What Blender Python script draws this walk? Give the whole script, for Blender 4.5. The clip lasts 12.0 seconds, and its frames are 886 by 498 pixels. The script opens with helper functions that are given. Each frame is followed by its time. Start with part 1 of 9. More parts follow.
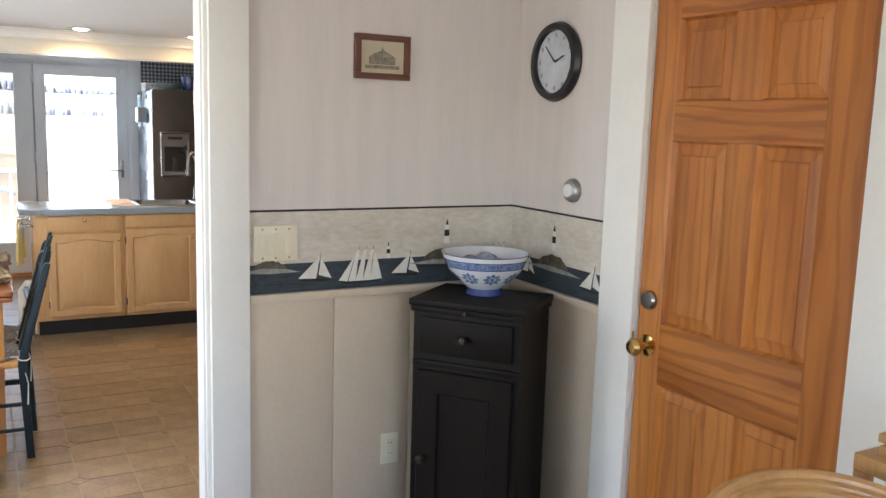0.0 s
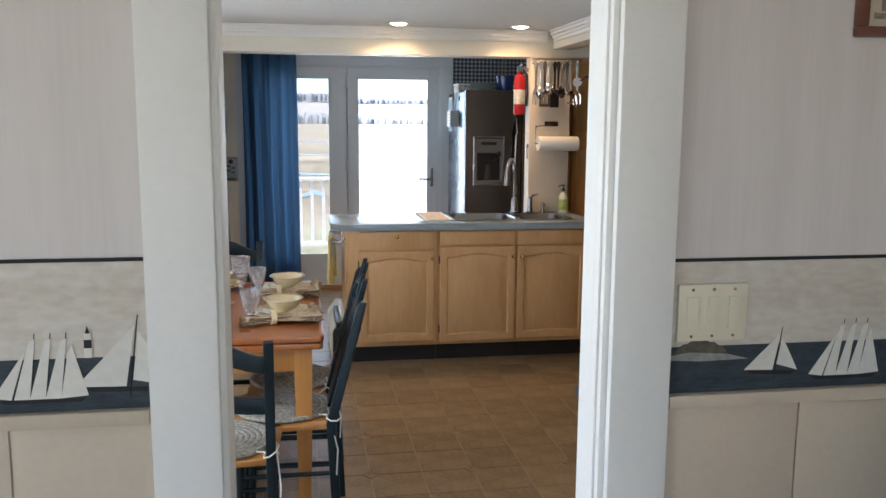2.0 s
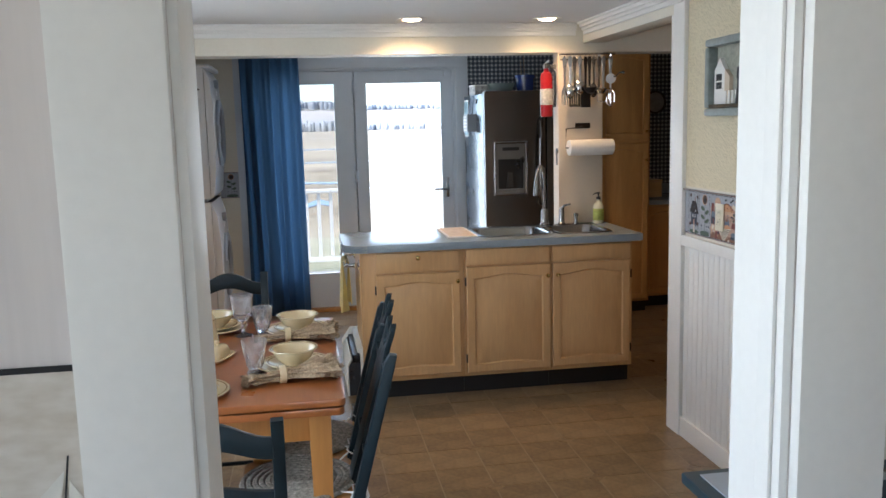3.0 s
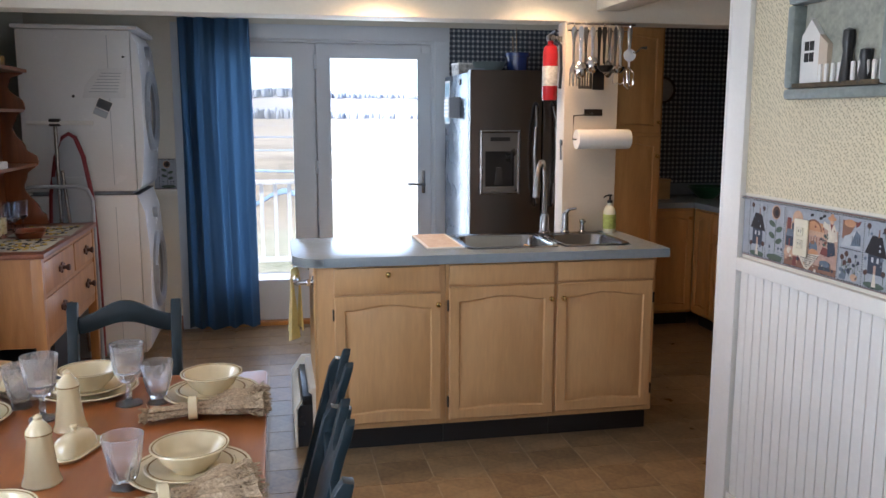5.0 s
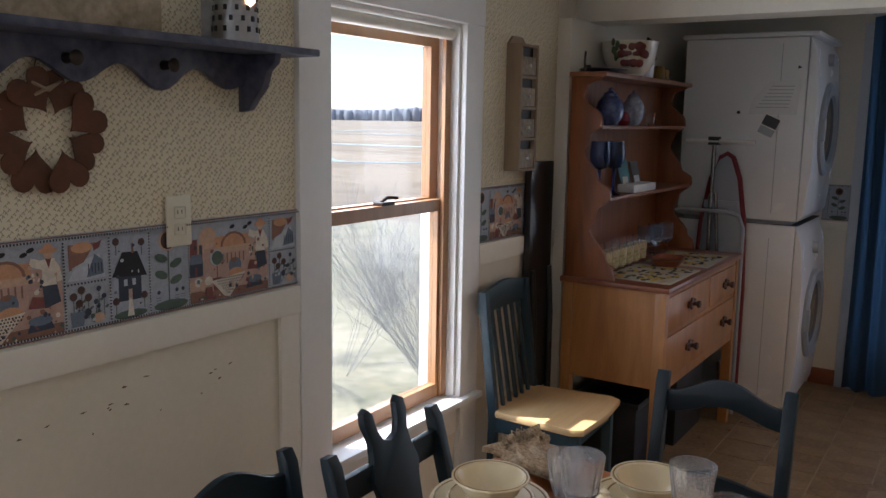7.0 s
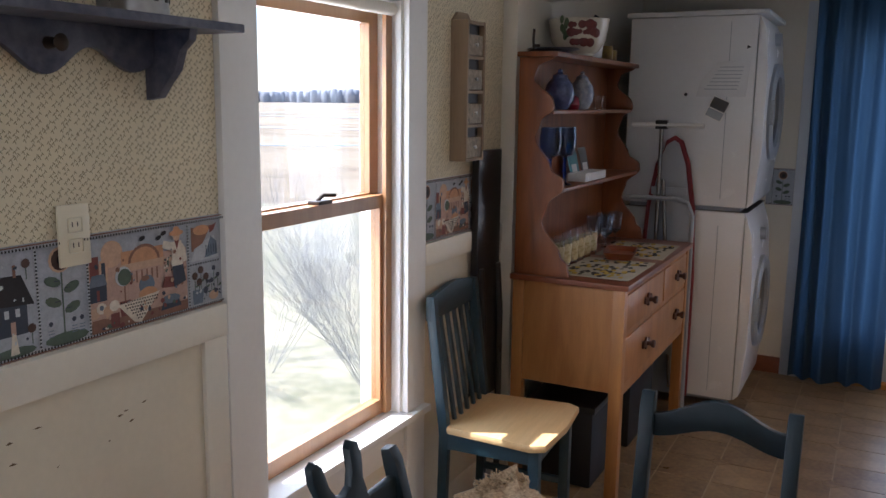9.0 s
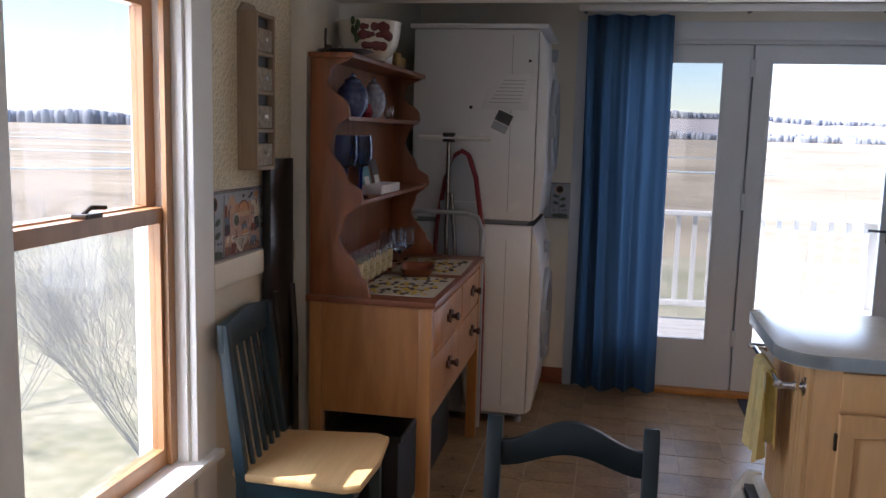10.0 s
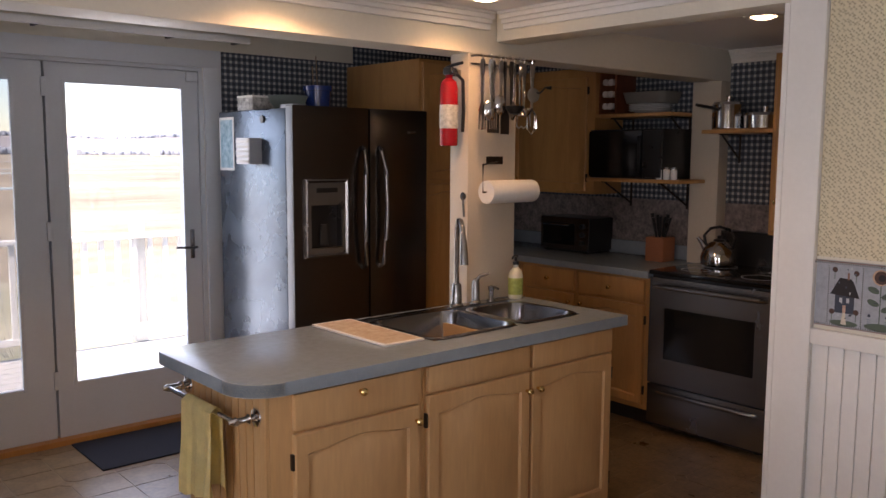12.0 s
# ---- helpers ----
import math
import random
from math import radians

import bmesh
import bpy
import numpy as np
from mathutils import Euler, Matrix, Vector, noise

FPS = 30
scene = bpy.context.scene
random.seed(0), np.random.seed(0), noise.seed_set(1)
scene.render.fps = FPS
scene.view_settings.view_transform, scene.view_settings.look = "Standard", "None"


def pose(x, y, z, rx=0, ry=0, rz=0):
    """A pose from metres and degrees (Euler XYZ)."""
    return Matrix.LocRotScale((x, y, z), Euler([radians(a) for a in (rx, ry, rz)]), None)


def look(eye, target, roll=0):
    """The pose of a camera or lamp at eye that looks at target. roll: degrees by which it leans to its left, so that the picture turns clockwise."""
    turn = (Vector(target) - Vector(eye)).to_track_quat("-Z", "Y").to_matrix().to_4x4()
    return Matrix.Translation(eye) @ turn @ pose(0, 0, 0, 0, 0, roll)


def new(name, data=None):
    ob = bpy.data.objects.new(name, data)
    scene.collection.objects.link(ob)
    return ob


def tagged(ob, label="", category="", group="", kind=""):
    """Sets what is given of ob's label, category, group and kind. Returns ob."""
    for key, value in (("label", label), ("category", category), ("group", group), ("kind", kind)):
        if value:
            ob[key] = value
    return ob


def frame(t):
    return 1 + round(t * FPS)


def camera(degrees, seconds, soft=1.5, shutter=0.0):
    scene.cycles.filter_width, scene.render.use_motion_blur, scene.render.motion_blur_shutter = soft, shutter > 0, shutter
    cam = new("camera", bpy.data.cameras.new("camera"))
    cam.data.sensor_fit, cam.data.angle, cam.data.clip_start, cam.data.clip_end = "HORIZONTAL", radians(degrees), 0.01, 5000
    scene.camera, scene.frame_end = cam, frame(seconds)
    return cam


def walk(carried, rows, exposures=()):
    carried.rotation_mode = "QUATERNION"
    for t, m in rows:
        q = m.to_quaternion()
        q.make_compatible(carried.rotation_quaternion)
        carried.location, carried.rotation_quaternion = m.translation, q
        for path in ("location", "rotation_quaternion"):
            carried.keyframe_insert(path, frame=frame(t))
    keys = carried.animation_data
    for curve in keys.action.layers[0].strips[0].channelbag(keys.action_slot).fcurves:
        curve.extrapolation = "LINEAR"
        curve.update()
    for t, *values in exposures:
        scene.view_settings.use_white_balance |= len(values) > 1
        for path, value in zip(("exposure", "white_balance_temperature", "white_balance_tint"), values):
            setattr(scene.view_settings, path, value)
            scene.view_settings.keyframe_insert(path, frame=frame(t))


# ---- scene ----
cam = camera(55.4, 12.0)
METRES, EYE, TILT, LEAN, TURN = 4.84, 1.635, 0.0, 0.0, -28.8
PATH = [
    (0, (0.06, 0.109, 1.574), (1.01, 1.844, 1.281), 1.7),
    (0.5, (0.04, 0.373, 1.557), (0.757, 2.218, 1.272), 0.8),
    (1, (0.03, 0.646, 1.571), (0.614, 2.54, 1.303), -0.1),
    (1.5, (0.064, 0.941, 1.559), (0.508, 2.871, 1.285), 0.9),
    (2, (0.083, 1.26, 1.544), (0.412, 3.21, 1.247), 0.4),
    (2.5, (0.055, 1.58, 1.558), (0.373, 3.533, 1.266), -1.1),
    (2.7, (0.06, 1.691, 1.559), (0.374, 3.646, 1.273), -1.4),
    (4.3, (0.106, 2.534, 1.513), (0.487, 4.47, 1.189), -1.3),
    (4.5, (0.123, 2.621, 1.506), (0.528, 4.552, 1.179), -1.1),
    (5, (0.187, 2.878, 1.515), (0.578, 4.815, 1.205), 0.1),
    (5.5, (0.206, 3.115, 1.506), (0.411, 5.083, 1.212), 0.7),
    (6, (0.17, 3.36, 1.542), (-0.045, 5.335, 1.313), -0.4),
    (6.5, (0.201, 3.496, 1.561), (-0.487, 5.358, 1.321), 0.7),
    (7, (0.221, 3.58, 1.566), (-0.855, 5.239, 1.262), 1.0),
    (8.8, (0.046, 3.77, 1.58), (-0.958, 5.462, 1.221), 0.7),
    (9, (-0.013, 3.812, 1.579), (-0.925, 5.558, 1.235), 0.7),
    (9.5, (-0.131, 3.898, 1.545), (-0.866, 5.733, 1.236), 1.5),
    (10, (-0.242, 4.01, 1.51), (-0.623, 5.954, 1.232), 1.5),
    (10.3, (-0.369, 4.055, 1.523), (-0.414, 6.034, 1.238), 0.8),
    (10.5, (-0.458, 4.065, 1.531), (-0.29, 6.037, 1.24), 0.6),
    (11, (-0.584, 4.15, 1.535), (0.026, 6.033, 1.247), 1.3),
    (11.3, (-0.675, 4.237, 1.532), (0.159, 6.037, 1.274), 1.3),
    (11.5, (-0.704, 4.292, 1.547), (0.258, 6.029, 1.305), 1.4),
    (12, (-0.819, 4.401, 1.565), (0.483, 5.903, 1.341), 0.3),
]
walk(cam, [(t, look(eye, target, roll)) for t, eye, target, roll in PATH],
     exposures=[(0, 2.55, 6500, 12), (1.0, 2.0, 6100, 11), (1.5, 2.05, 6200, 11), (2.5, 1.92, 6000, 9), (4.5, 2.05, 5850, 12), (5.5, 2.13, 5850, 14), (6.0, 1.85, 5850, 13), (6.5, 1.5, 6400, 15), (7, 1.2, 6050, 15), (9.0, 1.6, 5950, 16), (9.5, 1.7, 5900, 17), (10.5, 1.05, 6350, 21), (11.3, 1.4, 6250, 24), (12, 1.42, 6900, 25)])

# ---- light ----
SUN_WAY = Vector((1.0, 0.48, -1.62)).normalized()
world = bpy.data.worlds.new("sky")
scene.world = world
world.use_nodes = True
wn = world.node_tree.nodes
sky = wn.new("ShaderNodeTexSky")
sky.sky_type, sky.sun_disc = "NISHITA", False
sky.dust_density, sky.ozone_density = 0.3, 3.0
sky.sun_elevation = math.asin(-SUN_WAY.z)
sky.sun_rotation = math.atan2(-SUN_WAY.x, -SUN_WAY.y)
world.node_tree.links.new(sky.outputs[0], wn["Background"].inputs[0])
wn["Background"].inputs[1].default_value = 0.15
sun = new("sun", bpy.data.lights.new("sun", "SUN"))
sun.data.energy, sun.data.angle, sun.data.color = 5.0, radians(0.5), (1, 0.95, 0.87)
sun.matrix_world = look((-40, -14, 48), (-40 + SUN_WAY.x, -14 + SUN_WAY.y, 48 + SUN_WAY.z))


def window_light(name, eye, target, w, h, watts, colour):
    """The sky's light in a window's opening."""
    lamp = new(name, bpy.data.lights.new(name, "AREA"))
    lamp.data.shape, lamp.data.size, lamp.data.size_y, lamp.data.energy, lamp.data.color = "RECTANGLE", w, h, watts, colour
    lamp.matrix_world = look(eye, target)
    return lamp


window_light("sky_in_west_window", (-1.60, 5.82, 1.22), (0, 5.82, 1.0), 0.7, 1.3, 7.5, (0.86, 0.93, 1))
window_light("sky_in_door_1", (0.03, 9.22, 1.13), (0.03, 6, 0.9), 0.62, 1.6, 3.0, (0.80, 0.90, 1))
window_light("sky_in_door_2", (0.93, 9.22, 1.13), (0.93, 6, 0.9), 0.62, 1.6, 3.0, (0.80, 0.90, 1))
# fill lamp in an added, unseen opening; it brightens the table's end
window_light("sky_in_southwest_window", (-1.60, 3.62, 1.22), (0.6, 4.2, 1.0), 0.7, 1.3, 9.5, (0.86, 0.93, 1))
window_light("sky_in_south_window", (0.2, -1.66, 1.35), (0.3, 2, 1.2), 1.8, 1.3, 3.4, (0.93, 0.96, 1))
window_light("sky_in_living_window", (-2.66, 1.2, 1.35), (0, 1.4, 1.1), 1.4, 1.3, 3.9, (0.93, 0.96, 1))

# ---- materials ----


def mat(name, colour, rough=0.6, metal=0.0, var=0.12, scale=6.0, grain=60.0, bump=0.15, spec=0.5, second=None, stretch=(1, 1, 1), coat=0.0, per=0.0, dist=0.002):
    """A painted or natural surface: blotches, fine grain and relief; second: a colour that the blotches mix in."""
    m = bpy.data.materials.new(name)
    m.use_nodes = True
    n, l = m.node_tree.nodes, m.node_tree.links
    b = n["Principled BSDF"]
    tc = n.new("ShaderNodeTexCoord")
    mp = n.new("ShaderNodeMapping")
    mp.inputs["Scale"].default_value = stretch
    l.new(tc.outputs["Object"], mp.inputs[0])
    big = n.new("ShaderNodeTexNoise")
    big.inputs["Scale"].default_value, big.inputs["Detail"].default_value, big.inputs["Roughness"].default_value = scale, 5, 0.6
    fine = n.new("ShaderNodeTexNoise")
    fine.inputs["Scale"].default_value, fine.inputs["Detail"].default_value = grain, 3
    l.new(mp.outputs[0], big.inputs[0])
    l.new(mp.outputs[0], fine.inputs[0])
    ramp = n.new("ShaderNodeValToRGB")
    ramp.color_ramp.elements[0].position, ramp.color_ramp.elements[1].position = 0.3, 0.7
    dark = [c * (1 - var) for c in colour]
    lite = list(second) if second else [min(1, c * (1 + var * 0.6)) for c in colour]
    ramp.color_ramp.elements[0].color = (*dark, 1)
    ramp.color_ramp.elements[1].color = (*lite, 1)
    mixf = n.new("ShaderNodeMath")
    mixf.operation = "MULTIPLY_ADD"
    mixf.inputs[1].default_value = 0.35
    l.new(fine.outputs[0], mixf.inputs[0])
    half = n.new("ShaderNodeMath")
    half.operation = "MULTIPLY"
    half.inputs[1].default_value = 0.65
    l.new(big.outputs[0], half.inputs[0])
    l.new(half.outputs[0], mixf.inputs[2])
    fac = mixf.outputs[0]
    if per:
        info = n.new("ShaderNodeObjectInfo")
        a = n.new("ShaderNodeMath")
        a.operation = "MULTIPLY_ADD"
        a.inputs[1].default_value, a.inputs[2].default_value = per, -per / 2
        l.new(info.outputs["Random"], a.inputs[0])
        s = n.new("ShaderNodeMath")
        s.operation = "ADD"
        l.new(fac, s.inputs[0])
        l.new(a.outputs[0], s.inputs[1])
        fac = s.outputs[0]
    l.new(fac, ramp.inputs[0])
    l.new(ramp.outputs[0], b.inputs["Base Color"])
    rr = n.new("ShaderNodeMapRange")
    rr.inputs["To Min"].default_value, rr.inputs["To Max"].default_value = max(0.02, rough - (0.015 if metal > 0.9 else 0.08)), min(1, rough + (0.015 if metal > 0.9 else 0.08))
    l.new(big.outputs[0], rr.inputs[0])
    l.new(rr.outputs[0], b.inputs["Roughness"])
    if bump:
        bp = n.new("ShaderNodeBump")
        bp.inputs["Strength"].default_value, bp.inputs["Distance"].default_value = bump, dist
        l.new(fac, bp.inputs["Height"])
        l.new(bp.outputs[0], b.inputs["Normal"])
    b.inputs["Metallic"].default_value = metal
    b.inputs["Specular IOR Level"].default_value = spec
    b.inputs["Coat Weight"].default_value = coat
    b.inputs["Coat Roughness"].default_value = 0.15
    return m


def wood(name, light, dark, rough=0.4, axis="z", size=9.0, coat=0.15, contrast=(0.35, 0.7), flames=0.0):
    """Wood with grain along one axis: long rings and fine pores."""
    m = mat(name, light, rough, coat=coat)
    n, l = m.node_tree.nodes, m.node_tree.links
    b = n["Principled BSDF"]
    tc = n.new("ShaderNodeTexCoord")
    mp = n.new("ShaderNodeMapping")
    s = {"x": (0.12, 1, 1), "y": (1, 0.12, 1), "z": (1, 1, 0.12)}[axis]
    mp.inputs["Scale"].default_value = s
    l.new(tc.outputs["Object"], mp.inputs[0])
    info = n.new("ShaderNodeObjectInfo")
    off = n.new("ShaderNodeMath")
    off.operation = "MULTIPLY"
    off.inputs[1].default_value = 7.0
    l.new(info.outputs["Random"], off.inputs[0])
    l.new(off.outputs[0], mp.inputs["Location"])
    ring = n.new("ShaderNodeTexNoise")
    ring.inputs["Scale"].default_value, ring.inputs["Detail"].default_value, ring.inputs["Distortion"].default_value = size, 6, 1.2
    l.new(mp.outputs[0], ring.inputs[0])
    ramp = n.new("ShaderNodeValToRGB")
    e = ramp.color_ramp.elements
    e[0].position, e[1].position = contrast
    e[0].color, e[1].color = (*light, 1), (*dark, 1)
    pores = n.new("ShaderNodeTexNoise")
    pores.inputs["Scale"].default_value = size * 14
    l.new(mp.outputs[0], pores.inputs[0])
    mul = n.new("ShaderNodeMixRGB")
    mul.blend_type, mul.inputs[0].default_value = "MULTIPLY", 0.22
    l.new(ring.outputs[0], ramp.inputs[0])
    l.new(ramp.outputs[0], mul.inputs[1])
    l.new(pores.outputs[0], mul.inputs[2])
    out = mul.outputs[0]
    if flames:
        wv = n.new("ShaderNodeTexWave")
        wv.wave_type, wv.bands_direction = "BANDS", ("Z" if axis == "y" else "Y")
        for key, value in (("Scale", 7.5), ("Distortion", 9), ("Detail", 3), ("Detail Scale", 1.6), ("Detail Roughness", 0.5)):
            wv.inputs[key].default_value = value
        l.new(mp.outputs[0], wv.inputs[0])
        wr = n.new("ShaderNodeValToRGB")
        wr.color_ramp.elements[0].position, wr.color_ramp.elements[1].position = 0.05, 0.42
        wr.color_ramp.elements[0].color, wr.color_ramp.elements[1].color = (0.36, 0.22, 0.14, 1), (1, 1, 1, 1)
        l.new(wv.outputs["Color"], wr.inputs[0])
        fm = n.new("ShaderNodeMixRGB")
        fm.blend_type, fm.inputs[0].default_value = "MULTIPLY", flames
        l.new(out, fm.inputs[1])
        l.new(wr.outputs[0], fm.inputs[2])
        out = fm.outputs[0]
    l.new(out, b.inputs["Base Color"])
    return m


def lin(h):
    """A colour from its sRGB hex."""
    v = [int(h[i:i + 2], 16) / 255 for i in (0, 2, 4)]
    return tuple(c / 12.92 if c < 0.04045 else ((c + 0.055) / 1.055) ** 2.4 for c in v)


def sprig_paper(name):
    """Cream wallpaper with small olive leaves turned to either side, 11 mm apart."""
    m = mat(name, (0.72, 0.64, 0.46), 0.75, var=0.06, grain=200, bump=0.1)
    n, l = m.node_tree.nodes, m.node_tree.links
    b = n["Principled BSDF"]
    base = b.inputs["Base Color"].links[0].from_socket
    tc = n.new("ShaderNodeTexCoord")
    sep = n.new("ShaderNodeSeparateXYZ")
    l.new(tc.outputs["Object"], sep.inputs[0])
    flat = n.new("ShaderNodeCombineXYZ")
    l.new(sep.outputs[1], flat.inputs[0])
    l.new(sep.outputs[2], flat.inputs[1])
    fac = None
    for dx, dy, rot, cut in ((0.0, 0.0, 0.75, 0.20), (0.0028, 0.0024, -0.35, 0.15), (0.0083, 0.0066, -0.75, 0.20), (0.0055, 0.0090, 0.35, 0.15)):
        at = n.new("ShaderNodeVectorMath")
        at.operation = "ADD"
        at.inputs[1].default_value = (dx, dy, 0)
        l.new(flat.outputs[0], at.inputs[0])
        v = n.new("ShaderNodeTexVoronoi")
        v.voronoi_dimensions = "2D"
        v.inputs["Scale"].default_value, v.inputs["Randomness"].default_value = 62, 0.5
        l.new(at.outputs[0], v.inputs["Vector"])
        # from each cell's middle: a short leaf, turned
        rel = n.new("ShaderNodeVectorMath")
        rel.operation = "SCALE"
        rel.inputs["Scale"].default_value = 62
        l.new(at.outputs[0], rel.inputs[0])
        mid = n.new("ShaderNodeVectorMath")
        mid.operation = "SCALE"
        mid.inputs["Scale"].default_value = 62
        l.new(v.outputs["Position"], mid.inputs[0])
        diff = n.new("ShaderNodeVectorMath")
        diff.operation = "SUBTRACT"
        l.new(rel.outputs[0], diff.inputs[0])
        l.new(mid.outputs[0], diff.inputs[1])
        mp = n.new("ShaderNodeMapping")
        mp.inputs["Rotation"].default_value = (0, 0, rot)
        mp.vector_type = "TEXTURE"
        mp.inputs["Scale"].default_value = (0.36, 1.25, 1)
        l.new(diff.outputs[0], mp.inputs[0])
        ln = n.new("ShaderNodeVectorMath")
        ln.operation = "LENGTH"
        l.new(mp.outputs[0], ln.inputs[0])
        c = n.new("ShaderNodeMath")
        c.operation = "LESS_THAN"
        c.inputs[1].default_value = cut
        l.new(ln.outputs["Value"], c.inputs[0])
        if fac is None:
            fac = c.outputs[0]
        else:
            mx = n.new("ShaderNodeMath")
            mx.operation = "MAXIMUM"
            l.new(fac, mx.inputs[0])
            l.new(c.outputs[0], mx.inputs[1])
            fac = mx.outputs[0]
    mix = n.new("ShaderNodeMixRGB")
    mix.inputs[2].default_value = (0.26, 0.215, 0.125, 1)
    half = n.new("ShaderNodeMath")
    half.operation = "MULTIPLY"
    half.inputs[1].default_value = 0.85
    l.new(fac, half.inputs[0])
    l.new(half.outputs[0], mix.inputs[0])
    l.new(base, mix.inputs[1])
    l.new(mix.outputs[0], b.inputs["Base Color"])
    return m


def gingham_paper(name):
    """Blue and cream checked wallpaper, squares of 17 mm."""
    m = mat(name, (0.6, 0.6, 0.55), 0.75, var=0.05, bump=0.05)
    n, l = m.node_tree.nodes, m.node_tree.links
    b = n["Principled BSDF"]
    tc = n.new("ShaderNodeTexCoord")
    sep = n.new("ShaderNodeSeparateXYZ")
    l.new(tc.outputs["Object"], sep.inputs[0])
    add = n.new("ShaderNodeMath")
    add.operation = "ADD"
    l.new(sep.outputs[0], add.inputs[0])
    l.new(sep.outputs[1], add.inputs[1])
    bars = []
    for s in (add.outputs[0], sep.outputs[2]):
        d = n.new("ShaderNodeMath")
        d.operation = "MULTIPLY"
        d.inputs[1].default_value = 1 / 0.036
        l.new(s, d.inputs[0])
        f = n.new("ShaderNodeMath")
        f.operation = "FRACT"
        l.new(d.outputs[0], f.inputs[0])
        g = n.new("ShaderNodeMath")
        g.operation = "GREATER_THAN"
        g.inputs[1].default_value = 0.42
        l.new(f.outputs[0], g.inputs[0])
        bars.append(g.outputs[0])
    tot = n.new("ShaderNodeMath")
    tot.operation = "ADD"
    l.new(bars[0], tot.inputs[0])
    l.new(bars[1], tot.inputs[1])
    h = n.new("ShaderNodeMath")
    h.operation = "MULTIPLY"
    h.inputs[1].default_value = 0.5
    l.new(tot.outputs[0], h.inputs[0])
    ramp = n.new("ShaderNodeValToRGB")
    ramp.color_ramp.interpolation = "CONSTANT"
    e = ramp.color_ramp.elements
    e[0].color = (0.50, 0.51, 0.49, 1)
    e[1].position, e[1].color = 0.9, (0.042, 0.050, 0.066, 1)
    mid = e.new(0.4)
    mid.color = (0.125, 0.145, 0.175, 1)
    l.new(h.outputs[0], ramp.inputs[0])
    l.new(ramp.outputs[0], b.inputs["Base Color"])
    return m


def glass_mat(name, tint=(1, 1, 1), rough=0.0):
    m = bpy.data.materials.new(name)
    m.use_nodes = True
    b = m.node_tree.nodes["Principled BSDF"]
    b.inputs["Base Color"].default_value = (*tint, 1)
    b.inputs["Transmission Weight"].default_value = 1
    b.inputs["Roughness"].default_value = rough
    b.inputs["IOR"].default_value = 1.45
    return m


def cut_glass_mat(name):
    """Cut glass: diamond facets that break the light, with a frosted cast."""
    m = glass_mat(name, (1, 1, 1), 0.05)
    n, l = m.node_tree.nodes, m.node_tree.links
    b = n["Principled BSDF"]
    b.inputs["Transmission Weight"].default_value = 0.91
    b.inputs["Base Color"].default_value = (0.97, 0.98, 1, 1)
    tc, v, bp = n.new("ShaderNodeTexCoord"), n.new("ShaderNodeTexVoronoi"), n.new("ShaderNodeBump")
    v.inputs["Scale"].default_value, v.inputs["Randomness"].default_value = 110, 0.3
    bp.inputs["Strength"].default_value, bp.inputs["Distance"].default_value = 0.3, 0.003
    l.new(tc.outputs["Object"], v.inputs["Vector"])
    l.new(v.outputs["Distance"], bp.inputs["Height"])
    l.new(bp.outputs[0], b.inputs["Normal"])
    return m


def pane_mat(name, clear=1.0):
    """A thin pane: clear, with a faint gloss; clear: the share of light that a screen behind it lets through."""
    m = bpy.data.materials.new(name)
    m.use_nodes = True
    n, l = m.node_tree.nodes, m.node_tree.links
    n.remove(n["Principled BSDF"])
    tr, gl, mx = n.new("ShaderNodeBsdfTransparent"), n.new("ShaderNodeBsdfGlossy"), n.new("ShaderNodeMixShader")
    tr.inputs[0].default_value = (clear, clear, clear, 1)
    gl.inputs["Roughness"].default_value = 0.02
    mx.inputs[0].default_value = 0.035
    l.new(tr.outputs[0], mx.inputs[1])
    l.new(gl.outputs[0], mx.inputs[2])
    l.new(mx.outputs[0], n["Material Output"].inputs[0])
    return m


def glow_mat(name, colour, strength):
    m = bpy.data.materials.new(name)
    m.use_nodes = True
    b = m.node_tree.nodes["Principled BSDF"]
    b.inputs["Emission Color"].default_value = (*colour, 1)
    b.inputs["Emission Strength"].default_value = strength
    return m


def floor_tile_mat(name):
    m = mat(name, (0.20, 0.122, 0.06), 0.30, var=0.42, scale=7, grain=45, bump=0.35, second=(0.33, 0.225, 0.12), per=0.14, spec=0.5)
    return m


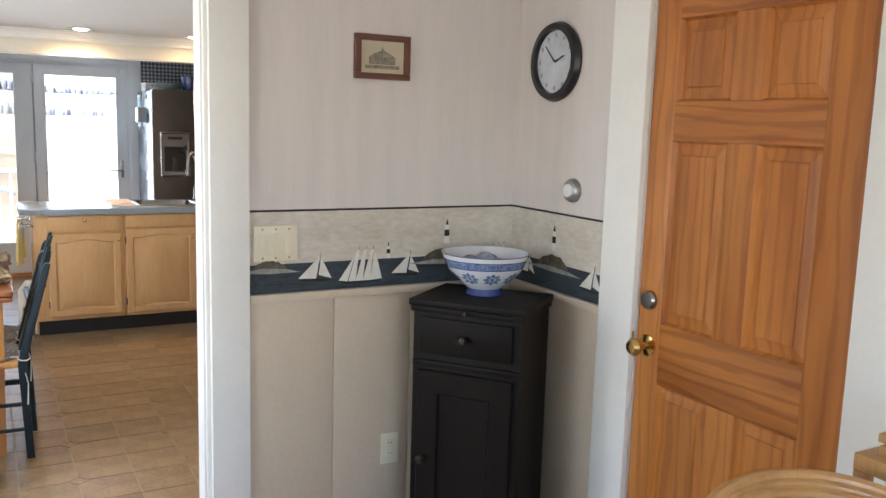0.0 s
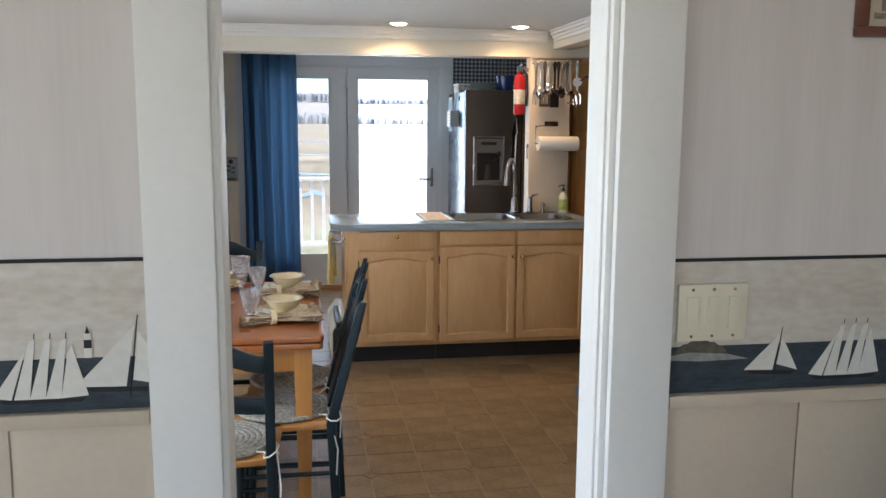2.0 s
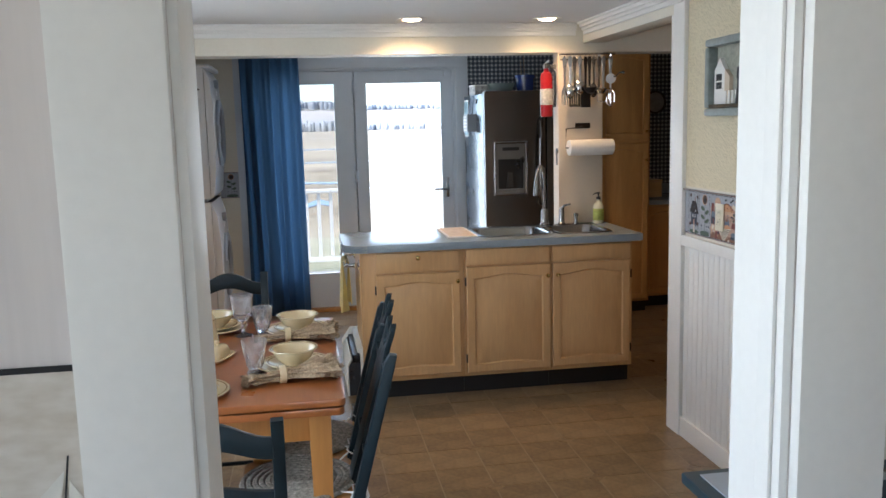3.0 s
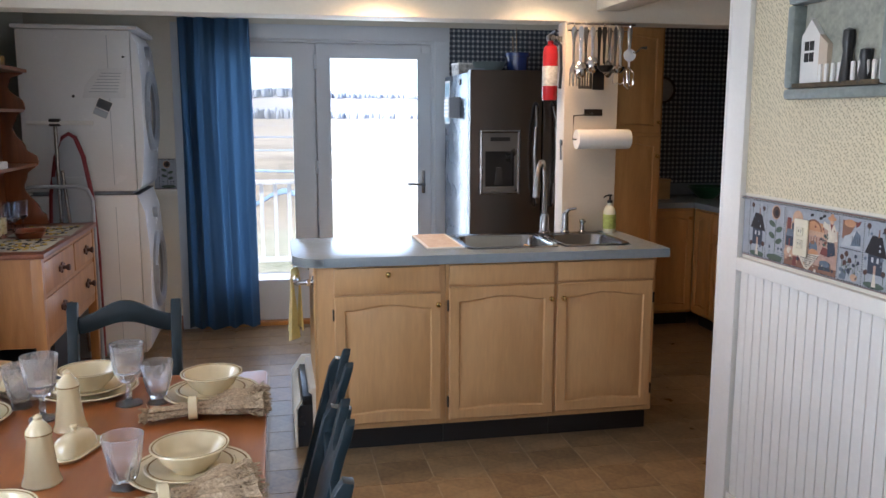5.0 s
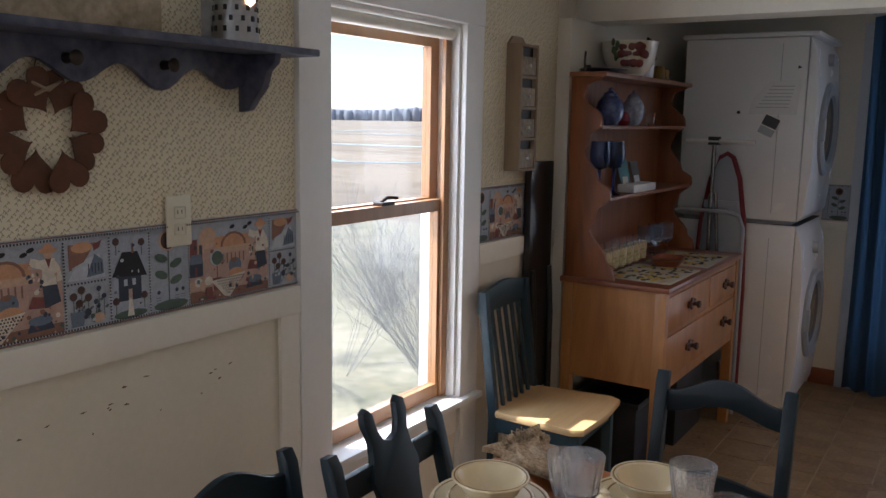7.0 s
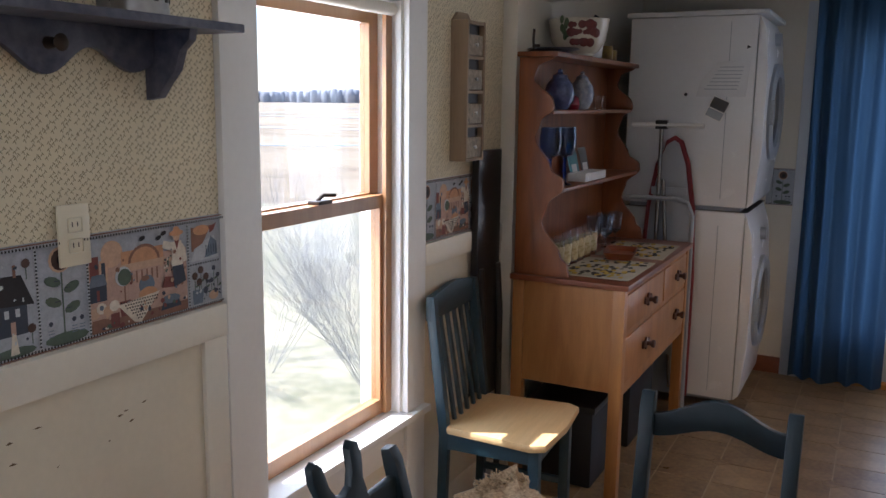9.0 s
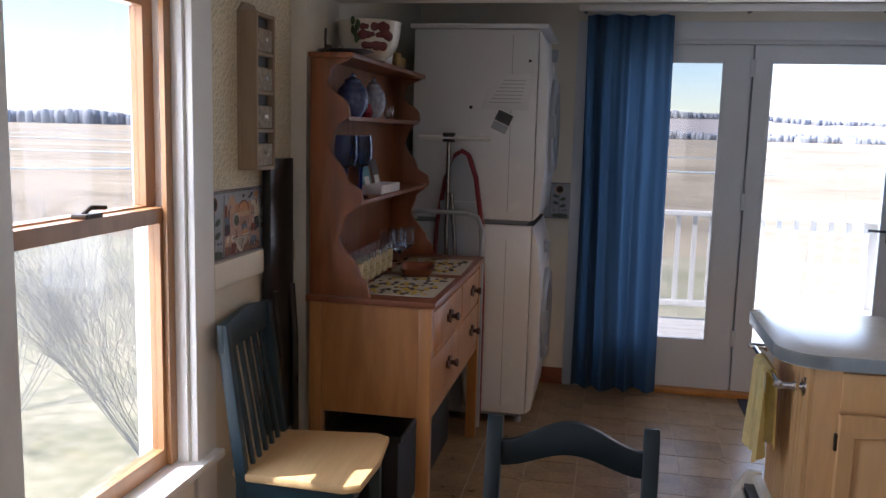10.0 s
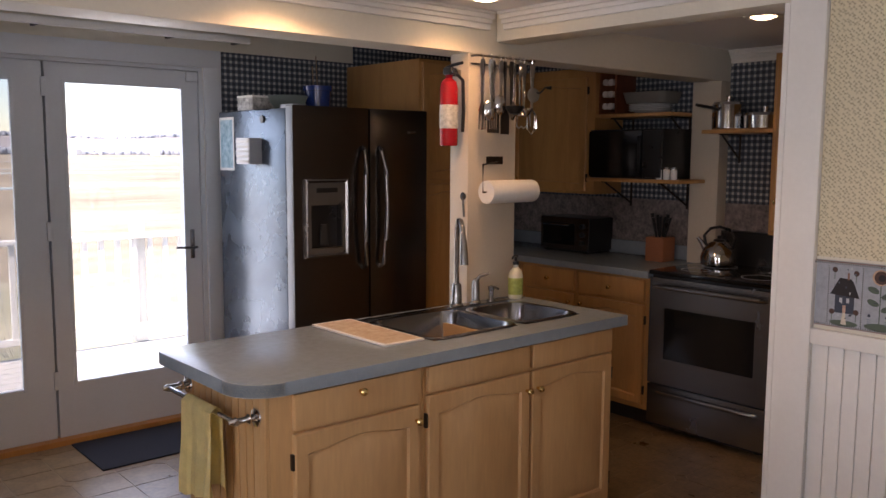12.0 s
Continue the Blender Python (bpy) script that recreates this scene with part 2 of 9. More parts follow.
M = {
    "white": mat("white_paint", (0.80, 0.79, 0.76), 0.45, var=0.05, scale=3, bump=0.12),
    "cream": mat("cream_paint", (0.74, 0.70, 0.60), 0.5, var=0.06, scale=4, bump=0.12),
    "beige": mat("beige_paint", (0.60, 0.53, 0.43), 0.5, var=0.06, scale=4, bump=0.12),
    "wainscot": mat("wainscot_paint", (0.58, 0.485, 0.375), 0.5, var=0.10, scale=3, bump=0.15),
    "ceiling": mat("ceiling_paint", (0.78, 0.79, 0.79), 0.8, var=0.04, scale=2, grain=90, bump=0.3),
    "paper_plain": mat("plain_wallpaper", (0.67, 0.62, 0.595), 0.8, var=0.07, scale=16, grain=120, bump=0.15, stretch=(1, 1, 0.06)),
    "sprig": sprig_paper("sprig_wallpaper"),
    "gingham": gingham_paper("gingham_wallpaper"),
    "tile": floor_tile_mat("brown_vinyl_tile"),
    "grout": mat("grout", (0.36, 0.295, 0.205), 0.7, var=0.22, scale=20),
    "carpet": mat("carpet", (0.32, 0.27, 0.21), 0.95, var=0.2, scale=30, grain=300, bump=0.6),
    "maple": wood("maple_cabinet", (0.67, 0.405, 0.185), (0.62, 0.36, 0.152), 0.42, size=6),
    "maple_far": wood("golden_maple", (0.60, 0.32, 0.11), (0.50, 0.25, 0.08), 0.4, size=9),
    "pine": wood("pine_door", (0.60, 0.225, 0.047), (0.38, 0.112, 0.02), 0.38, size=5, contrast=(0.42, 0.74), coat=0.3, flames=0.3),
    "pine_x": wood("pine_crosswise", (0.58, 0.215, 0.046), (0.40, 0.125, 0.025), 0.38, axis="y", size=7.0, contrast=(0.42, 0.70), coat=0.3, flames=0.45),
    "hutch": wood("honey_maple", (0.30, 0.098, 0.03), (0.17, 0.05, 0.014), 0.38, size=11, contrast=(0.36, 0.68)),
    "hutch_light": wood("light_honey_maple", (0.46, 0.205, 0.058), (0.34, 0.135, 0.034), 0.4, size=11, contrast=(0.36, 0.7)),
    "hutch_top": wood("red_maple", (0.25, 0.075, 0.03), (0.16, 0.045, 0.018), 0.35, axis="y", size=5),
    "pull": wood("dark_walnut_pull", (0.10, 0.035, 0.02), (0.055, 0.02, 0.012), 0.4, axis="y", size=14),
    "table": wood("cherry_tabletop", (0.42, 0.14, 0.036), (0.31, 0.092, 0.022), 0.30, axis="y", size=5, coat=0.35),
    "table_leg": wood("orange_pine", (0.58, 0.27, 0.07), (0.45, 0.19, 0.045), 0.4, size=6),
    "sash": wood("fir_sash", (0.43, 0.22, 0.095), (0.34, 0.165, 0.065), 0.4, size=7),
    "seat": wood("birch_seat", (0.72, 0.50, 0.25), (0.62, 0.40, 0.18), 0.35, axis="x", size=6, coat=0.3),
    "teal": mat("teal_chair_paint", (0.0065, 0.018, 0.026), 0.42, var=0.3, scale=12, bump=0.2, spec=0.35),
    "teal2": mat("blue_teal_chair_paint", (0.013, 0.038, 0.053), 0.4, var=0.25, scale=12, bump=0.2),
    "espresso": mat("espresso_stain", (0.009, 0.0062, 0.005), 0.5, var=0.35, scale=8, stretch=(1, 1, 0.2), spec=0.14),
    "blackkick": mat("black_kick", (0.012, 0.011, 0.012), 0.5, var=0.2),
    "black": mat("black_plastic", (0.014, 0.014, 0.015), 0.3, var=0.1, bump=0.05),
    "blackglass": mat("black_glass", (0.008, 0.008, 0.009), 0.08, var=0.1, bump=0.0, spec=0.6),
    "laminate": mat("blue_grey_laminate", (0.27, 0.32, 0.36), 0.22, var=0.10, scale=40, grain=300, bump=0.08, spec=0.5),
    "steel": mat("brushed_steel", (0.34, 0.33, 0.325), 0.27, metal=1, var=0.04, scale=3, grain=40, bump=0.0, stretch=(1, 1, 0.5)),
    "darksteel": mat("dark_steel", (0.155, 0.135, 0.125), 0.26, metal=1, var=0.05, scale=4, grain=80, bump=0.0, stretch=(0.4, 1, 6)),
    "greyside": mat("grey_enamel", (0.115, 0.14, 0.175), 0.27, metal=0.7, var=0.2, scale=5, grain=220, bump=0.03, second=(0.165, 0.20, 0.245)),
    "sinksteel": mat("sink_steel", (0.33, 0.33, 0.34), 0.2, metal=1, var=0.06, bump=0.03),
    "chrome": mat("chrome", (0.75, 0.75, 0.76), 0.08, metal=1, var=0.03, bump=0.0),
    "brass": mat("brass", (0.72, 0.50, 0.20), 0.2, metal=1, var=0.1, bump=0.0),
    "iron": mat("dark_bronze", (0.06, 0.045, 0.035), 0.4, metal=0.8, var=0.15),
    "enamel": mat("white_enamel", (0.76, 0.77, 0.78), 0.25, var=0.04, bump=0.03),
    "greyplastic": mat("grey_plastic", (0.33, 0.36, 0.40), 0.35, var=0.06),
    "curtain": mat("blue_curtain", (0.024, 0.055, 0.088), 0.9, var=0.3, scale=5, grain=300, bump=0.3, stretch=(1, 1, 0.3)),
    "mat": mat("navy_mat", (0.012, 0.014, 0.024), 0.95, var=0.3, scale=60, grain=300, bump=0.6),
    "stoneware": mat("cream_stoneware", (0.72, 0.60, 0.38), 0.22, var=0.05, bump=0.04, coat=0.3),
    "glaze_brown": mat("brown_glaze", (0.28, 0.18, 0.08), 0.25, var=0.1, bump=0.0),
    "linen": mat("tweed_linen", (0.25, 0.16, 0.085), 0.95, var=0.5, scale=120, grain=260, bump=0.9, second=(0.60, 0.45, 0.29)),
    "braid": mat("braided_rag", (0.20, 0.19, 0.17), 0.95, var=0.6, scale=70, grain=200, bump=0.9, second=(0.5, 0.47, 0.41)),
    "yellow": mat("yellow_cotton", (0.88, 0.75, 0.38), 0.95, var=0.14, scale=30, grain=300, bump=0.4),
    "red": mat("red_enamel", (0.40, 0.012, 0.018), 0.25, var=0.06, bump=0.0, coat=0.3),
    "redcloth": mat("red_cloth", (0.21, 0.03, 0.04), 0.9, var=0.2, scale=30, bump=0.3),
    "paper": mat("white_paper", (0.78, 0.77, 0.74), 0.85, var=0.04, scale=30, bump=0.2),
    "ivory": mat("ivory_plastic", (0.72, 0.67, 0.52), 0.35, var=0.03, bump=0.0),
    "cobalt": mat("cobalt_glaze", (0.02, 0.05, 0.22), 0.15, var=0.2, bump=0.0, coat=0.4),
    "bluepaint": mat("blue_brush_glaze", (0.16, 0.24, 0.43), 0.2, var=0.5, scale=60, bump=0.0, coat=0.3),
    "porcelain": mat("porcelain", (0.72, 0.75, 0.80), 0.15, var=0.06, bump=0.0, coat=0.4),
    "bluewhite": mat("blue_and_white_glaze", (0.02, 0.055, 0.22), 0.15, var=0.3, scale=30, grain=60, bump=0.0, second=(0.45, 0.56, 0.74), coat=0.4),
    "terracotta": mat("terracotta", (0.36, 0.13, 0.06), 0.8, var=0.15, bump=0.2),
    "rust": mat("rusty_tin", (0.115, 0.043, 0.019), 0.65, metal=0.3, var=0.35, scale=18, bump=0.3),
    "tin": mat("galvanized_tin", (0.36, 0.36, 0.36), 0.4, metal=0.9, var=0.25, scale=18),
    "shelfblue": mat("distressed_navy_paint", (0.022, 0.03, 0.07), 0.5, var=0.4, scale=10, grain=40, bump=0.3, second=(0.115, 0.12, 0.16)),
    "spice": wood("grey_pine", (0.36, 0.26, 0.165), (0.27, 0.185, 0.11), 0.6, size=8, coat=0.0),
    "pane": pane_mat("window_pane"),
    "screened": pane_mat("screened_pane", 0.62),
    "hazy": pane_mat("hazy_pane", 0.84),
    "glass": glass_mat("clear_glass"),
    "cutglass": cut_glass_mat("cut_glass"),
    "blueglass": glass_mat("blue_glass", (0.25, 0.38, 0.62)),
    "paleglass": glass_mat("pale_blue_glass", (0.75, 0.84, 0.95)),
    "bluestem": glass_mat("cobalt_glass", (0.02, 0.06, 0.5)),
    "yellowglass": glass_mat("yellow_glass", (0.95, 0.85, 0.45)),
}

# ---- mesh helpers ----


def B():
    return bmesh.new()


def box(bm, x0, x1, y0, y1, z0, z1, bevel=0.0):
    v = [bm.verts.new((x, y, z)) for x in (x0, x1) for y in (y0, y1) for z in (z0, z1)]
    f = [bm.faces.new([v[i] for i in q]) for q in ((0, 1, 3, 2), (4, 6, 7, 5), (0, 4, 5, 1), (2, 3, 7, 6), (0, 2, 6, 4), (1, 5, 7, 3))]
    if bevel:
        es = list({e for a in f for e in a.edges})
        bmesh.ops.bevel(bm, geom=es, offset=bevel, segments=2, profile=0.6, affect="EDGES")
    return bm


def lathe(bm, prof, n=32, c=(0, 0, 0), axis="z", cap=True):
    """A turned body: prof is rows of radius, height."""
    rings = []
    for r, h in prof:
        ring = []
        for i in range(n):
            a = 2 * math.pi * i / n
            p = (r * math.cos(a), r * math.sin(a), h)
            if axis == "x":
                p = (p[2], p[0], p[1])
            elif axis == "y":
                p = (p[1], p[2], p[0])
            ring.append(bm.verts.new((p[0] + c[0], p[1] + c[1], p[2] + c[2])))
        rings.append(ring)
    for a, b in zip(rings, rings[1:]):
        for i in range(n):
            bm.faces.new((a[i], a[(i + 1) % n], b[(i + 1) % n], b[i]))
    if cap and prof[0][0] > 1e-5:
        bm.faces.new(rings[0][::-1])
    if cap and prof[-1][0] > 1e-5:
        bm.faces.new(rings[-1])
    bmesh.ops.remove_doubles(bm, verts=[v for r in rings for v in r], dist=1e-6)
    return bm


def prism(bm, pts, lo, hi, axis="z", bevel=0.0):
    """A flat outline pushed out along an axis. pts: for z (x, y); for x (y, z); for y (x, z)."""
    def at(p, h):
        return {"z": (p[0], p[1], h), "x": (h, p[0], p[1]), "y": (p[0], h, p[1])}[axis]
    a = [bm.verts.new(at(p, lo)) for p in pts]
    b = [bm.verts.new(at(p, hi)) for p in pts]
    fs = [bm.faces.new(a[::-1]), bm.faces.new(b)]
    n = len(pts)
    for i in range(n):
        fs.append(bm.faces.new((a[i], a[(i + 1) % n], b[(i + 1) % n], b[i])))
    bmesh.ops.recalc_face_normals(bm, faces=fs)
    if bevel:
        es = list({e for f in fs[:2] for e in f.edges})
        bmesh.ops.bevel(bm, geom=es, offset=bevel, segments=2, profile=0.6, affect="EDGES")
    return bm


def tube(bm, path, r, n=10, caps=True):
    """A round bar along a path; r: one radius or one for each point."""
    path = [Vector(p) for p in path]
    rs = r if isinstance(r, (list, tuple)) else [r] * len(path)
    rings, up = [], Vector((0, 0, 1))
    for i, p in enumerate(path):
        d = (path[min(i + 1, len(path) - 1)] - path[max(i - 1, 0)]).normalized()
        ref = up if abs(d.dot(up)) < 0.95 else Vector((1, 0, 0))
        u = d.cross(ref).normalized()
        w = u.cross(d)
        rings.append([bm.verts.new(p + rs[i] * (math.cos(2 * math.pi * k / n) * u + math.sin(2 * math.pi * k / n) * w)) for k in range(n)])
    for a, b in zip(rings, rings[1:]):
        for k in range(n):
            bm.faces.new((a[k], a[(k + 1) % n], b[(k + 1) % n], b[k]))
    if caps:
        bm.faces.new(rings[0][::-1])
        bm.faces.new(rings[-1])
    return bm


def mesh(name, bm, material, smooth=True):
    bmesh.ops.recalc_face_normals(bm, faces=bm.faces)
    me = bpy.data.meshes.new(name)
    bm.to_mesh(me)
    bm.free()
    me.materials.append(material)
    if smooth:
        me.polygons.foreach_set("use_smooth", [True] * len(me.polygons))
        me.set_sharp_from_angle(angle=radians(35))
    return me


def part(name, bm, material, parent, label="", smooth=True):
    ob = new(name, mesh(name, bm, material, smooth))
    ob.parent = parent
    if label:
        tagged(ob, label)
    return ob


def thing(name, m, label, category, group=""):
    ob = new(name)
    ob.empty_display_size = 0.1
    ob.matrix_world = m
    return tagged(ob, label, category, group)


def solid(name, bm, material, label="", category="", group="", kind="", m=None, smooth=True):
    ob = new(name, mesh(name, bm, material, smooth))
    if m is not None:
        ob.matrix_world = m
    return tagged(ob, label, category, group, kind)


def structure(name, bm, material, label=""):
    return solid(name, bm, material, label or name.replace("_", " "), kind="structure")


def pierced(bm, axis, lo, hi, a0, a1, z0, z1, holes):
    """A wall slab across lo..hi on axis x or y, along a0..a1, with holes (a0, a1, z0, z1) through it."""
    As = sorted({a0, a1, *[h[0] for h in holes], *[h[1] for h in holes]})
    Zs = sorted({z0, z1, *[h[2] for h in holes], *[h[3] for h in holes]})
    def full(i, j):
        if not (0 <= i < len(As) - 1 and 0 <= j < len(Zs) - 1):
            return False
        a, z = (As[i] + As[i + 1]) / 2, (Zs[j] + Zs[j + 1]) / 2
        return not any(h[0] < a < h[1] and h[2] < z < h[3] for h in holes)
    def P(t, a, z):
        return bm.verts.new((t, a, z) if axis == "x" else (a, t, z))
    for i in range(len(As) - 1):
        for j in range(len(Zs) - 1):
            if not full(i, j):
                continue
            a, b, c, d = As[i], As[i + 1], Zs[j], Zs[j + 1]
            for t in (lo, hi):
                bm.faces.new([P(t, a, c), P(t, b, c), P(t, b, d), P(t, a, d)])
            for di, dj, p, q in ((-1, 0, (a, c), (a, d)), (1, 0, (b, c), (b, d)), (0, -1, (a, c), (b, c)), (0, 1, (a, d), (b, d))):
                if not full(i + di, j + dj):
                    bm.faces.new([P(lo, *p), P(lo, *q), P(hi, *q), P(hi, *p)])
    bmesh.ops.remove_doubles(bm, verts=bm.verts, dist=1e-5)
    return bm

# ---- walls, floors, ceilings ----
CEIL, REAR_CEIL = 2.18, 2.27
W, E_, DW0, DW1, NORTH = -1.40, 1.87, 2.86, 3.00, 9.05
KX = 3.80
# the second hole is added out of view to let in fill light
structure("wall_west", pierced(B(), "x", W - 0.16, W, 3.0, 9.21, -0.02, 2.5, [(5.45, 6.18, 0.53, 1.90), (3.25, 3.98, 0.53, 1.90)]), M["cream"], "cream plastered wall with a sash window and an added light opening")
structure("wall_north", pierced(B(), "y", NORTH, NORTH + 0.16, W, KX, -0.02, 2.5, [(-0.37, 1.37, 0.03, 2.05)]), M["cream"], "cream outer wall with a glazed double door")
structure("wall_doorway", pierced(B(), "y", DW0, DW1, -2.6, E_, -0.02, 2.5, [(-0.075, 0.697, -0.02, 2.06)]), M["paper_plain"], "wall between the two rooms with a cased opening")
structure("wall_east", pierced(B(), "x", E_, E_ + 0.13, 2.86, 5.77, -0.02, 2.5, []), M["cream"], "dining room wall that ends at the kitchen")
structure("wall_living_east", pierced(B(), "x", E_, E_ + 0.13, -1.6, 2.86, -0.02, 2.5, [(1.36, 2.115, -0.02, 2.04)]), M["paper_plain"], "papered wall with a pine door")
structure("wall_living_west", pierced(B(), "x", -2.73, -2.6, -1.6, 3.0, -0.02, 2.5, [(0.5, 1.9, 0.7, 2.0)]), M["paper_plain"], "plain wall")
structure("wall_living_south", pierced(B(), "y", -1.73, -1.6, -2.73, 2.0, -0.02, 2.5, [(-0.7, 1.1, 0.7, 2.0)]), M["paper_plain"], "plain wall")
structure("wall_kitchen_east", pierced(B(), "x", KX, KX + 0.13, 5.2, 9.21, -0.02, 2.5, []), M["cream"], "kitchen wall behind shelves and stove")
structure("wall_kitchen_south", pierced(B(), "y", 5.07, 5.2, 2.0, 3.93, -0.02, 2.5, []), M["cream"], "plain wall")
structure("wall_hall_end", box(B(), 2.9, 3.0, 0.9, 2.5, -0.02, 2.5), M["cream"], "plain wall behind the pine door")
structure("ceiling_living", box(B(), -2.73, 2.0, -1.73, 2.86, 2.36, 2.5), M["ceiling"], "white ceiling")
structure("ceiling_dining", box(B(), W, KX, 3.0, 7.13, CEIL, 2.5), M["ceiling"], "white plastered ceiling")
structure("ceiling_rear", box(B(), W, KX, 7.32, NORTH, REAR_CEIL, 2.5), M["ceiling"], "white ceiling of the rear bay")
structure("roof_slab", box(box(B(), -2.75, 3.95, -1.75, 2.99, 2.5, 2.7), -1.58, 3.95, 2.99, 9.25, 2.5, 2.7), M["cream"], "roof slab")
structure("beam_north", box(B(), W, KX, 7.13, 7.32, 2.0, 2.5, 0.004), M["cream"], "boxed cream beam across the room")
structure("header_east", box(B(), 1.85, 2.0, 5.77, 7.127, 2.057, 2.2, 0.003), M["cream"], "boxed header over the kitchen opening")
structure("subfloor", box(B(), W, KX, 3.0, NORTH, -0.06, 0.0003), M["grout"], "pale grout bed under the floor tiles")
structure("floor_living", box(B(), -2.6, 3.0, -1.6, 3.0, -0.06, 0.0), M["carpet"], "carpeted living room floor")


def crown(bm, x0, x1, y0, y1, z, side):
    """Stepped crown moulding against a wall; side: the way it juts."""
    for k, (d, h0, h1) in enumerate(((0.055, 0, 0.012), (0.042, 0.012, 0.032), (0.028, 0.032, 0.05), (0.016, 0.05, 0.075))):
        if side == "-y":
            box(bm, x0, x1, y0 - d, y0, z - h1, z - h0, 0.003)
        elif side == "-x":
            box(bm, x0 - d, x0, y0, y1, z - h1, z - h0, 0.003)
        else:
            box(bm, x0, x0 + d, y0, y1, z - h1, z - h0, 0.003)
    return bm


structure("trim_crown_north", crown(B(), W, 1.80, 7.128, 0, CEIL - 0.002, "-y"), M["white"], "stepped white crown moulding")
structure("trim_crown_header", crown(B(), 1.848, 0, 5.66, 7.07, CEIL - 0.002, "-x"), M["white"], "stepped white crown moulding")
structure("trim_crown_east", crown(B(), E_ - 0.006, 0, 3.0, 5.65, CEIL - 0.002, "-x"), M["white"], "stepped white crown moulding")
structure("trim_crown_west", crown(B(), W + 0.006, 0, 3.0, 7.07, CEIL - 0.002, "+x"), M["white"], "stepped white crown moulding")
structure("trim_crown_kitchen", crown(B(), KX - 0.006, 0, 5.6, 7.12, CEIL - 0.002, "-x"), M["white"], "stepped white crown moulding")
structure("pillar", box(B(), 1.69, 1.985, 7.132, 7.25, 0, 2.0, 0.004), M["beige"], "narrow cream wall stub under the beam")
structure("pilaster_west", box(B(), W, -1.335, 6.95, 7.32, 0, 2.0, 0.004), M["cream"], "cream pilaster under the beam")
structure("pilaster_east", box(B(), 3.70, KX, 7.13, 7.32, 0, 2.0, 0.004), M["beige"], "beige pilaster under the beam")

# cased opening between the rooms
c = B()
box(c, -0.202, -0.075, DW0 - 0.022, DW0, 0, 2.19, 0.004)
box(c, 0.697, 0.826, DW0 - 0.022, DW0, 0, 2.19, 0.004)
box(c, -0.075, 0.697, DW0 - 0.022, DW0, 2.06, 2.19, 0.004)
box(c, -0.19, -0.075, DW1, DW1 + 0.02, 0, 2.17, 0.004)
box(c, 0.697, 0.81, DW1, DW1 + 0.02, 0, 2.17, 0.004)
box(c, -0.075, 0.697, DW1, DW1 + 0.02, 2.06, 2.17, 0.004)
structure("trim_opening", c, M["white"], "white painted casing of the opening")
c = B()
box(c, -0.078, -0.063, DW0 + 0.002, DW1 - 0.002, 0, 2.06, 0.002)
box(c, 0.685, 0.70, DW0 + 0.002, DW1 - 0.002, 0, 2.06, 0.002)
box(c, 0.679, 0.685, DW0 + 0.02, DW0 + 0.055, 0, 2.06, 0.002)
box(c, -0.063, 0.685, DW0 + 0.002, DW1 - 0.002, 2.045, 2.06)
structure("trim_jamb", c, M["white"], "white painted jamb of the opening")
# casing at the end of the dining wall
c = B()
box(c, 1.845, E_ - 0.001, 5.655, 5.775, 0, 2.12, 0.004)
box(c, 1.845, 2.02, 5.775, 5.795, 0, 2.055, 0.004)
structure("trim_wall_end", c, M["white"], "white casing at the wall's end")

# ---- outdoors ----


def marsh_mat():
    m = mat("marsh_grass", (0.27, 0.20, 0.13), 0.95, var=0.5, scale=0.07, grain=0.6, bump=0.0, second=(0.50, 0.43, 0.31), stretch=(0.45, 1, 1))
    return m


g = B()
box(g, -2500, 2500, -2500, 2500, -1.6, -1.2)
structure("ground", g, marsh_mat(), "straw-coloured salt marsh")
lawn = B()
prism(lawn, [(-26 + 10 * math.sin(i * 0.7) * (i % 2) - 2 * (i % 3), -20 + i * 5) for i in range(9)] + [(6, 24), (6, -20)], -1.199, -1.18)
structure("lawn", lawn, mat("spring_lawn", (0.30, 0.315, 0.19), 0.95, var=0.35, scale=0.6, grain=6, bump=0.0, second=(0.52, 0.475, 0.35)), "thin yellow-green lawn")
water_m = mat("creek_water", (0.10, 0.16, 0.30), 0.08, var=0.1, scale=0.3, bump=0.0)
wb = B()
for k, (x0, x1, y0, w) in enumerate(((-160, 40, 120, 5), (-90, 120, 75, 2.5), (-60, 2, 48, 1.2), (20, 260, 150, 4), (-300, 240, 260, 9), (-60, 420, 420, 12), (-9, 1, 31, 1.6))):
    pts = [(x0 + (x1 - x0) * i / 24, y0 + 3 * math.sin(i * 0.9 + k) + w * (0.6 + 0.4 * math.sin(i * 1.7))) for i in range(25)]
    low = [(x, y0 + 3 * math.sin(i * 0.9 + k) - w * 0.5) for i, (x, _) in enumerate(pts)]
    prism(wb, pts + low[::-1], -1.199, -1.17)
for k, (x0, y0, y1, w) in enumerate(((-120, 20, 200, 4), (-60, -10, 60, 1.6))):
    pts = [(x0 + 3 * math.sin(i * 0.9 + k) + w, y0 + (y1 - y0) * i / 24) for i in range(25)]
    low = [(x0 + 3 * math.sin(i * 0.9 + k) - w * (0.6 + 0.4 * math.sin(i)), y) for i, (_, y) in enumerate(pts)]
    prism(wb, pts + low[::-1], -1.199, -1.168)
structure("water_creeks", wb, water_m, "winding blue creeks in the marsh")


HILL_FROM, HILL_TO = -24.0, 44.0


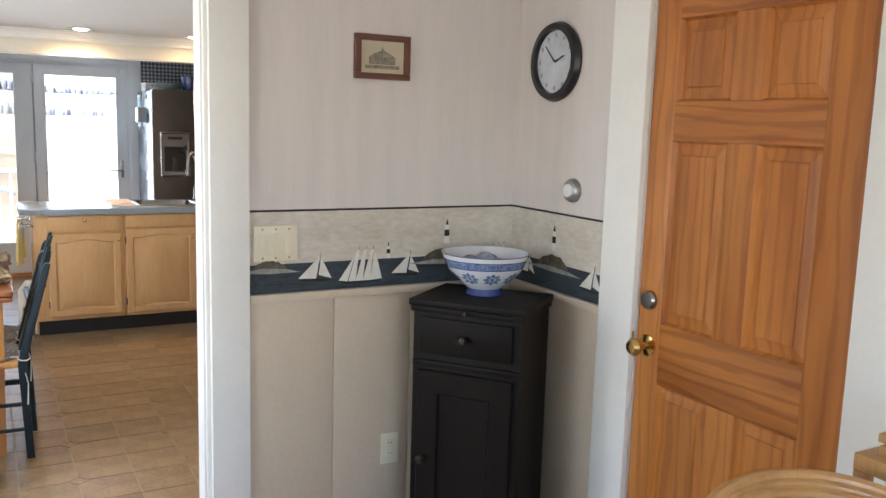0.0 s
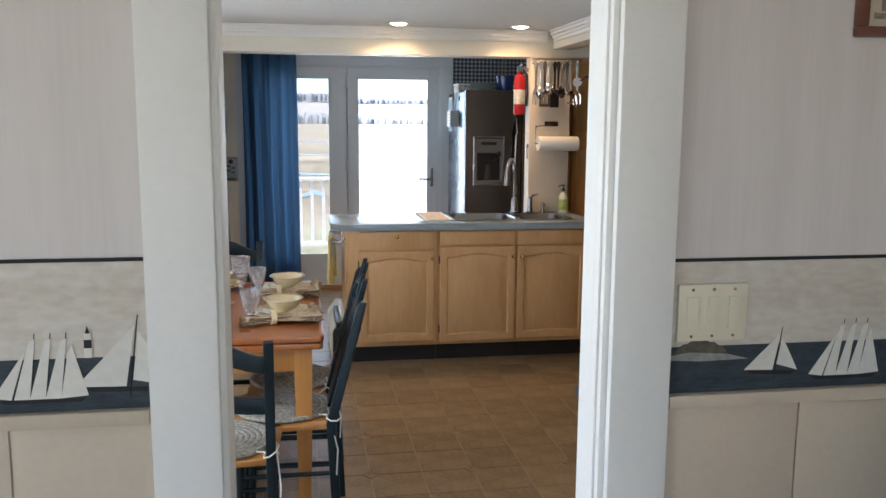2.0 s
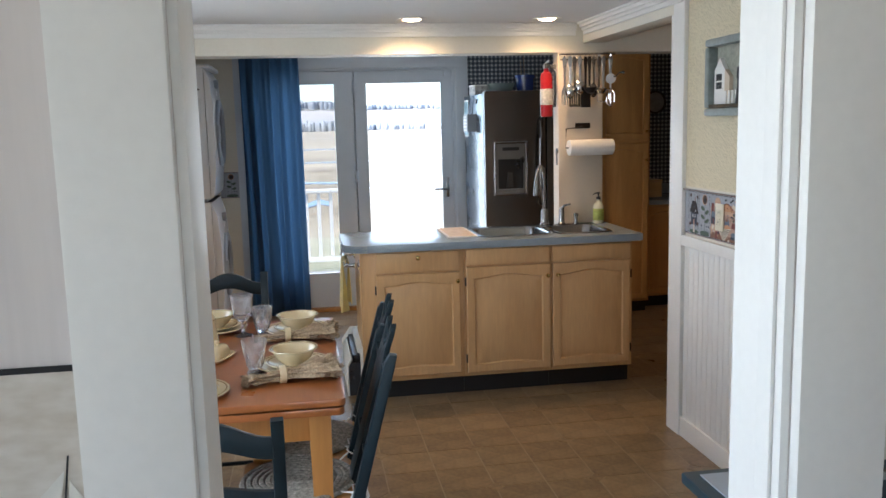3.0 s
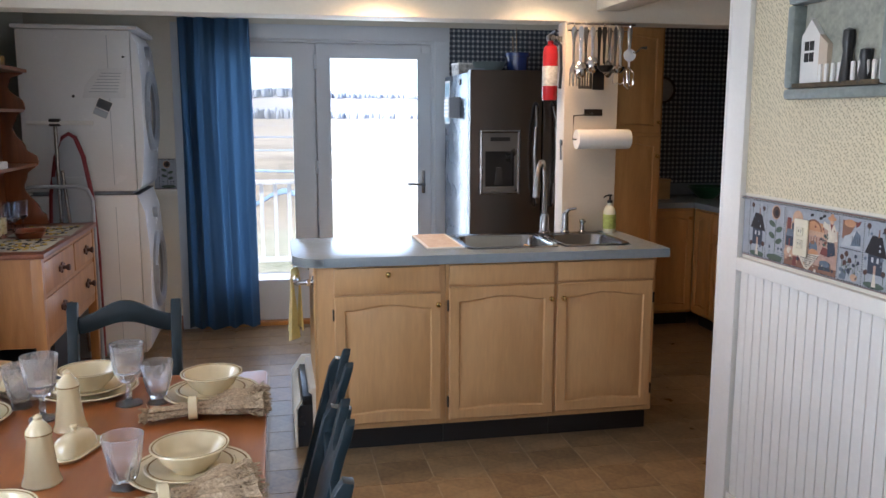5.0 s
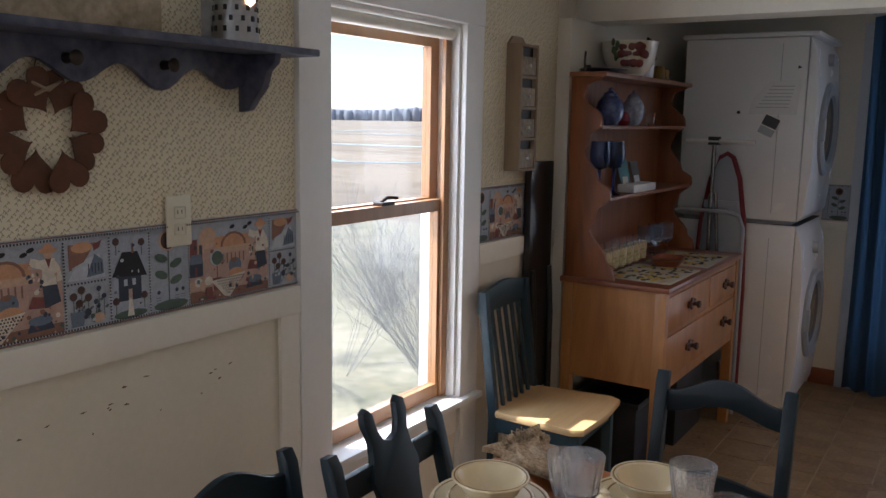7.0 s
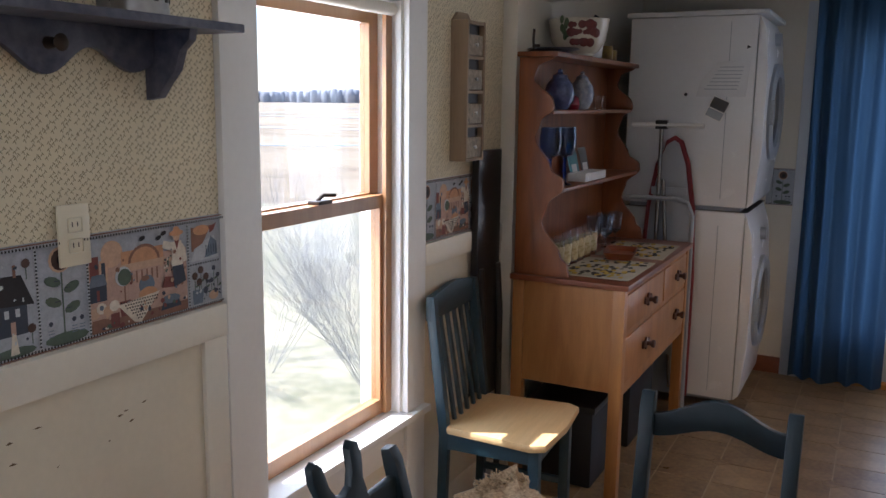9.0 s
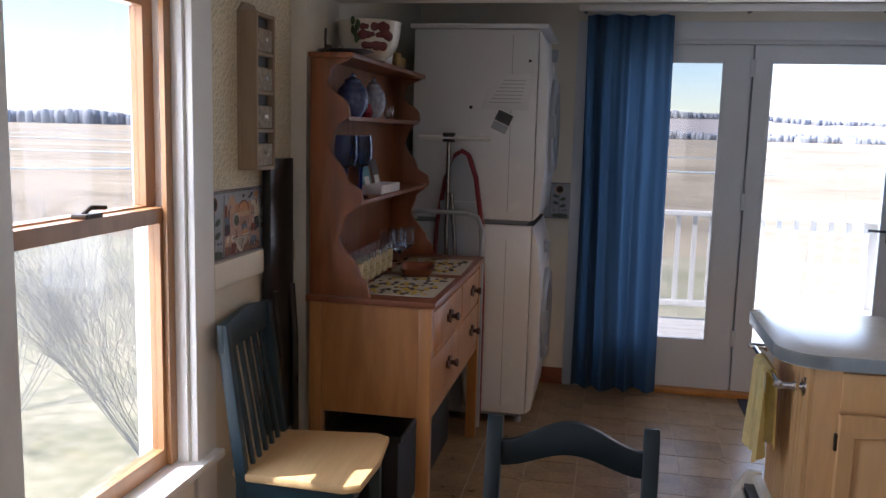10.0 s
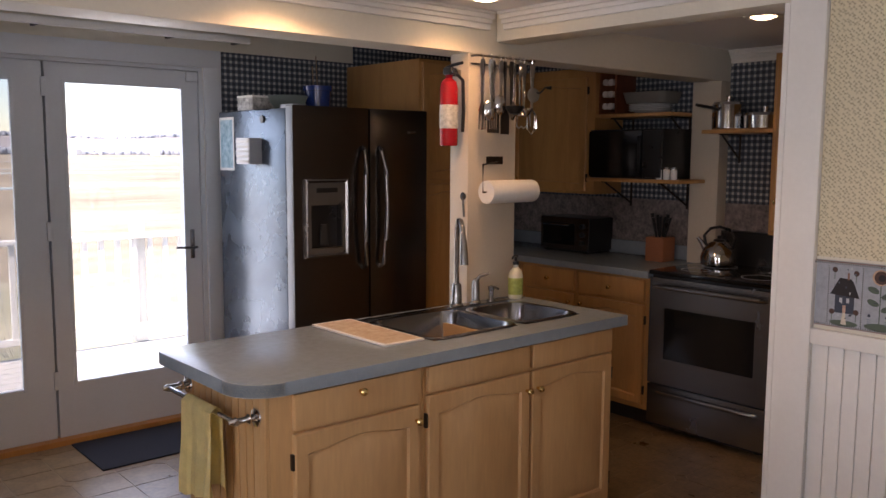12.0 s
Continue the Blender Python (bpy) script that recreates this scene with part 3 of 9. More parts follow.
def hill_height(az):
    """Height of the low hill's crest, in metres, at a bearing in degrees."""
    edge = min(1.0, (az - HILL_FROM) / 12, (HILL_TO - az) / 14)
    return -1.2 + max(0.0, edge) * (34 - 0.38 * az + 2.2 * math.sin(az * 0.31) + 1.1 * math.sin(az * 0.83 + 1))


def far_hill():
    """A long low ridge: four rows of points from its foot over the crest and down."""
    hb, rows = B(), []
    for i in range(137):
        az = HILL_FROM + (HILL_TO - HILL_FROM) * i / 136
        top = hill_height(az)
        row = []
        for d, f in ((1120, 0.0), (1190, 0.62), (1290, 1.0), (1420, 0.7), (1650, 0.0)):
            z = -1.5 + (top + 1.5) * f
            row.append(hb.verts.new((d * math.sin(radians(az)), d * math.cos(radians(az)), z)))
        rows.append(row)
    for p, q in zip(rows, rows[1:]):
        for j in range(4):
            hb.faces.new((p[j], p[j + 1], q[j + 1], q[j]))
    return structure("ground_hill", hb, mat("hill_scrub", (0.30, 0.28, 0.28), 0.95, var=0.3, scale=0.02, bump=0.0, second=(0.40, 0.37, 0.36)), "low hill grown with bare scrub")


far_hill()


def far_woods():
    """A far belt of uneven tree crowns along a wide arc, coloured for distance haze."""
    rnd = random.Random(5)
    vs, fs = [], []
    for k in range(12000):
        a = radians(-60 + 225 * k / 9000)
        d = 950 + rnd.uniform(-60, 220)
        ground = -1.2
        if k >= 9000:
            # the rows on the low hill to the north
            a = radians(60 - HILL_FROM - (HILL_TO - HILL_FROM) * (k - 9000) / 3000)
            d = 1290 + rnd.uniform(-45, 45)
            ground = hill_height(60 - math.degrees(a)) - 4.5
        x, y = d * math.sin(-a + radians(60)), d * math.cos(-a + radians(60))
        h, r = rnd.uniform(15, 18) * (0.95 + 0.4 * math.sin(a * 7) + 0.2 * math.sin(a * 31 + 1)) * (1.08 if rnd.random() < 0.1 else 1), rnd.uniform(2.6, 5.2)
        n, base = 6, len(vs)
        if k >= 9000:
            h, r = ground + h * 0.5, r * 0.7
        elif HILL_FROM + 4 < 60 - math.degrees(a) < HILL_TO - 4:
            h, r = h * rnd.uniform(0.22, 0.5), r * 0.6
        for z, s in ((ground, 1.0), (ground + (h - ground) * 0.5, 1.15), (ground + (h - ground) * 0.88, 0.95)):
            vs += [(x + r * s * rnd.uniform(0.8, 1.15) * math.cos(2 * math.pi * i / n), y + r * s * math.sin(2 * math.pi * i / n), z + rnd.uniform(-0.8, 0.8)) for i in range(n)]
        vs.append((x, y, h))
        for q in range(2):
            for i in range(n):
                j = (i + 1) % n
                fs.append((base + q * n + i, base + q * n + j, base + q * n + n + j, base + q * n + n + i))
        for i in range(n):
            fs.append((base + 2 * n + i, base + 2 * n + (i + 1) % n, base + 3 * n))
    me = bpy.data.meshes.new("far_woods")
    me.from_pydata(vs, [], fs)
    # the pale blue-grey is distance haze put into the trees' base colour
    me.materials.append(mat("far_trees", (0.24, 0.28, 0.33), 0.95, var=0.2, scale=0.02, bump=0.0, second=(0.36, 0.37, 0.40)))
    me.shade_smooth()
    return tagged(new("far_woods", me), "belt of trees beyond the marsh, coloured blue-grey for haze", "trees", kind="stuff")


far_woods()


def far_house(x, y, s):
    h = thing("house", pose(x, y, -1.2, 0, 0, (x * 7) % 90), "small white house at the far tree line", "house", "houses beyond the marsh")
    part("wall", box(B(), -5 * s, 5 * s, -4 * s, 4 * s, 0, 5 * s), M["white"], h)
    part("roof", prism(B(), [(-4.6 * s, 5.0 * s), (4.6 * s, 5.0 * s), (0, 8 * s)], -5.2 * s, 5.2 * s, "x"), M["greyplastic"], h)


for x, y, s in ((130, 860, 1.0), (172, 850, 0.8), (215, 846, 1.1), (262, 838, 0.9), (330, 815, 1.0), (-690, 470, 1.0), (-655, 520, 0.8)):
    far_house(x, y, s)

# deck with railing
d = B()
for k in range(15):
    box(d, -2.0, 4.2, 9.24 + k * 0.15, 9.24 + k * 0.15 + 0.143, -0.09, -0.05, 0.004)
structure("deck", d, mat("grey_deck_boards", (0.55, 0.54, 0.52), 0.7, var=0.15, scale=5), "pale painted deck boards")
rail = thing("deck_railing", pose(0, 11.42, -0.05), "white painted wooden deck railing with square balusters", "railing")
part("top_rail", box(B(), -2.0, 4.2, -0.045, 0.045, 0.9, 0.94, 0.004), M["white"], rail)
part("bottom_rail", box(B(), -2.0, 4.2, -0.025, 0.025, 0.12, 0.17, 0.004), M["white"], rail)
bal = mesh("baluster", box(B(), -0.019, 0.019, -0.019, 0.019, 0.17, 0.9), M["white"])
for k in range(46):
    o = new("baluster", bal)
    o.parent, o.location = rail, (-1.95 + k * 0.135, 0, 0)
post_me = mesh("post", box(B(), -0.05, 0.05, -0.05, 0.05, 0.0, 1.02, 0.006), M["white"])
for x in (-2.0, 1.9, 4.2):
    o = new("post", post_me)
    o.parent, o.location = rail, (x, 0.1, 0)


def bush(m, seed, height, n, label):
    """A leafless shrub: stems that fork into fine twigs."""
    rnd = random.Random(seed)
    b = thing("bush", m, label, "bush")
    stems, twigs = B(), B()
    def grow(p, d, r, length, level):
        q = p + d * length * 0.5 + Vector((rnd.uniform(-1, 1), rnd.uniform(-1, 1), 0)) * length * 0.06
        e = q + (d + Vector((rnd.uniform(-1, 1), rnd.uniform(-1, 1), rnd.uniform(-0.1, 0.5))) * 0.2).normalized() * length * 0.5
        tube(stems if level == 0 else twigs, [p, q, e], [r, r * 0.8, r * 0.55], 4 if level == 0 else 3, False)
        if level < 3:
            for k in range((7, 6, 4)[level]):
                s = rnd.uniform(0.35, 1.0)
                o = p.lerp(q, s * 2) if s < 0.5 else q.lerp(e, s * 2 - 1)
                nd = (d + Vector((rnd.uniform(-1, 1), rnd.uniform(-1, 1), rnd.uniform(-0.2, 0.7))) * 0.6).normalized()
                grow(o, nd, r * 0.5, length * rnd.uniform(0.45, 0.7), level + 1)
    for k in range(n):
        a = rnd.uniform(0, 2 * math.pi)
        d = Vector((math.cos(a) * 0.62, math.sin(a) * 0.62, 1)).normalized()
        grow(Vector((math.cos(a) * 0.2, math.sin(a) * 0.2, 0)), d, 0.0034, height * rnd.uniform(0.55, 0.75), 0)
    bark = mat("grey_bark", (0.42, 0.42, 0.42), 0.9, var=0.3, scale=20)
    part("stem", stems, bark, b)
    part("twigs", twigs, bark, b)
    return b


bush(pose(-3.6, 10.0, -1.2), 3, 2.0, 40, "leafless grey shrub below the window")
bush(pose(-5.6, 10.4, -1.2), 4, 1.6, 20, "leafless grey shrub on the lawn")
bush(pose(2.2, 16.5, -1.2), 6, 1.9, 8, "leafless shrub beyond the deck")

# ---- glazed double door ----
dm = mat("door_white_paint", (0.62, 0.66, 0.70), 0.4, var=0.05, scale=4)
f = B()
box(f, -0.47, -0.37, NORTH - 0.02, NORTH, 0.0, 2.15, 0.004)
box(f, 1.37, 1.475, NORTH - 0.02, NORTH, 0.0, 2.15, 0.004)
box(f, -0.47, 1.475, NORTH - 0.022, NORTH, 2.05, 2.15, 0.004)
structure("trim_door_casing", f, dm, "white casing round the glazed door")
f = B()
box(f, -0.37, -0.345, NORTH + 0.002, NORTH + 0.13, 0.03, 2.05)
box(f, 1.345, 1.37, NORTH + 0.002, NORTH + 0.13, 0.03, 2.05)
box(f, -0.345, 1.345, NORTH + 0.002, NORTH + 0.13, 2.03, 2.05)
structure("trim_door_frame", f, dm, "white frame of the glazed door")
structure("trim_threshold", box(B(), -0.37, 1.37, NORTH - 0.03, NORTH + 0.16, 0.0, 0.032, 0.004), M["table_leg"], "varnished wooden threshold")


def glazed_leaf(name, x0, x1, gx0, gx1, label, glass):
    leaf = tagged(new(name, mesh(name, pierced(B(), "y", NORTH + 0.02, NORTH + 0.065, x0, x1, 0.035, 2.028, [(gx0, gx1, 0.325, 1.93)]), dm)), label, "door", kind="structure")
    bead = B()
    for a, b, c, d in ((gx0 - 0.012, gx0 + 0.006, 0.315, 1.94), (gx1 - 0.006, gx1 + 0.012, 0.315, 1.94)):
        box(bead, a, b, NORTH + 0.014, NORTH + 0.02, c, d, 0.002)
    box(bead, gx0 + 0.006, gx1 - 0.006, NORTH + 0.014, NORTH + 0.02, 1.924, 1.94, 0.002)
    box(bead, gx0 + 0.006, gx1 - 0.006, NORTH + 0.014, NORTH + 0.02, 0.315, 0.331, 0.002)
    part("glazing_bead", bead, dm, leaf)
    p = part("pane", box(B(), gx0, gx1, NORTH + 0.04, NORTH + 0.044, 0.325, 1.93), M[glass], leaf, "clear glass pane")
    p.visible_shadow = False
    return leaf


glazed_leaf("door_1", -0.343, 0.498, -0.235, 0.348, "white painted door leaf with one tall pane", "screened")
d2 = glazed_leaf("door_2", 0.512, 1.343, 0.606, 1.248, "white painted door leaf with one tall pane and a lever handle", "pane")
h = B()
box(h, 1.275, 1.30, NORTH + 0.012, NORTH + 0.02, 0.95, 1.12, 0.003)
tube(h, [(1.288, NORTH + 0.015, 1.02), (1.288, NORTH - 0.04, 1.02), (1.27, NORTH - 0.045, 1.02), (1.16, NORTH - 0.045, 1.025)], 0.008)
part("door_handle", h, M["steel"], d2, "brushed steel lever handle")
for z in (0.3, 1.1, 1.85):
    part("hinge", box(B(), 0.49, 0.52, NORTH + 0.008, NORTH + 0.02, z, z + 0.1, 0.003), dm, d2)
part("door_closer", box(B(), 1.27, 1.34, NORTH + 0.0, NORTH + 0.02, 1.97, 2.02, 0.006), dm, d2)
structure("trim_astragal", box(B(), 0.492, 0.518, NORTH + 0.066, NORTH + 0.09, 0.03, 2.03), dm, "strip between the leaves")

# ---- west window ----
c = B()
box(c, W, W + 0.022, 5.316, 5.45, 0.03, 2.0, 0.004)
box(c, W, W + 0.022, 6.18, 6.30, 0.03, 2.0, 0.004)
box(c, W, W + 0.026, 5.316, 6.30, 1.9, 2.03, 0.004)
structure("trim_window_casing", c, M["white"], "wide white window casing")
structure("trim_window_stool", box(B(), W - 0.12, W + 0.05, 5.452, 6.30, 0.51, 0.535, 0.005), M["white"], "white window stool")
structure("trim_window_apron", box(B(), W, W + 0.015, 5.46, 6.17, 0.40, 0.508, 0.004), M["white"], "white apron under the window")
j = B()
box(j, W - 0.158, W - 0.002, 5.45, 5.463, 0.535, 1.9)
box(j, W - 0.158, W - 0.002, 6.167, 6.18, 0.535, 1.9)
box(j, W - 0.158, W - 0.002, 5.463, 6.167, 1.887, 1.9)
structure("trim_window_jamb", j, M["white"], "white window jamb lining")
shade = tagged(new("roller_blind", mesh("roller_blind", lathe(B(), [(0.02, 5.47), (0.02, 6.16)], 16, (W - 0.03, 0, 1.862), "y"), M["cream"])), "cream roller blind rolled up at the window head", "blind")


def sash(name, x, z0, z1, label, glass):
    s = tagged(new(name, mesh(name, pierced(B(), "x", x - 0.018, x + 0.018, 5.465, 6.165, z0, z1, [(5.515, 6.115, z0 + 0.05, z1 - 0.042)]), M["sash"])), label, "window", kind="structure")
    p = part("pane", box(B(), x - 0.003, x + 0.001, 5.515, 6.115, z0 + 0.05, z1 - 0.042), M[glass], s, "clear glass pane")
    p.visible_shadow = False
    return s


sash("window_1", W - 0.105, 1.235, 1.86, "upper fir window sash with one pane", "hazy")
low = sash("window_2", W - 0.066, 0.54, 1.28, "lower fir window sash with one pane", "hazy")
lk = B()
box(lk, W - 0.085, W - 0.045, 5.78, 5.85, 1.28, 1.292, 0.003)
tube(lk, [(W - 0.065, 5.80, 1.29), (W - 0.065, 5.83, 1.305), (W - 0.05, 5.87, 1.302)], 0.006)
part("sash_lock", lk, M["iron"], low, "bronze sash lock")
st = B()
box(st, W - 0.048, W - 0.034, 6.13, 6.166, 0.54, 1.86)
box(st, W - 0.048, W - 0.034, 5.464, 5.50, 0.54, 1.86)
structure("trim_window_stop", st, M["sash"], "varnished fir window stops")

# ---- wall finishes, living room ----


def boarded(name, axis, face, out, a0, a1, z0, z1, step, material, label, gap=0.004, t=0.008):
    """A boarded wall: a thin backing, and boards side by side as parts, with a groove between each two."""
    lo, hi = sorted((face, face + out * 0.002))
    bk = box(B(), a0, a1, lo, hi, z0, z1) if axis == "y" else box(B(), lo, hi, a0, a1, z0, z1)
    wall = structure(name, bk, material, label)
    lo, hi = sorted((face + out * 0.002, face + out * t))
    kinds = {}
    a = a0
    while a < a1 - 0.012:
        w = round(min(step - gap, a1 - a), 4)
        if w not in kinds:
            kinds[w] = mesh("board", box(B(), 0, w, lo, hi, z0, z1, 0.0018) if axis == "y" else box(B(), lo, hi, 0, w, z0, z1, 0.0018), material)
        o = new("board", kinds[w])
        o.parent, o.location = wall, ((a, 0, 0) if axis == "y" else (0, a, 0))
        a += step
    return wall


boarded("wall_wainscot_living_north", "y", DW0, -1, 0.829, E_ - 0.01, 0.11, 0.955, 0.302, M["wainscot"], "cream wainscot boards with fine grooves")
boarded("wall_wainscot_living_west_part", "y", DW0, -1, -1.66, -0.204, 0.11, 0.979, 0.302, M["wainscot"], "cream wainscot boards with fine grooves")
boarded("wall_wainscot_living_east", "x", E_, -1, 2.285, DW0 - 0.009, 0.11, 0.955, 0.302, M["wainscot"], "cream wainscot boards with fine grooves")
c = B()
box(c, 0.828, E_ - 0.009, DW0 - 0.02, DW0, 0.957, 0.985, 0.003)
box(c, -2.6, -0.204, DW0 - 0.02, DW0, 0.981, 1.009, 0.003)
box(c, E_ - 0.02, E_, 2.285, DW0 - 0.021, 0.957, 0.985, 0.003)
structure("trim_chair_rail_living", c, M["wainscot"], "cream chair rail")
c = B()
box(c, 0.828, E_, DW0 - 0.014, DW0, 0, 0.11, 0.003)
box(c, -2.6, -0.204, DW0 - 0.014, DW0, 0, 0.11, 0.003)
box(c, E_ - 0.014, E_, 2.285, DW0 - 0.015, 0, 0.11, 0.003)
structure("baseboard_living", c, M["white"], "white baseboard")

sky_m = mat("painted_sky", (0.56, 0.49, 0.40), 0.85, var=0.12, scale=5, grain=40, bump=0.05, second=(0.70, 0.66, 0.60), stretch=(0.7, 1, 1.6))
sea_m = mat("painted_sea", (0.022, 0.032, 0.045), 0.8, var=0.4, scale=14, grain=60, bump=0.05, second=(0.05, 0.07, 0.085), stretch=(1, 1, 4))
sail_m = mat("painted_sails", (0.70, 0.68, 0.62), 0.85, var=0.08, scale=30, bump=0.05)
ink_m = mat("painted_ink", (0.02, 0.02, 0.022), 0.85, var=0.2, bump=0.0)
rock_m = mat("painted_rock", (0.075, 0.065, 0.045), 0.85, var=0.5, scale=40, bump=0.05, second=(0.16, 0.14, 0.10))
foam_m = mat("painted_foam", (0.30, 0.31, 0.29), 0.85, var=0.4, scale=40, bump=0.0)


def sea_border(m, length, items, label):
    """A paper border with a sea, sails and lighthouses. It runs along local x, 0.29 high, facing -y."""
    t = thing("wallpaper_border", m, label, "wallpaper")
    part("sky", box(B(), 0, length, -0.003, 0, 0.10, 0.285), sky_m, t)
    part("sea", box(B(), 0, length, -0.0035, 0, 0, 0.10), sea_m, t)
    part("upper_line", box(B(), 0, length, -0.0055, -0.003, 0.279, 0.286), ink_m, t, "thin black line")
    def flat(name, polys, mt, d):
        bm = B()
        for p in polys:
            prism(bm, p, d - 0.0008, d, "y")
        return part(name, bm, mt, t, smooth=False)
    for kind, x, s in items:
        z = 0.025
        if kind == "schooner":
            n = 4
            P = [[(x + s * (0.13 * k - 0.02), z), (x + s * (0.13 * k + 0.11), z), (x + s * (0.13 * k + 0.18), z + s * (0.54 if k < 3 else 0.40)), (x + s * (0.13 * k + 0.13), z + s * 0.518)] for k in range(n)]
            P.append([(x - s * 0.19, z + 0.005), (x - s * 0.04, z), (x + s * 0.10, z + s * 0.446)])
            P[-2] = [(x + s * 0.37, z), (x + s * 0.60, z + 0.004), (x + s * 0.48, z + s * 0.475), (x + s * 0.44, z + s * 0.396)]
            for k, p in enumerate(P):
                flat("sail", [p], sail_m, -0.0045 - 0.00012 * k)
            flat("hull", [[(x - s * 0.17, z), (x + s * 0.58, z), (x + s * 0.54, z - 0.008), (x - s * 0.1, z - 0.008)]] + [[(x + s * (0.12 + 0.13 * k), z), (x + s * (0.126 + 0.13 * k), z), (x + s * (0.18 + 0.13 * k), z + s * 0.590), (x + s * (0.174 + 0.13 * k), z + s * 0.590)] for k in range(3)], ink_m, -0.0040)
        elif kind == "sloop":
            flat("sail", [[(x - s * 0.32, z + 0.02), (x + s * 0.04, z + 0.018), (x + s * 0.12, z + s * 0.540)]], sail_m, -0.0047)
            flat("sail", [[(x + s * 0.09, z + 0.03), (x + s * 0.36, z + 0.016), (x + s * 0.22, z + s * 0.360), (x + s * 0.14, z + s * 0.490)]], sail_m, -0.0045)
            flat("hull", [[(x - s * 0.3, z + 0.02), (x + s * 0.34, z + 0.014), (x + s * 0.28, z + 0.006), (x - s * 0.2, z + 0.01)], [(x + s * 0.06, z), (x + s * 0.068, z), (x + s * 0.145, z + s * 0.612), (x + s * 0.137, z + s * 0.612)]], ink_m, -0.0040)
        elif kind == "lighthouse":
            w = 0.011 * s
            zb = 0.10 if s < 0.9 else 0.145
            flat("tower", [[(x - w * 1.1, zb), (x + w * 1.1, zb), (x + w * 0.9, zb + 0.075 * s), (x - w * 0.9, zb + 0.075 * s)]], sail_m, -0.0045)
            flat("lantern", [[(x - w, zb + 0.03 * s), (x + w, zb + 0.03 * s), (x + w, zb + 0.055 * s), (x - w, zb + 0.055 * s)], [(x - w * 0.6, zb + 0.075 * s), (x + w * 0.6, zb + 0.075 * s), (x, zb + 0.098 * s)]], ink_m, -0.0054)
        elif kind == "rock":
            rnd = random.Random(int(x * 100))
            top = [(x + s * (k / 12 - 0.5), 0.085 + s * 0.28 * math.sin(math.pi * k / 12) ** 0.6 * rnd.uniform(0.75, 1.0)) for k in range(13)]
            flat("rock", [[*top, (x + s * 0.55, 0.078), (x - s * 0.55, 0.078)]], rock_m, -0.0042)
            flat("foam", [[(x - s * 0.9, 0.075), (x - s * 0.2, 0.088), (x + s * 0.5, 0.082), (x + s * 0.9, 0.07), (x, 0.068)]], foam_m, -0.0050)
    return t


sea_border(pose(0.828, DW0, 0.986), E_ - 0.832, [("rock", 0.07, 0.12), ("sloop", 0.228, 0.18), ("schooner", 0.36, 0.21), ("lighthouse", 0.51, 0.62), ("sloop", 0.578, 0.165), ("rock", 0.735, 0.17), ("lighthouse", 0.75, 0.95), ("schooner", 0.92, 0.2)], "paper border with sailing ships on a dark sea")
sea_border(pose(-1.66, DW0, 1.010), 1.455, [("schooner", 0.20, 0.155), ("rock", 0.5, 0.15), ("lighthouse", 0.8, 0.8), ("schooner", 1.222, 0.21), ("lighthouse", 1.351, 0.62), ("sloop", 1.405, 0.25)], "paper border with sailing ships and a lighthouse")
sea_border(pose(E_, DW0 - 0.005, 0.986, 0, 0, -90), 0.565, [("sloop", 0.12, 0.14), ("rock", 0.28, 0.19), ("lighthouse", 0.285, 0.95), ("sloop", 0.50, 0.17)], "paper border with a lighthouse on a rock")

# ---- wall finishes, dining room ----
EF = E_ - 0.004
structure("wallpaper_west_south", pierced(B(), "x", W, W + 0.004, 3.0, 5.315, 1.315, CEIL, [(3.25, 3.98, 1.0, 1.90)]), M["sprig"], "cream wallpaper with small olive sprigs")
structure("wallpaper_west_north", box(B(), W, W + 0.004, 6.301, 6.949, 1.315, CEIL), M["sprig"], "cream wallpaper with small olive sprigs")
structure("wallpaper_east", box(B(), E_ - 0.004, E_, 3.0, 5.654, 1.245, CEIL), M["sprig"], "cream wallpaper with small olive sprigs")
c = B()
box(c, W, W + 0.022, 4.05, 5.315, 1.02, 1.098, 0.004)
box(c, W, W + 0.022, 6.301, 6.949, 1.02, 1.098, 0.004)
for a, b in ((5.24, 5.315), (4.20, 4.28)):
    box(c, W, W + 0.018, a, b, 0.13, 1.02, 0.003)
box(c, W, W + 0.018, 6.87, 6.949, 0.13, 1.02, 0.003)
structure("trim_west_rail", c, M["cream"], "cream chair rail with stiles")
structure("wall_wainscot_west", box(pierced(B(), "x", W, W + 0.006, 3.0, 5.315, 0.02, 1.02, [(3.25, 3.98, 0.53, 1.02)]), W, W + 0.006, 6.301, 6.949, 0.02, 1.02), mat("scuffed_cream_panel", (0.70, 0.64, 0.51), 0.5, var=0.07, scale=4, bump=0.2), "scuffed cream wainscot panel")
rnd = random.Random(14)
chips = B()
for k in range(18):
    y, z, ln = rnd.gauss(4.75, 0.25), rnd.gauss(0.90, 0.03), rnd.uniform(0.004, 0.022)
    if 4.3 < y < 5.2 and z < 1.0:
        prism(chips, [(y, z), (y + ln * 0.4, z - 0.002), (y + ln, z + rnd.uniform(-0.002, 0.003)), (y + ln * 0.5, z + rnd.uniform(0.001, 0.005))], W + 0.006, W + 0.0066, "x")
tagged(part("paint_chips", chips, mat("bare_wood_chip", (0.16, 0.11, 0.06), 0.8, var=0.3, scale=60), bpy.data.objects["wall_wainscot_west"], "small brown chips in the paint", smooth=False), kind="stuff")
c = B()
box(c, W, W + 0.016, 3.0, 5.315, 0, 0.13, 0.003)
box(c, W, W + 0.016, 6.301, 6.949, 0, 0.13, 0.003)
structure("baseboard_west", c, M["cream"], "cream baseboard")
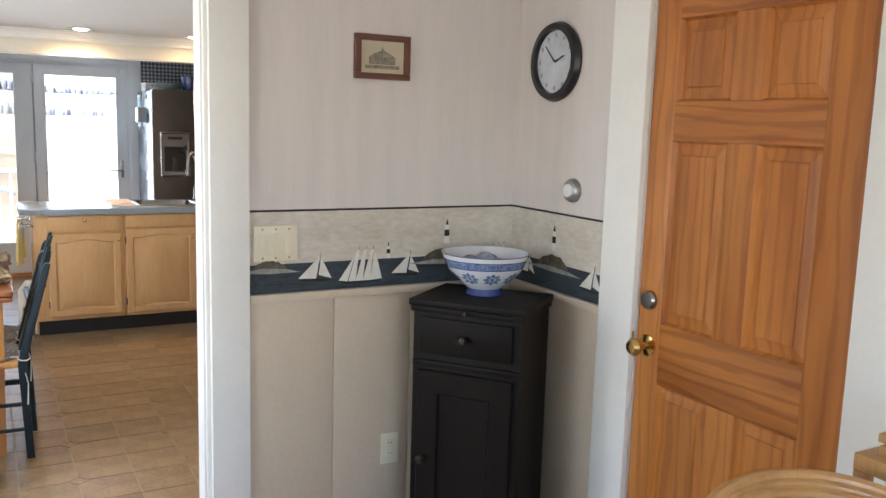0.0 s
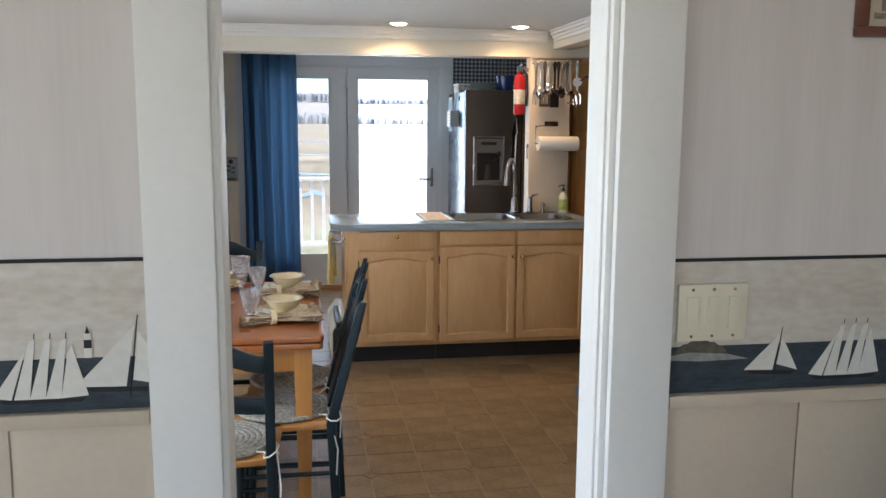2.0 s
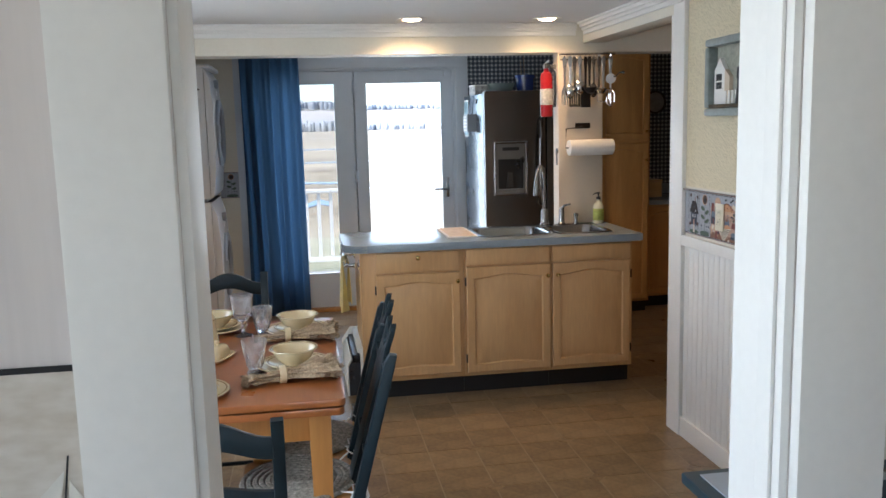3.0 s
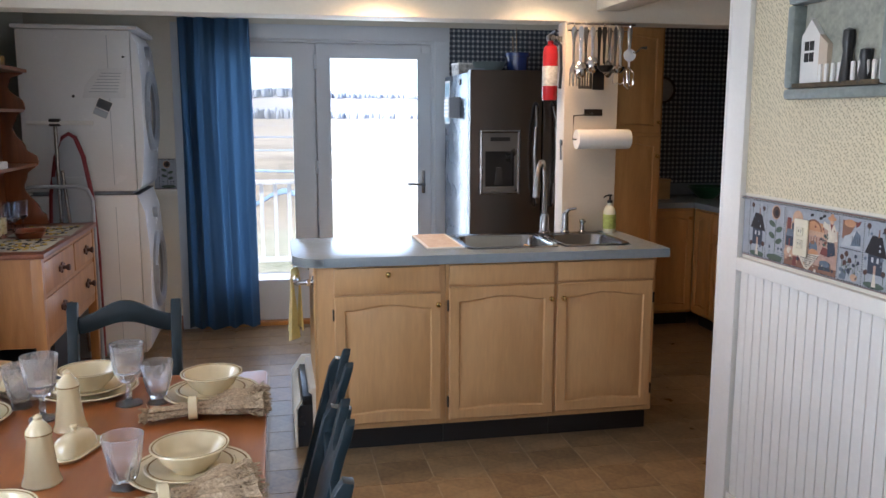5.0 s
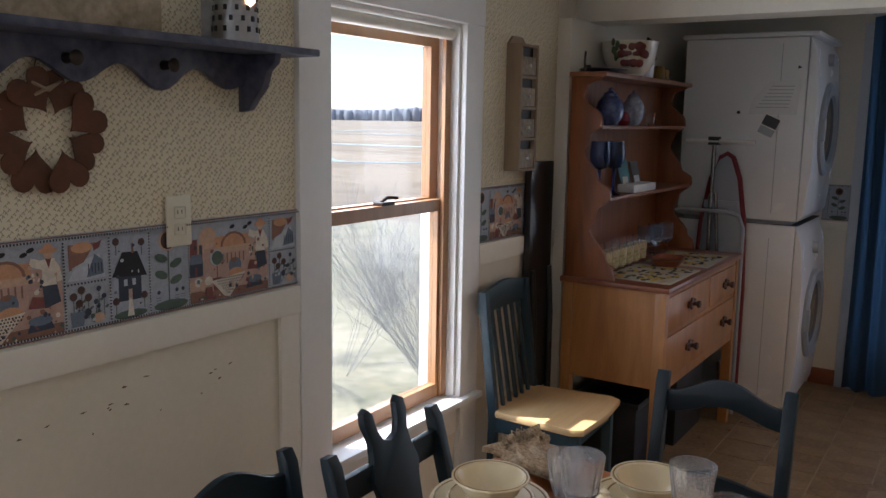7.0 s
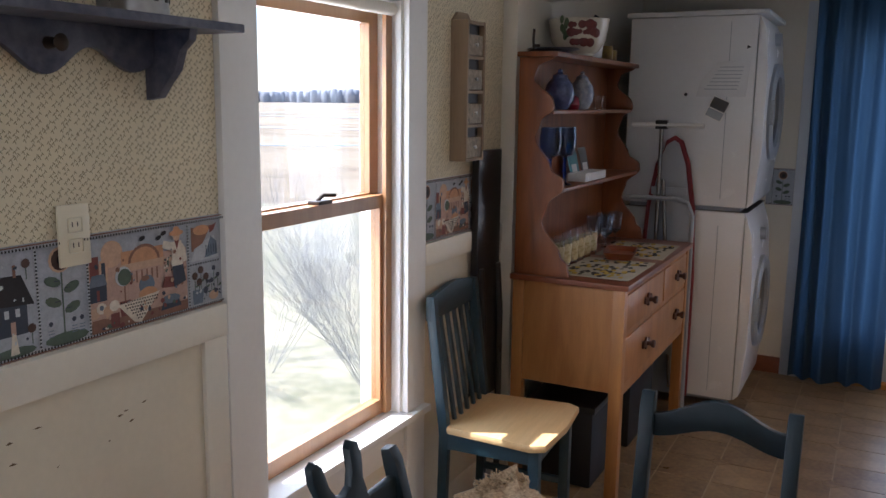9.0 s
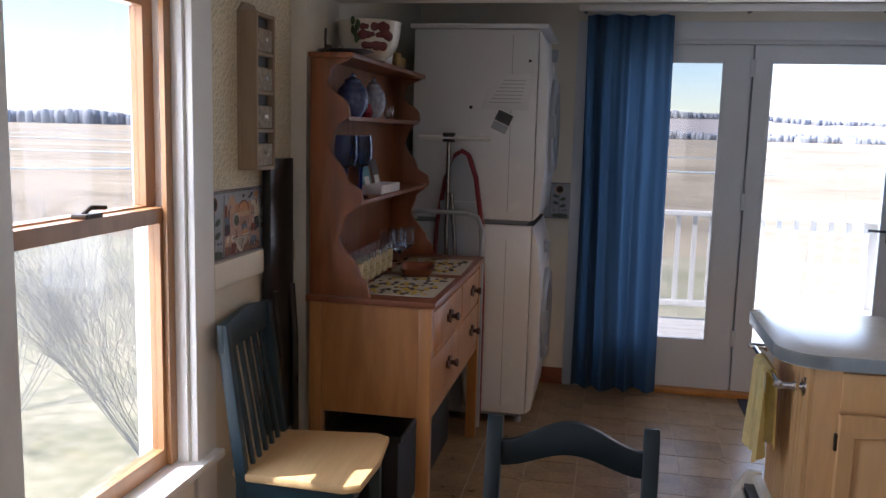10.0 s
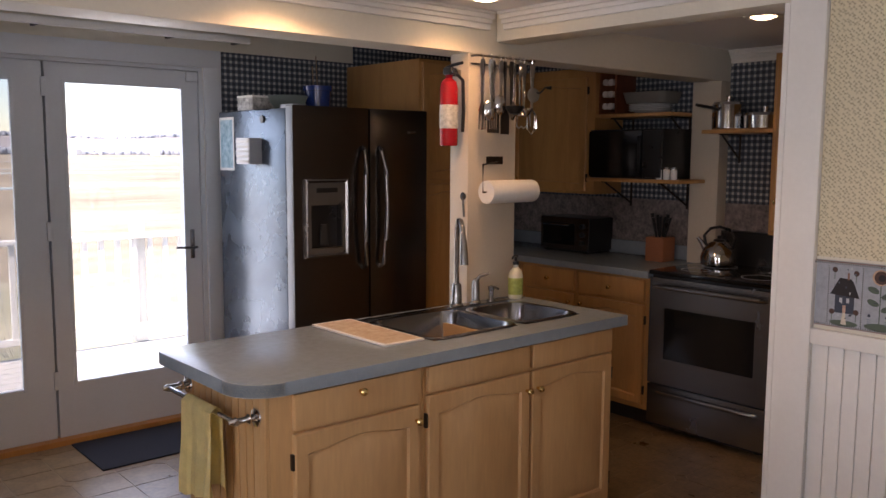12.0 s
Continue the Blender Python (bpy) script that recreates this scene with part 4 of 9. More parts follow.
boarded("wall_beadboard_east", "x", E_, -1, 3.0, 5.654, 0.1, 0.96, 0.05, M["white"], "white beadboard wainscot", 0.004, 0.009)
structure("trim_east_rail", box(B(), E_ - 0.026, E_, 3.0, 5.654, 0.96, 1.01, 0.005), M["white"], "white chair rail")
structure("baseboard_east", box(B(), E_ - 0.018, E_, 3.0, 5.654, 0, 0.1, 0.004), M["white"], "white baseboard")
structure("wallpaper_north", box(B(), 1.476, 2.42, NORTH - 0.004, NORTH, 0.9, 2.15), M["gingham"], "blue gingham wallpaper")
structure("wallpaper_kitchen_north", box(B(), 2.42, KX - 0.004, NORTH - 0.004, NORTH, 0.9, REAR_CEIL), M["gingham"], "blue gingham wallpaper")
structure("wallpaper_kitchen_east", box(box(B(), KX - 0.004, KX, 7.33, NORTH - 0.004, 1.28, REAR_CEIL), KX - 0.004, KX, 5.2, 7.129, 1.28, CEIL), M["gingham"], "blue gingham wallpaper")
structure("backsplash", box(box(B(), KX - 0.004, KX, 7.33, NORTH - 0.005, 0.9, 1.28), KX - 0.004, KX, 5.2, 7.129, 0.9, 1.28), mat("patchwork_backsplash", (0.16, 0.14, 0.15), 0.7, var=0.6, scale=22, grain=60, bump=0.05, second=(0.36, 0.30, 0.28)), "patterned paper border above the counter")
c = B()
box(c, -0.62, -0.471, NORTH - 0.012, NORTH, 0.955, 1.0, 0.003)
box(c, 1.476, 1.7, NORTH - 0.012, NORTH, 0.05, 0.1)
structure("trim_north_rail", c, M["cream"], "cream chair rail by the washer")
structure("baseboard_north", box(B(), -0.62, -0.471, NORTH - 0.014, NORTH, 0, 0.1, 0.003), M["hutch_top"], "stained wooden baseboard")


def patch_border(m, length, first, cut, label):
    """A country patchwork paper border of four panels in turn: hut, sunflower, village, roof over flowers.
    Local x along, facing -y, 0.213 high; first: the panel to begin with, cut: the width left of it."""
    rnd = random.Random(first * 7 + int(length * 100))
    t = thing("wallpaper_border", m, label, "wallpaper")
    H = 0.213
    part("backing", box(B(), 0, length, -0.003, 0, 0, H), PB["blue"], t)
    layers = {k: B() for k in PB}
    depth = [0]
    def q(k, pts):
        depth[0] += 1
        d = -0.0033 - 0.00003 * depth[0]
        prism(layers[k], [(min(max(p[0], 0), length), min(max(p[1], 0.001), H - 0.001)) for p in pts], d - 0.0004, d, "y")
    def rect(k, x0, x1, z0, z1):
        q(k, [(x0, z0), (x1, z0), (x1, z1), (x0, z1)])
    def oval(k, x, z, r, s=1.0, n=11, turn=0.0):
        c, sn = math.cos(turn), math.sin(turn)
        ring = [(r * math.cos(2 * math.pi * i / n), r * s * math.sin(2 * math.pi * i / n)) for i in range(n)]
        q(k, [(x + c * a - sn * b, z + sn * a + c * b) for a, b in ring])
    def bits(a, b, z0, z1, n, kinds):
        for _ in range(n):
            oval(rnd.choice(kinds), rnd.uniform(a + 0.006, b - 0.006), rnd.uniform(z0, z1), rnd.uniform(0.002, 0.006), rnd.uniform(0.4, 1.3), 6, rnd.uniform(0, 3))
    def hut(a, b):
        mid = (a + b) / 2
        oval("green", mid, 0.016, 0.045, 0.22)
        rect("ink2", mid - 0.030, mid + 0.030, 0.048, 0.115)
        q("ink", [(mid - 0.046, 0.106), (mid + 0.046, 0.100), (mid + 0.022, 0.158), (mid - 0.018, 0.160)])
        rect("brown", mid + 0.006, mid + 0.012, 0.155, 0.178)
        for dx in (-0.016, 0.006):
            rect("cream2", mid + dx, mid + dx + 0.009, 0.082, 0.097)
        rect("tan", mid - 0.005, mid + 0.005, 0.05, 0.074)
        q("cream", [(mid - 0.009, 0.012), (mid + 0.009, 0.012), (mid + 0.004, 0.05), (mid - 0.004, 0.05)])
        for dx, z in ((-0.034, 0.185), (0.033, 0.178), (-0.038, 0.05), (0.037, 0.055)):
            oval("rust2", mid + dx, z, 0.009, 1, 9)
            rect("green", mid + dx - 0.001, mid + dx + 0.001, z - 0.03, z - 0.008)
        bits(a, b, 0.02, 0.2, 12, ("cream2", "slate", "ink2"))
    def sunflower(a, b):
        mid = (a + b) / 2
        oval("green", mid + 0.005, 0.018, 0.05, 0.25)
        rect("green", mid - 0.0015, mid + 0.0015, 0.025, 0.155)
        oval("tan2", mid - 0.002, 0.173, 0.025, 1, 14)
        oval("rust2", mid, 0.173, 0.021, 1, 14)
        oval("ink", mid + 0.002, 0.172, 0.011, 1, 9)
        for k in range(2):
            for sgn in (-1, 1):
                oval("green", mid + sgn * 0.021, 0.085 + 0.04 * k - 0.008 * sgn, 0.019, 0.52, 9, sgn * 0.35)
                rect("ink2", mid + sgn * 0.012 - 0.006, mid + sgn * 0.012 + 0.006, 0.084 + 0.04 * k - 0.008 * sgn, 0.0855 + 0.04 * k - 0.008 * sgn)
        for dx in (-0.03, 0.022, 0.04):
            oval("ink2", mid + dx, 0.052, 0.005, 1, 7)
            for k in range(3):
                rect("slate", mid + dx - 0.006, mid + dx + 0.006, 0.026 + 0.006 * k, 0.0275 + 0.006 * k)
    def village(a, b):
        rect("tan", a, b, 0.008, 0.150)
        rect("brown", a, b, 0.008, 0.03)
        oval("tan2", a + 0.062, 0.165, 0.028, 1, 16)
        rect("rust", a + 0.006, a + 0.028, 0.11, 0.165)
        rect("tan2", a + 0.03, a + 0.05, 0.105, 0.155)
        rect("ink2", a + 0.034, a + 0.044, 0.115, 0.15)
        rect("ink2", a + 0.003, a + 0.045, 0.072, 0.105)
        q("slate", [(a + 0.001, 0.104), (a + 0.047, 0.104), (a + 0.04, 0.128), (a + 0.01, 0.128)])
        rect("rust", a + 0.020, a + 0.027, 0.074, 0.096)
        rect("orange", a + 0.085, a + 0.20, 0.135, 0.165)
        oval("brown", a + 0.146, 0.137, 0.044, 0.85, 18)
        oval("orange", a + 0.146, 0.137, 0.037, 0.85, 18)
        rect("tan2", a + 0.082, a + 0.205, 0.122, 0.138)
        rect("tan", a + 0.10, a + 0.19, 0.045, 0.122)
        for k in range(6):
            rect("brown", a + 0.108 + 0.014 * k, a + 0.112 + 0.014 * k, 0.095, 0.12)
        oval("slate", a + 0.15, 0.085, 0.022, 1, 12)
        oval("orange", a + 0.153, 0.065, 0.026, 0.6, 12)
        oval("brown", a + 0.146, 0.10, 0.012, 0.5, 9)
        rect("brown", a + 0.089, a + 0.092, 0.06, 0.10)
        oval("cream2", a + 0.088, 0.114, 0.021, 1, 14)
        oval("green", a + 0.091, 0.112, 0.018, 1, 14)
        q("rust", [(a + 0.078, 0.03), (a + 0.10, 0.03), (a + 0.104, 0.062), (a + 0.075, 0.062)])
        q("cream", [(a + 0.07, 0.055), (a + 0.185, 0.066), (a + 0.13, 0.008), (a + 0.112, 0.012)])
        for r in range(7):
            for c in range(15):
                x, z = a + 0.078 + 0.007 * c + 0.0035 * (r % 2), 0.056 - 0.0065 * r
                if 0.074 + 0.0075 * r < x - a < 0.182 - 0.0085 * r:
                    rect("ink", x, x + 0.0035, z, z + 0.0035)
        for k in range(4):
            oval("cream" if k % 2 else "tan2", a + 0.012 + 0.016 * k, 0.05 + 0.008 * (k % 2), 0.013, 0.9, 9)
        rect("brown", a + 0.004, a + 0.045, 0.01, 0.036)
        rect("rust", a + 0.05, a + 0.072, 0.012, 0.042)
        q("ink2", [(a + 0.185, 0.02), (a + 0.245, 0.022), (a + 0.236, 0.044), (a + 0.195, 0.046)])
        oval("slate", a + 0.215, 0.042, 0.027, 0.38, 12)
        q("rust", [(a + 0.19, 0.07), (a + 0.235, 0.066), (a + 0.262, 0.084), (a + 0.20, 0.094)])
        q("ink2", [(a + 0.226, 0.066), (a + 0.262, 0.075), (a + 0.254, 0.118), (a + 0.222, 0.118)])
        q("cream", [(a + 0.222, 0.113), (a + 0.254, 0.113), (a + 0.252, 0.168), (a + 0.224, 0.168)])
        q("cream", [(a + 0.195, 0.158), (a + 0.226, 0.146), (a + 0.228, 0.165), (a + 0.20, 0.174)])
        q("cream", [(a + 0.249, 0.168), (a + 0.262, 0.15), (a + 0.268, 0.12), (a + 0.256, 0.118)])
        q("rust", [(a + 0.231, 0.17), (a + 0.245, 0.17), (a + 0.238, 0.148)])
        oval("tan2", a + 0.238, 0.178, 0.010, 1, 10)
        oval("orange", a + 0.238, 0.186, 0.021, 0.32, 12)
        oval("orange", a + 0.238, 0.192, 0.010, 0.9, 10)
        for x, z in ((0.14, 0.187), (0.185, 0.182), (0.20, 0.19)):
            oval("ink", a + x, z, 0.009, 0.55, 8, 0.3)
        bits(a + 0.19, a + 0.23, 0.10, 0.14, 14, ("ink2", "cream", "green"))
        bits(a, b, 0.012, 0.05, 22, ("cream", "ink2", "rust", "tan2", "green"))
        bits(a, b, 0.05, 0.16, 22, ("brown", "tan2", "rust", "slate", "ink2"))
    def stack(a, b):
        q("cream2", [(a + 0.006, 0.112), (b - 0.006, 0.112), (b - 0.02, 0.165), (a + 0.03, 0.15)])
        rect("brown", a + 0.01, a + 0.017, 0.135, 0.19)
        q("brown", [(a + 0.016, 0.14), (a + 0.045, 0.15), (a + 0.075, 0.19), (a + 0.018, 0.19)])
        oval("orange", a + 0.042, 0.182, 0.026, 0.45, 12)
        q("rust", [(a + 0.068, 0.186), (b - 0.012, 0.194), (b - 0.02, 0.178), (a + 0.07, 0.172)])
        q("slate", [(a + 0.05, 0.116), (b - 0.01, 0.12), (b - 0.012, 0.15), (a + 0.072, 0.165)])
        for k in range(5):
            rect("ink2", a + 0.055 + 0.008 * k, a + 0.0575 + 0.008 * k, 0.122 + 0.004 * (k % 2), 0.145)
        u = a + 0.004
        while u < b - 0.006:
            rect("ink", u, u + 0.004, 0.103, 0.107)
            u += 0.008
        for dx, z in ((0.017, 0.078), (0.036, 0.09), (0.052, 0.072), (0.078, 0.088), (0.07, 0.06), (0.03, 0.062), (0.09, 0.07)):
            oval("rust2" if dx < 0.06 else "ink2", a + dx, z, 0.009 if dx < 0.06 else 0.006, 1, 10)
            rect("green", a + dx - 0.0008, a + dx + 0.0008, 0.025, z - 0.008)
            oval("green", a + dx + 0.007, z - 0.024, 0.006, 0.5, 6, 0.6)
        q("slate", [(a + 0.01, 0.012), (a + 0.038, 0.012), (a + 0.044, 0.045), (a + 0.008, 0.045)])
        oval("ink2", a + 0.05, 0.04, 0.008, 1.1, 9)
        oval("tan2", a + 0.075, 0.024, 0.016, 0.7, 9)
        bits(a, b, 0.012, 0.06, 12, ("green", "ink2", "cream2"))
    for z0, z1, s0, s1 in ((0.0, 0.0035, 0.005, 0.0095), (H - 0.0035, H, H - 0.0095, H - 0.005)):
        rect("brown", 0, length, z0, z1)
        rect("cream2", 0, length, s0, s1)
        u = 0.0
        while u < length - 0.005:
            rect("ink", u, u + 0.0035, s0, s1)
            u += 0.007
    x, i = cut - (0.105, 0.11, 0.275, 0.11)[first], first
    while x < length - 0.02:
        depth[0] = 8
        w = (0.105, 0.11, 0.275, 0.11)[i % 4]
        if x > -w * 0.5 and x + w * 0.6 < length:
            (hut, sunflower, village, stack)[i % 4](x + 0.005, x + w - 0.002)
        if x > 0:
            z = 0.012
            rect("cream2", x - 0.0005, x + 0.0045, 0.01, H - 0.01)
            while z < H - 0.012:
                rect("ink", x, x + 0.004, z, z + 0.0035)
                z += 0.007
        x += w
        i += 1
    for k, bm in layers.items():
        if len(bm.verts):
            tagged(part("print_" + k.rstrip("2"), bm, PB[k], t, smooth=False), kind="stuff")
        else:
            bm.free()
    return t


PB = {k: mat("border_" + k, lin(h), 0.8, var=0.22, scale=60, grain=200, bump=0.03) for k, h in dict(blue="a8adb6", ink="2c2a2d", ink2="3f4654", tan="bb9c8d", tan2="c8a68c", orange="c79672", rust="7d4a45", rust2="55403a", cream="d9d0c0", cream2="bcc1c6", brown="8a6656", green="57665a", slate="6b7887").items()}
patch_border(pose(W + 0.003, 4.05, 1.10, 0, 0, 90), 1.265, 3, 0.065, "country patchwork border with houses, flowers and hats")
patch_border(pose(W + 0.003, 6.305, 1.10, 0, 0, 90), 0.64, 1, 0.08, "country patchwork border with flowers")
patch_border(pose(E_ - 0.003, 5.652, 1.022, 0, 0, -90), 2.6, 3, 0.04, "country patchwork border with houses, flowers and hats")
patch_border(pose(-0.62, NORTH - 0.002, 1.01), 0.148, 0, 0.03, "strip of patchwork border beside the washer")

# ---- cabinet making ----


def arched(x0, x1, z0, z1, top, bottom, n=14):
    """An outline with a gently waved top and bottom, 4n points."""
    def wave(s, r):
        return r * (0.5 - 0.5 * math.cos(2 * math.pi * s))
    pts = [(x0 + (x1 - x0) * i / n, z0 + wave(i / n, bottom)) for i in range(n)]
    pts += [(x1, z0 + (z1 - z0) * i / n) for i in range(n)]
    pts += [(x1 - (x1 - x0) * i / n, z1 + wave(i / n, top)) for i in range(n)]
    pts += [(x0, z1 - (z1 - z0) * i / n) for i in range(n)]
    return pts


def rows(bm, loops):
    """Skins a stack of closed loops; the last is closed with a face."""
    vs = [[bm.verts.new(p) for p in lp] for lp in loops]
    n = len(vs[0])
    for a, b in zip(vs, vs[1:]):
        for i in range(n):
            bm.faces.new((a[i], a[(i + 1) % n], b[(i + 1) % n], b[i]))
    bm.faces.new(vs[0][::-1])
    bm.faces.new(vs[-1])
    return bm


def panel_door(x0, x1, z0, z1, wave=0.022, stile=0.044, t=0.019, raised=0.007):
    """A raised-panel cabinet door in the plane y = 0, facing -y."""
    bm = B()
    def lp(d, y, w, rise=0.0):
        return [(x, y, z) for x, z in arched(x0 + d, x1 - d, z0 + d, z1 - d - rise, w, w * 0.45)]
    s = stile
    rows(bm, [lp(0, 0, 0), lp(0, -t + 0.004, 0), lp(0.004, -t, 0), lp(s, -t, wave, wave), lp(s + 0.006, -t + 0.009, wave, wave), lp(s + 0.012, -t + 0.009, wave, wave), lp(s + 0.03, -t + 0.009 - raised, wave, wave)])
    return bm


def slab_front(x0, x1, z0, z1, t=0.019):
    return box(B(), x0, x1, -t, 0, z0, z1, 0.005)


def knob_bm(x, z, y=0.0, r=0.013):
    return lathe(B(), [(r * 0.5, y), (r * 0.42, y - r * 0.9), (r * 0.95, y - r * 1.3), (r, y - r * 1.8), (r * 0.7, y - r * 2.3), (0.0, y - r * 2.45)], 16, (x, 0, z), "y")


def cabinet_unit(m, w, d, z0, z1, fronts, material, label, group="", name="kitchen_cabinet", kick=True, hinge=True, sink_top=0.0):
    """A cabinet with its body at y >= 0 and fronts at y = 0. fronts: (kind, x0, x1, z0, z1, knob x, knob z, hinge side)."""
    c = thing(name, m, label, "cabinet", group)
    bd_ = B()
    if sink_top:
        box(bd_, 0, w, 0.0, d, z0, sink_top)
        for a in ((0, w, 0, 0.018), (0, w, d - 0.018, d), (0, 0.006, 0.018, d - 0.018), (w - 0.006, w, 0.018, d - 0.018)):
            box(bd_, *a, sink_top, z1)
    else:
        box(bd_, 0, w, 0.0, d, z0, z1, 0.002)
    part("body", bd_, material, c)
    if kick:
        part("toe_kick", box(B(), 0.0, w, 0.06, d - 0.01, 0, z0), M["blackkick"], c, "black toe kick")
    for kind, x0, x1, a, b, kx, kz, hs in fronts:
        if kind == "drawer":
            f = part("drawer_front", slab_front(x0, x1, a, b), material, c)
        else:
            f = part("door", panel_door(x0, x1, a, b), material, c)
            if hinge and hs:
                hx = x0 - 0.008 if hs < 0 else x1 + 0.002
                for hz in (a + 0.06, b - 0.11):
                    part("hinge", box(B(), hx, hx + 0.008, -0.016, 0.0, hz, hz + 0.05, 0.002), M["iron"], f, "bronze hinge")
        if kx is not None:
            part("knob", knob_bm(kx, kz, -0.018), M["brass"], f, "brass knob")
    return c


# ---- kitchen island ----
IY = 6.53
G1 = "maple units of the island"
cabinet_unit(pose(0.362, IY, 0), 0.575, 0.55, 0.115, 0.866, [("drawer", 0.074, 0.545, 0.747, 0.858, 0.31, 0.828, 0), ("door", 0.074, 0.552, 0.144, 0.735, 0.535, 0.685, -1)], M["maple"], "pale maple island cabinet with a drawer over one door", G1)
cabinet_unit(pose(0.939, IY, 0), 0.514, 0.55, 0.115, 0.866, [("drawer", 0.012, 0.50, 0.768, 0.858, None, 0, 0), ("door", 0.012, 0.507, 0.136, 0.757, 0.487, 0.69, -1)], M["maple"], "pale maple sink cabinet with a false drawer and one door", G1, sink_top=0.70)
cabinet_unit(pose(1.455, IY, 0), 0.495, 0.55, 0.115, 0.866, [("drawer", 0.006, 0.478, 0.768, 0.858, None, 0, 0), ("door", 0.006, 0.478, 0.140, 0.757, 0.03, 0.69, 1)], M["maple"], "pale maple sink cabinet with a false drawer and one door", G1, sink_top=0.70)
iep = thing("island_end_panel", pose(0, 0, 0), "pale maple beadboard panel on the island's end", "panel")
part("backing", box(B(), 0.357, 0.361, IY + 0.002, IY + 0.55, 0.02, 0.865), M["maple"], iep)
part("corner_board", box(B(), 0.349, 0.357, IY + 0.002, IY + 0.034, 0.02, 0.865, 0.002), M["maple"], iep)
bd_me = mesh("board", box(B(), 0.351, 0.357, 0, 0.039, 0.02, 0.865, 0.002), M["maple"])
for k in range(11):
    o = new("board", bd_me)
    o.parent, o.location = iep, (0, IY + 0.038 + 0.0455 * k, 0)

ct = B()
rad = 0.13
arc = [(0.262 + rad - rad * math.sin(a), 6.488 + rad - rad * math.cos(a)) for a in [math.pi / 2 * k / 10 for k in range(11)]]
arc2 = [(0.262 + 0.06 - 0.06 * math.cos(a), 7.13 - 0.06 + 0.06 * math.sin(a)) for a in [math.pi / 2 * k / 6 for k in range(7)]]
prism(ct, [*arc, *arc2, (1.07, 7.13), (1.07, 6.488)], 0.868, 0.91, "z", 0.003)
for a in ((1.07, 1.999, 6.488, 6.625), (1.07, 1.999, 7.055, 7.129), (1.87, 1.999, 6.625, 7.055), (1.50, 1.535, 6.625, 7.055)):
    box(ct, *a, 0.868, 0.9095)
top_ = thing("island_countertop", pose(0, 0, 0), "blue-grey laminate countertop with a rounded corner", "countertop")
part("slab", ct, M["laminate"], top_)
edge = B()
prism(edge, [*[(x - 0.0, y) for x, y in arc], *[(x + (0.003 if i else 0), y + 0.003) for i, (x, y) in enumerate(arc[::-1])]], 0.869, 0.909)
part("edge_strip", edge, mat("pale_edge_strip", (0.46, 0.47, 0.43), 0.4, var=0.05), top_, "pale edge strip round the corner")


def round_rect(x0, x1, y0, y1, r, z, n=5):
    pts = []
    for cx, cy, a0 in ((x1 - r, y0 + r, -90), (x1 - r, y1 - r, 0), (x0 + r, y1 - r, 90), (x0 + r, y0 + r, 180)):
        for k in range(n + 1):
            a = radians(a0 + 90 * k / n)
            pts.append((cx + r * math.cos(a), cy + r * math.sin(a), z))
    return pts


def basin(x0, x1, y0, y1, z, depth, r=0.06):
    bm = B()
    loops = [round_rect(x0 - 0.03, x1 + 0.03, y0 - 0.03, y1 + 0.03, r + 0.02, z + 0.002), round_rect(x0 - 0.022, x1 + 0.022, y0 - 0.022, y1 + 0.022, r + 0.015, z + 0.006), round_rect(x0 - 0.004, x1 + 0.004, y0 - 0.004, y1 + 0.004, r, z + 0.005),
             round_rect(x0, x1, y0, y1, r, z - 0.006), round_rect(x0 + 0.008, x1 - 0.008, y0 + 0.008, y1 - 0.008, r, z - depth + 0.03), round_rect(x0 + 0.03, x1 - 0.03, y0 + 0.03, y1 - 0.03, r * 0.8, z - depth)]
    vs = [[bm.verts.new(p) for p in lp] for lp in loops]
    n = len(vs[0])
    for a, b in zip(vs, vs[1:]):
        for i in range(n):
            bm.faces.new((a[i], a[(i + 1) % n], b[(i + 1) % n], b[i]))
    bm.faces.new(vs[-1])
    return bm


sink = thing("kitchen_sink", pose(0, 0, 0), "double-bowl stainless steel sink set in the island", "sink")
part("basin", basin(1.085, 1.488, 6.645, 7.02, 0.91, 0.19), M["sinksteel"], sink)
part("basin", basin(1.552, 1.850, 6.645, 6.98, 0.91, 0.16), M["sinksteel"], sink)
part("deck", box(B(), 1.062, 1.876, 7.051, 7.10, 0.910, 0.914, 0.0015), M["sinksteel"], sink)
for cx in (1.29, 1.70):
    part("drain", lathe(B(), [(0.0, 0.735 + (cx > 1.5) * 0.03), (0.04, 0.735 + (cx > 1.5) * 0.03), (0.045, 0.724 + (cx > 1.5) * 0.03)], 20, (cx, 6.84, 0)), M["chrome"], sink)
fau = thing("faucet", pose(1.575, 7.072, 0.914), "brushed gooseneck pull-down faucet on the sink", "faucet")
part("base", lathe(B(), [(0.03, 0), (0.03, 0.006), (0.024, 0.012), (0.021, 0.09), (0.016, 0.1)], 20), M["steel"], fau)
part("neck", tube(B(), [(0, 0, 0.08), (0, 0, 0.28), (-0.008, -0.012, 0.335), (-0.03, -0.045, 0.375), (-0.056, -0.085, 0.375), (-0.078, -0.12, 0.345), (-0.086, -0.135, 0.30)], 0.011, 12), M["steel"], fau)
part("spray_head", tube(B(), [(-0.086, -0.135, 0.305), (-0.092, -0.145, 0.25), (-0.096, -0.152, 0.20)], [0.013, 0.017, 0.018], 14), M["steel"], fau)
lev = thing("faucet_lever", pose(1.69, 7.075, 0.914), "brushed steel single-lever valve beside the faucet", "faucet")
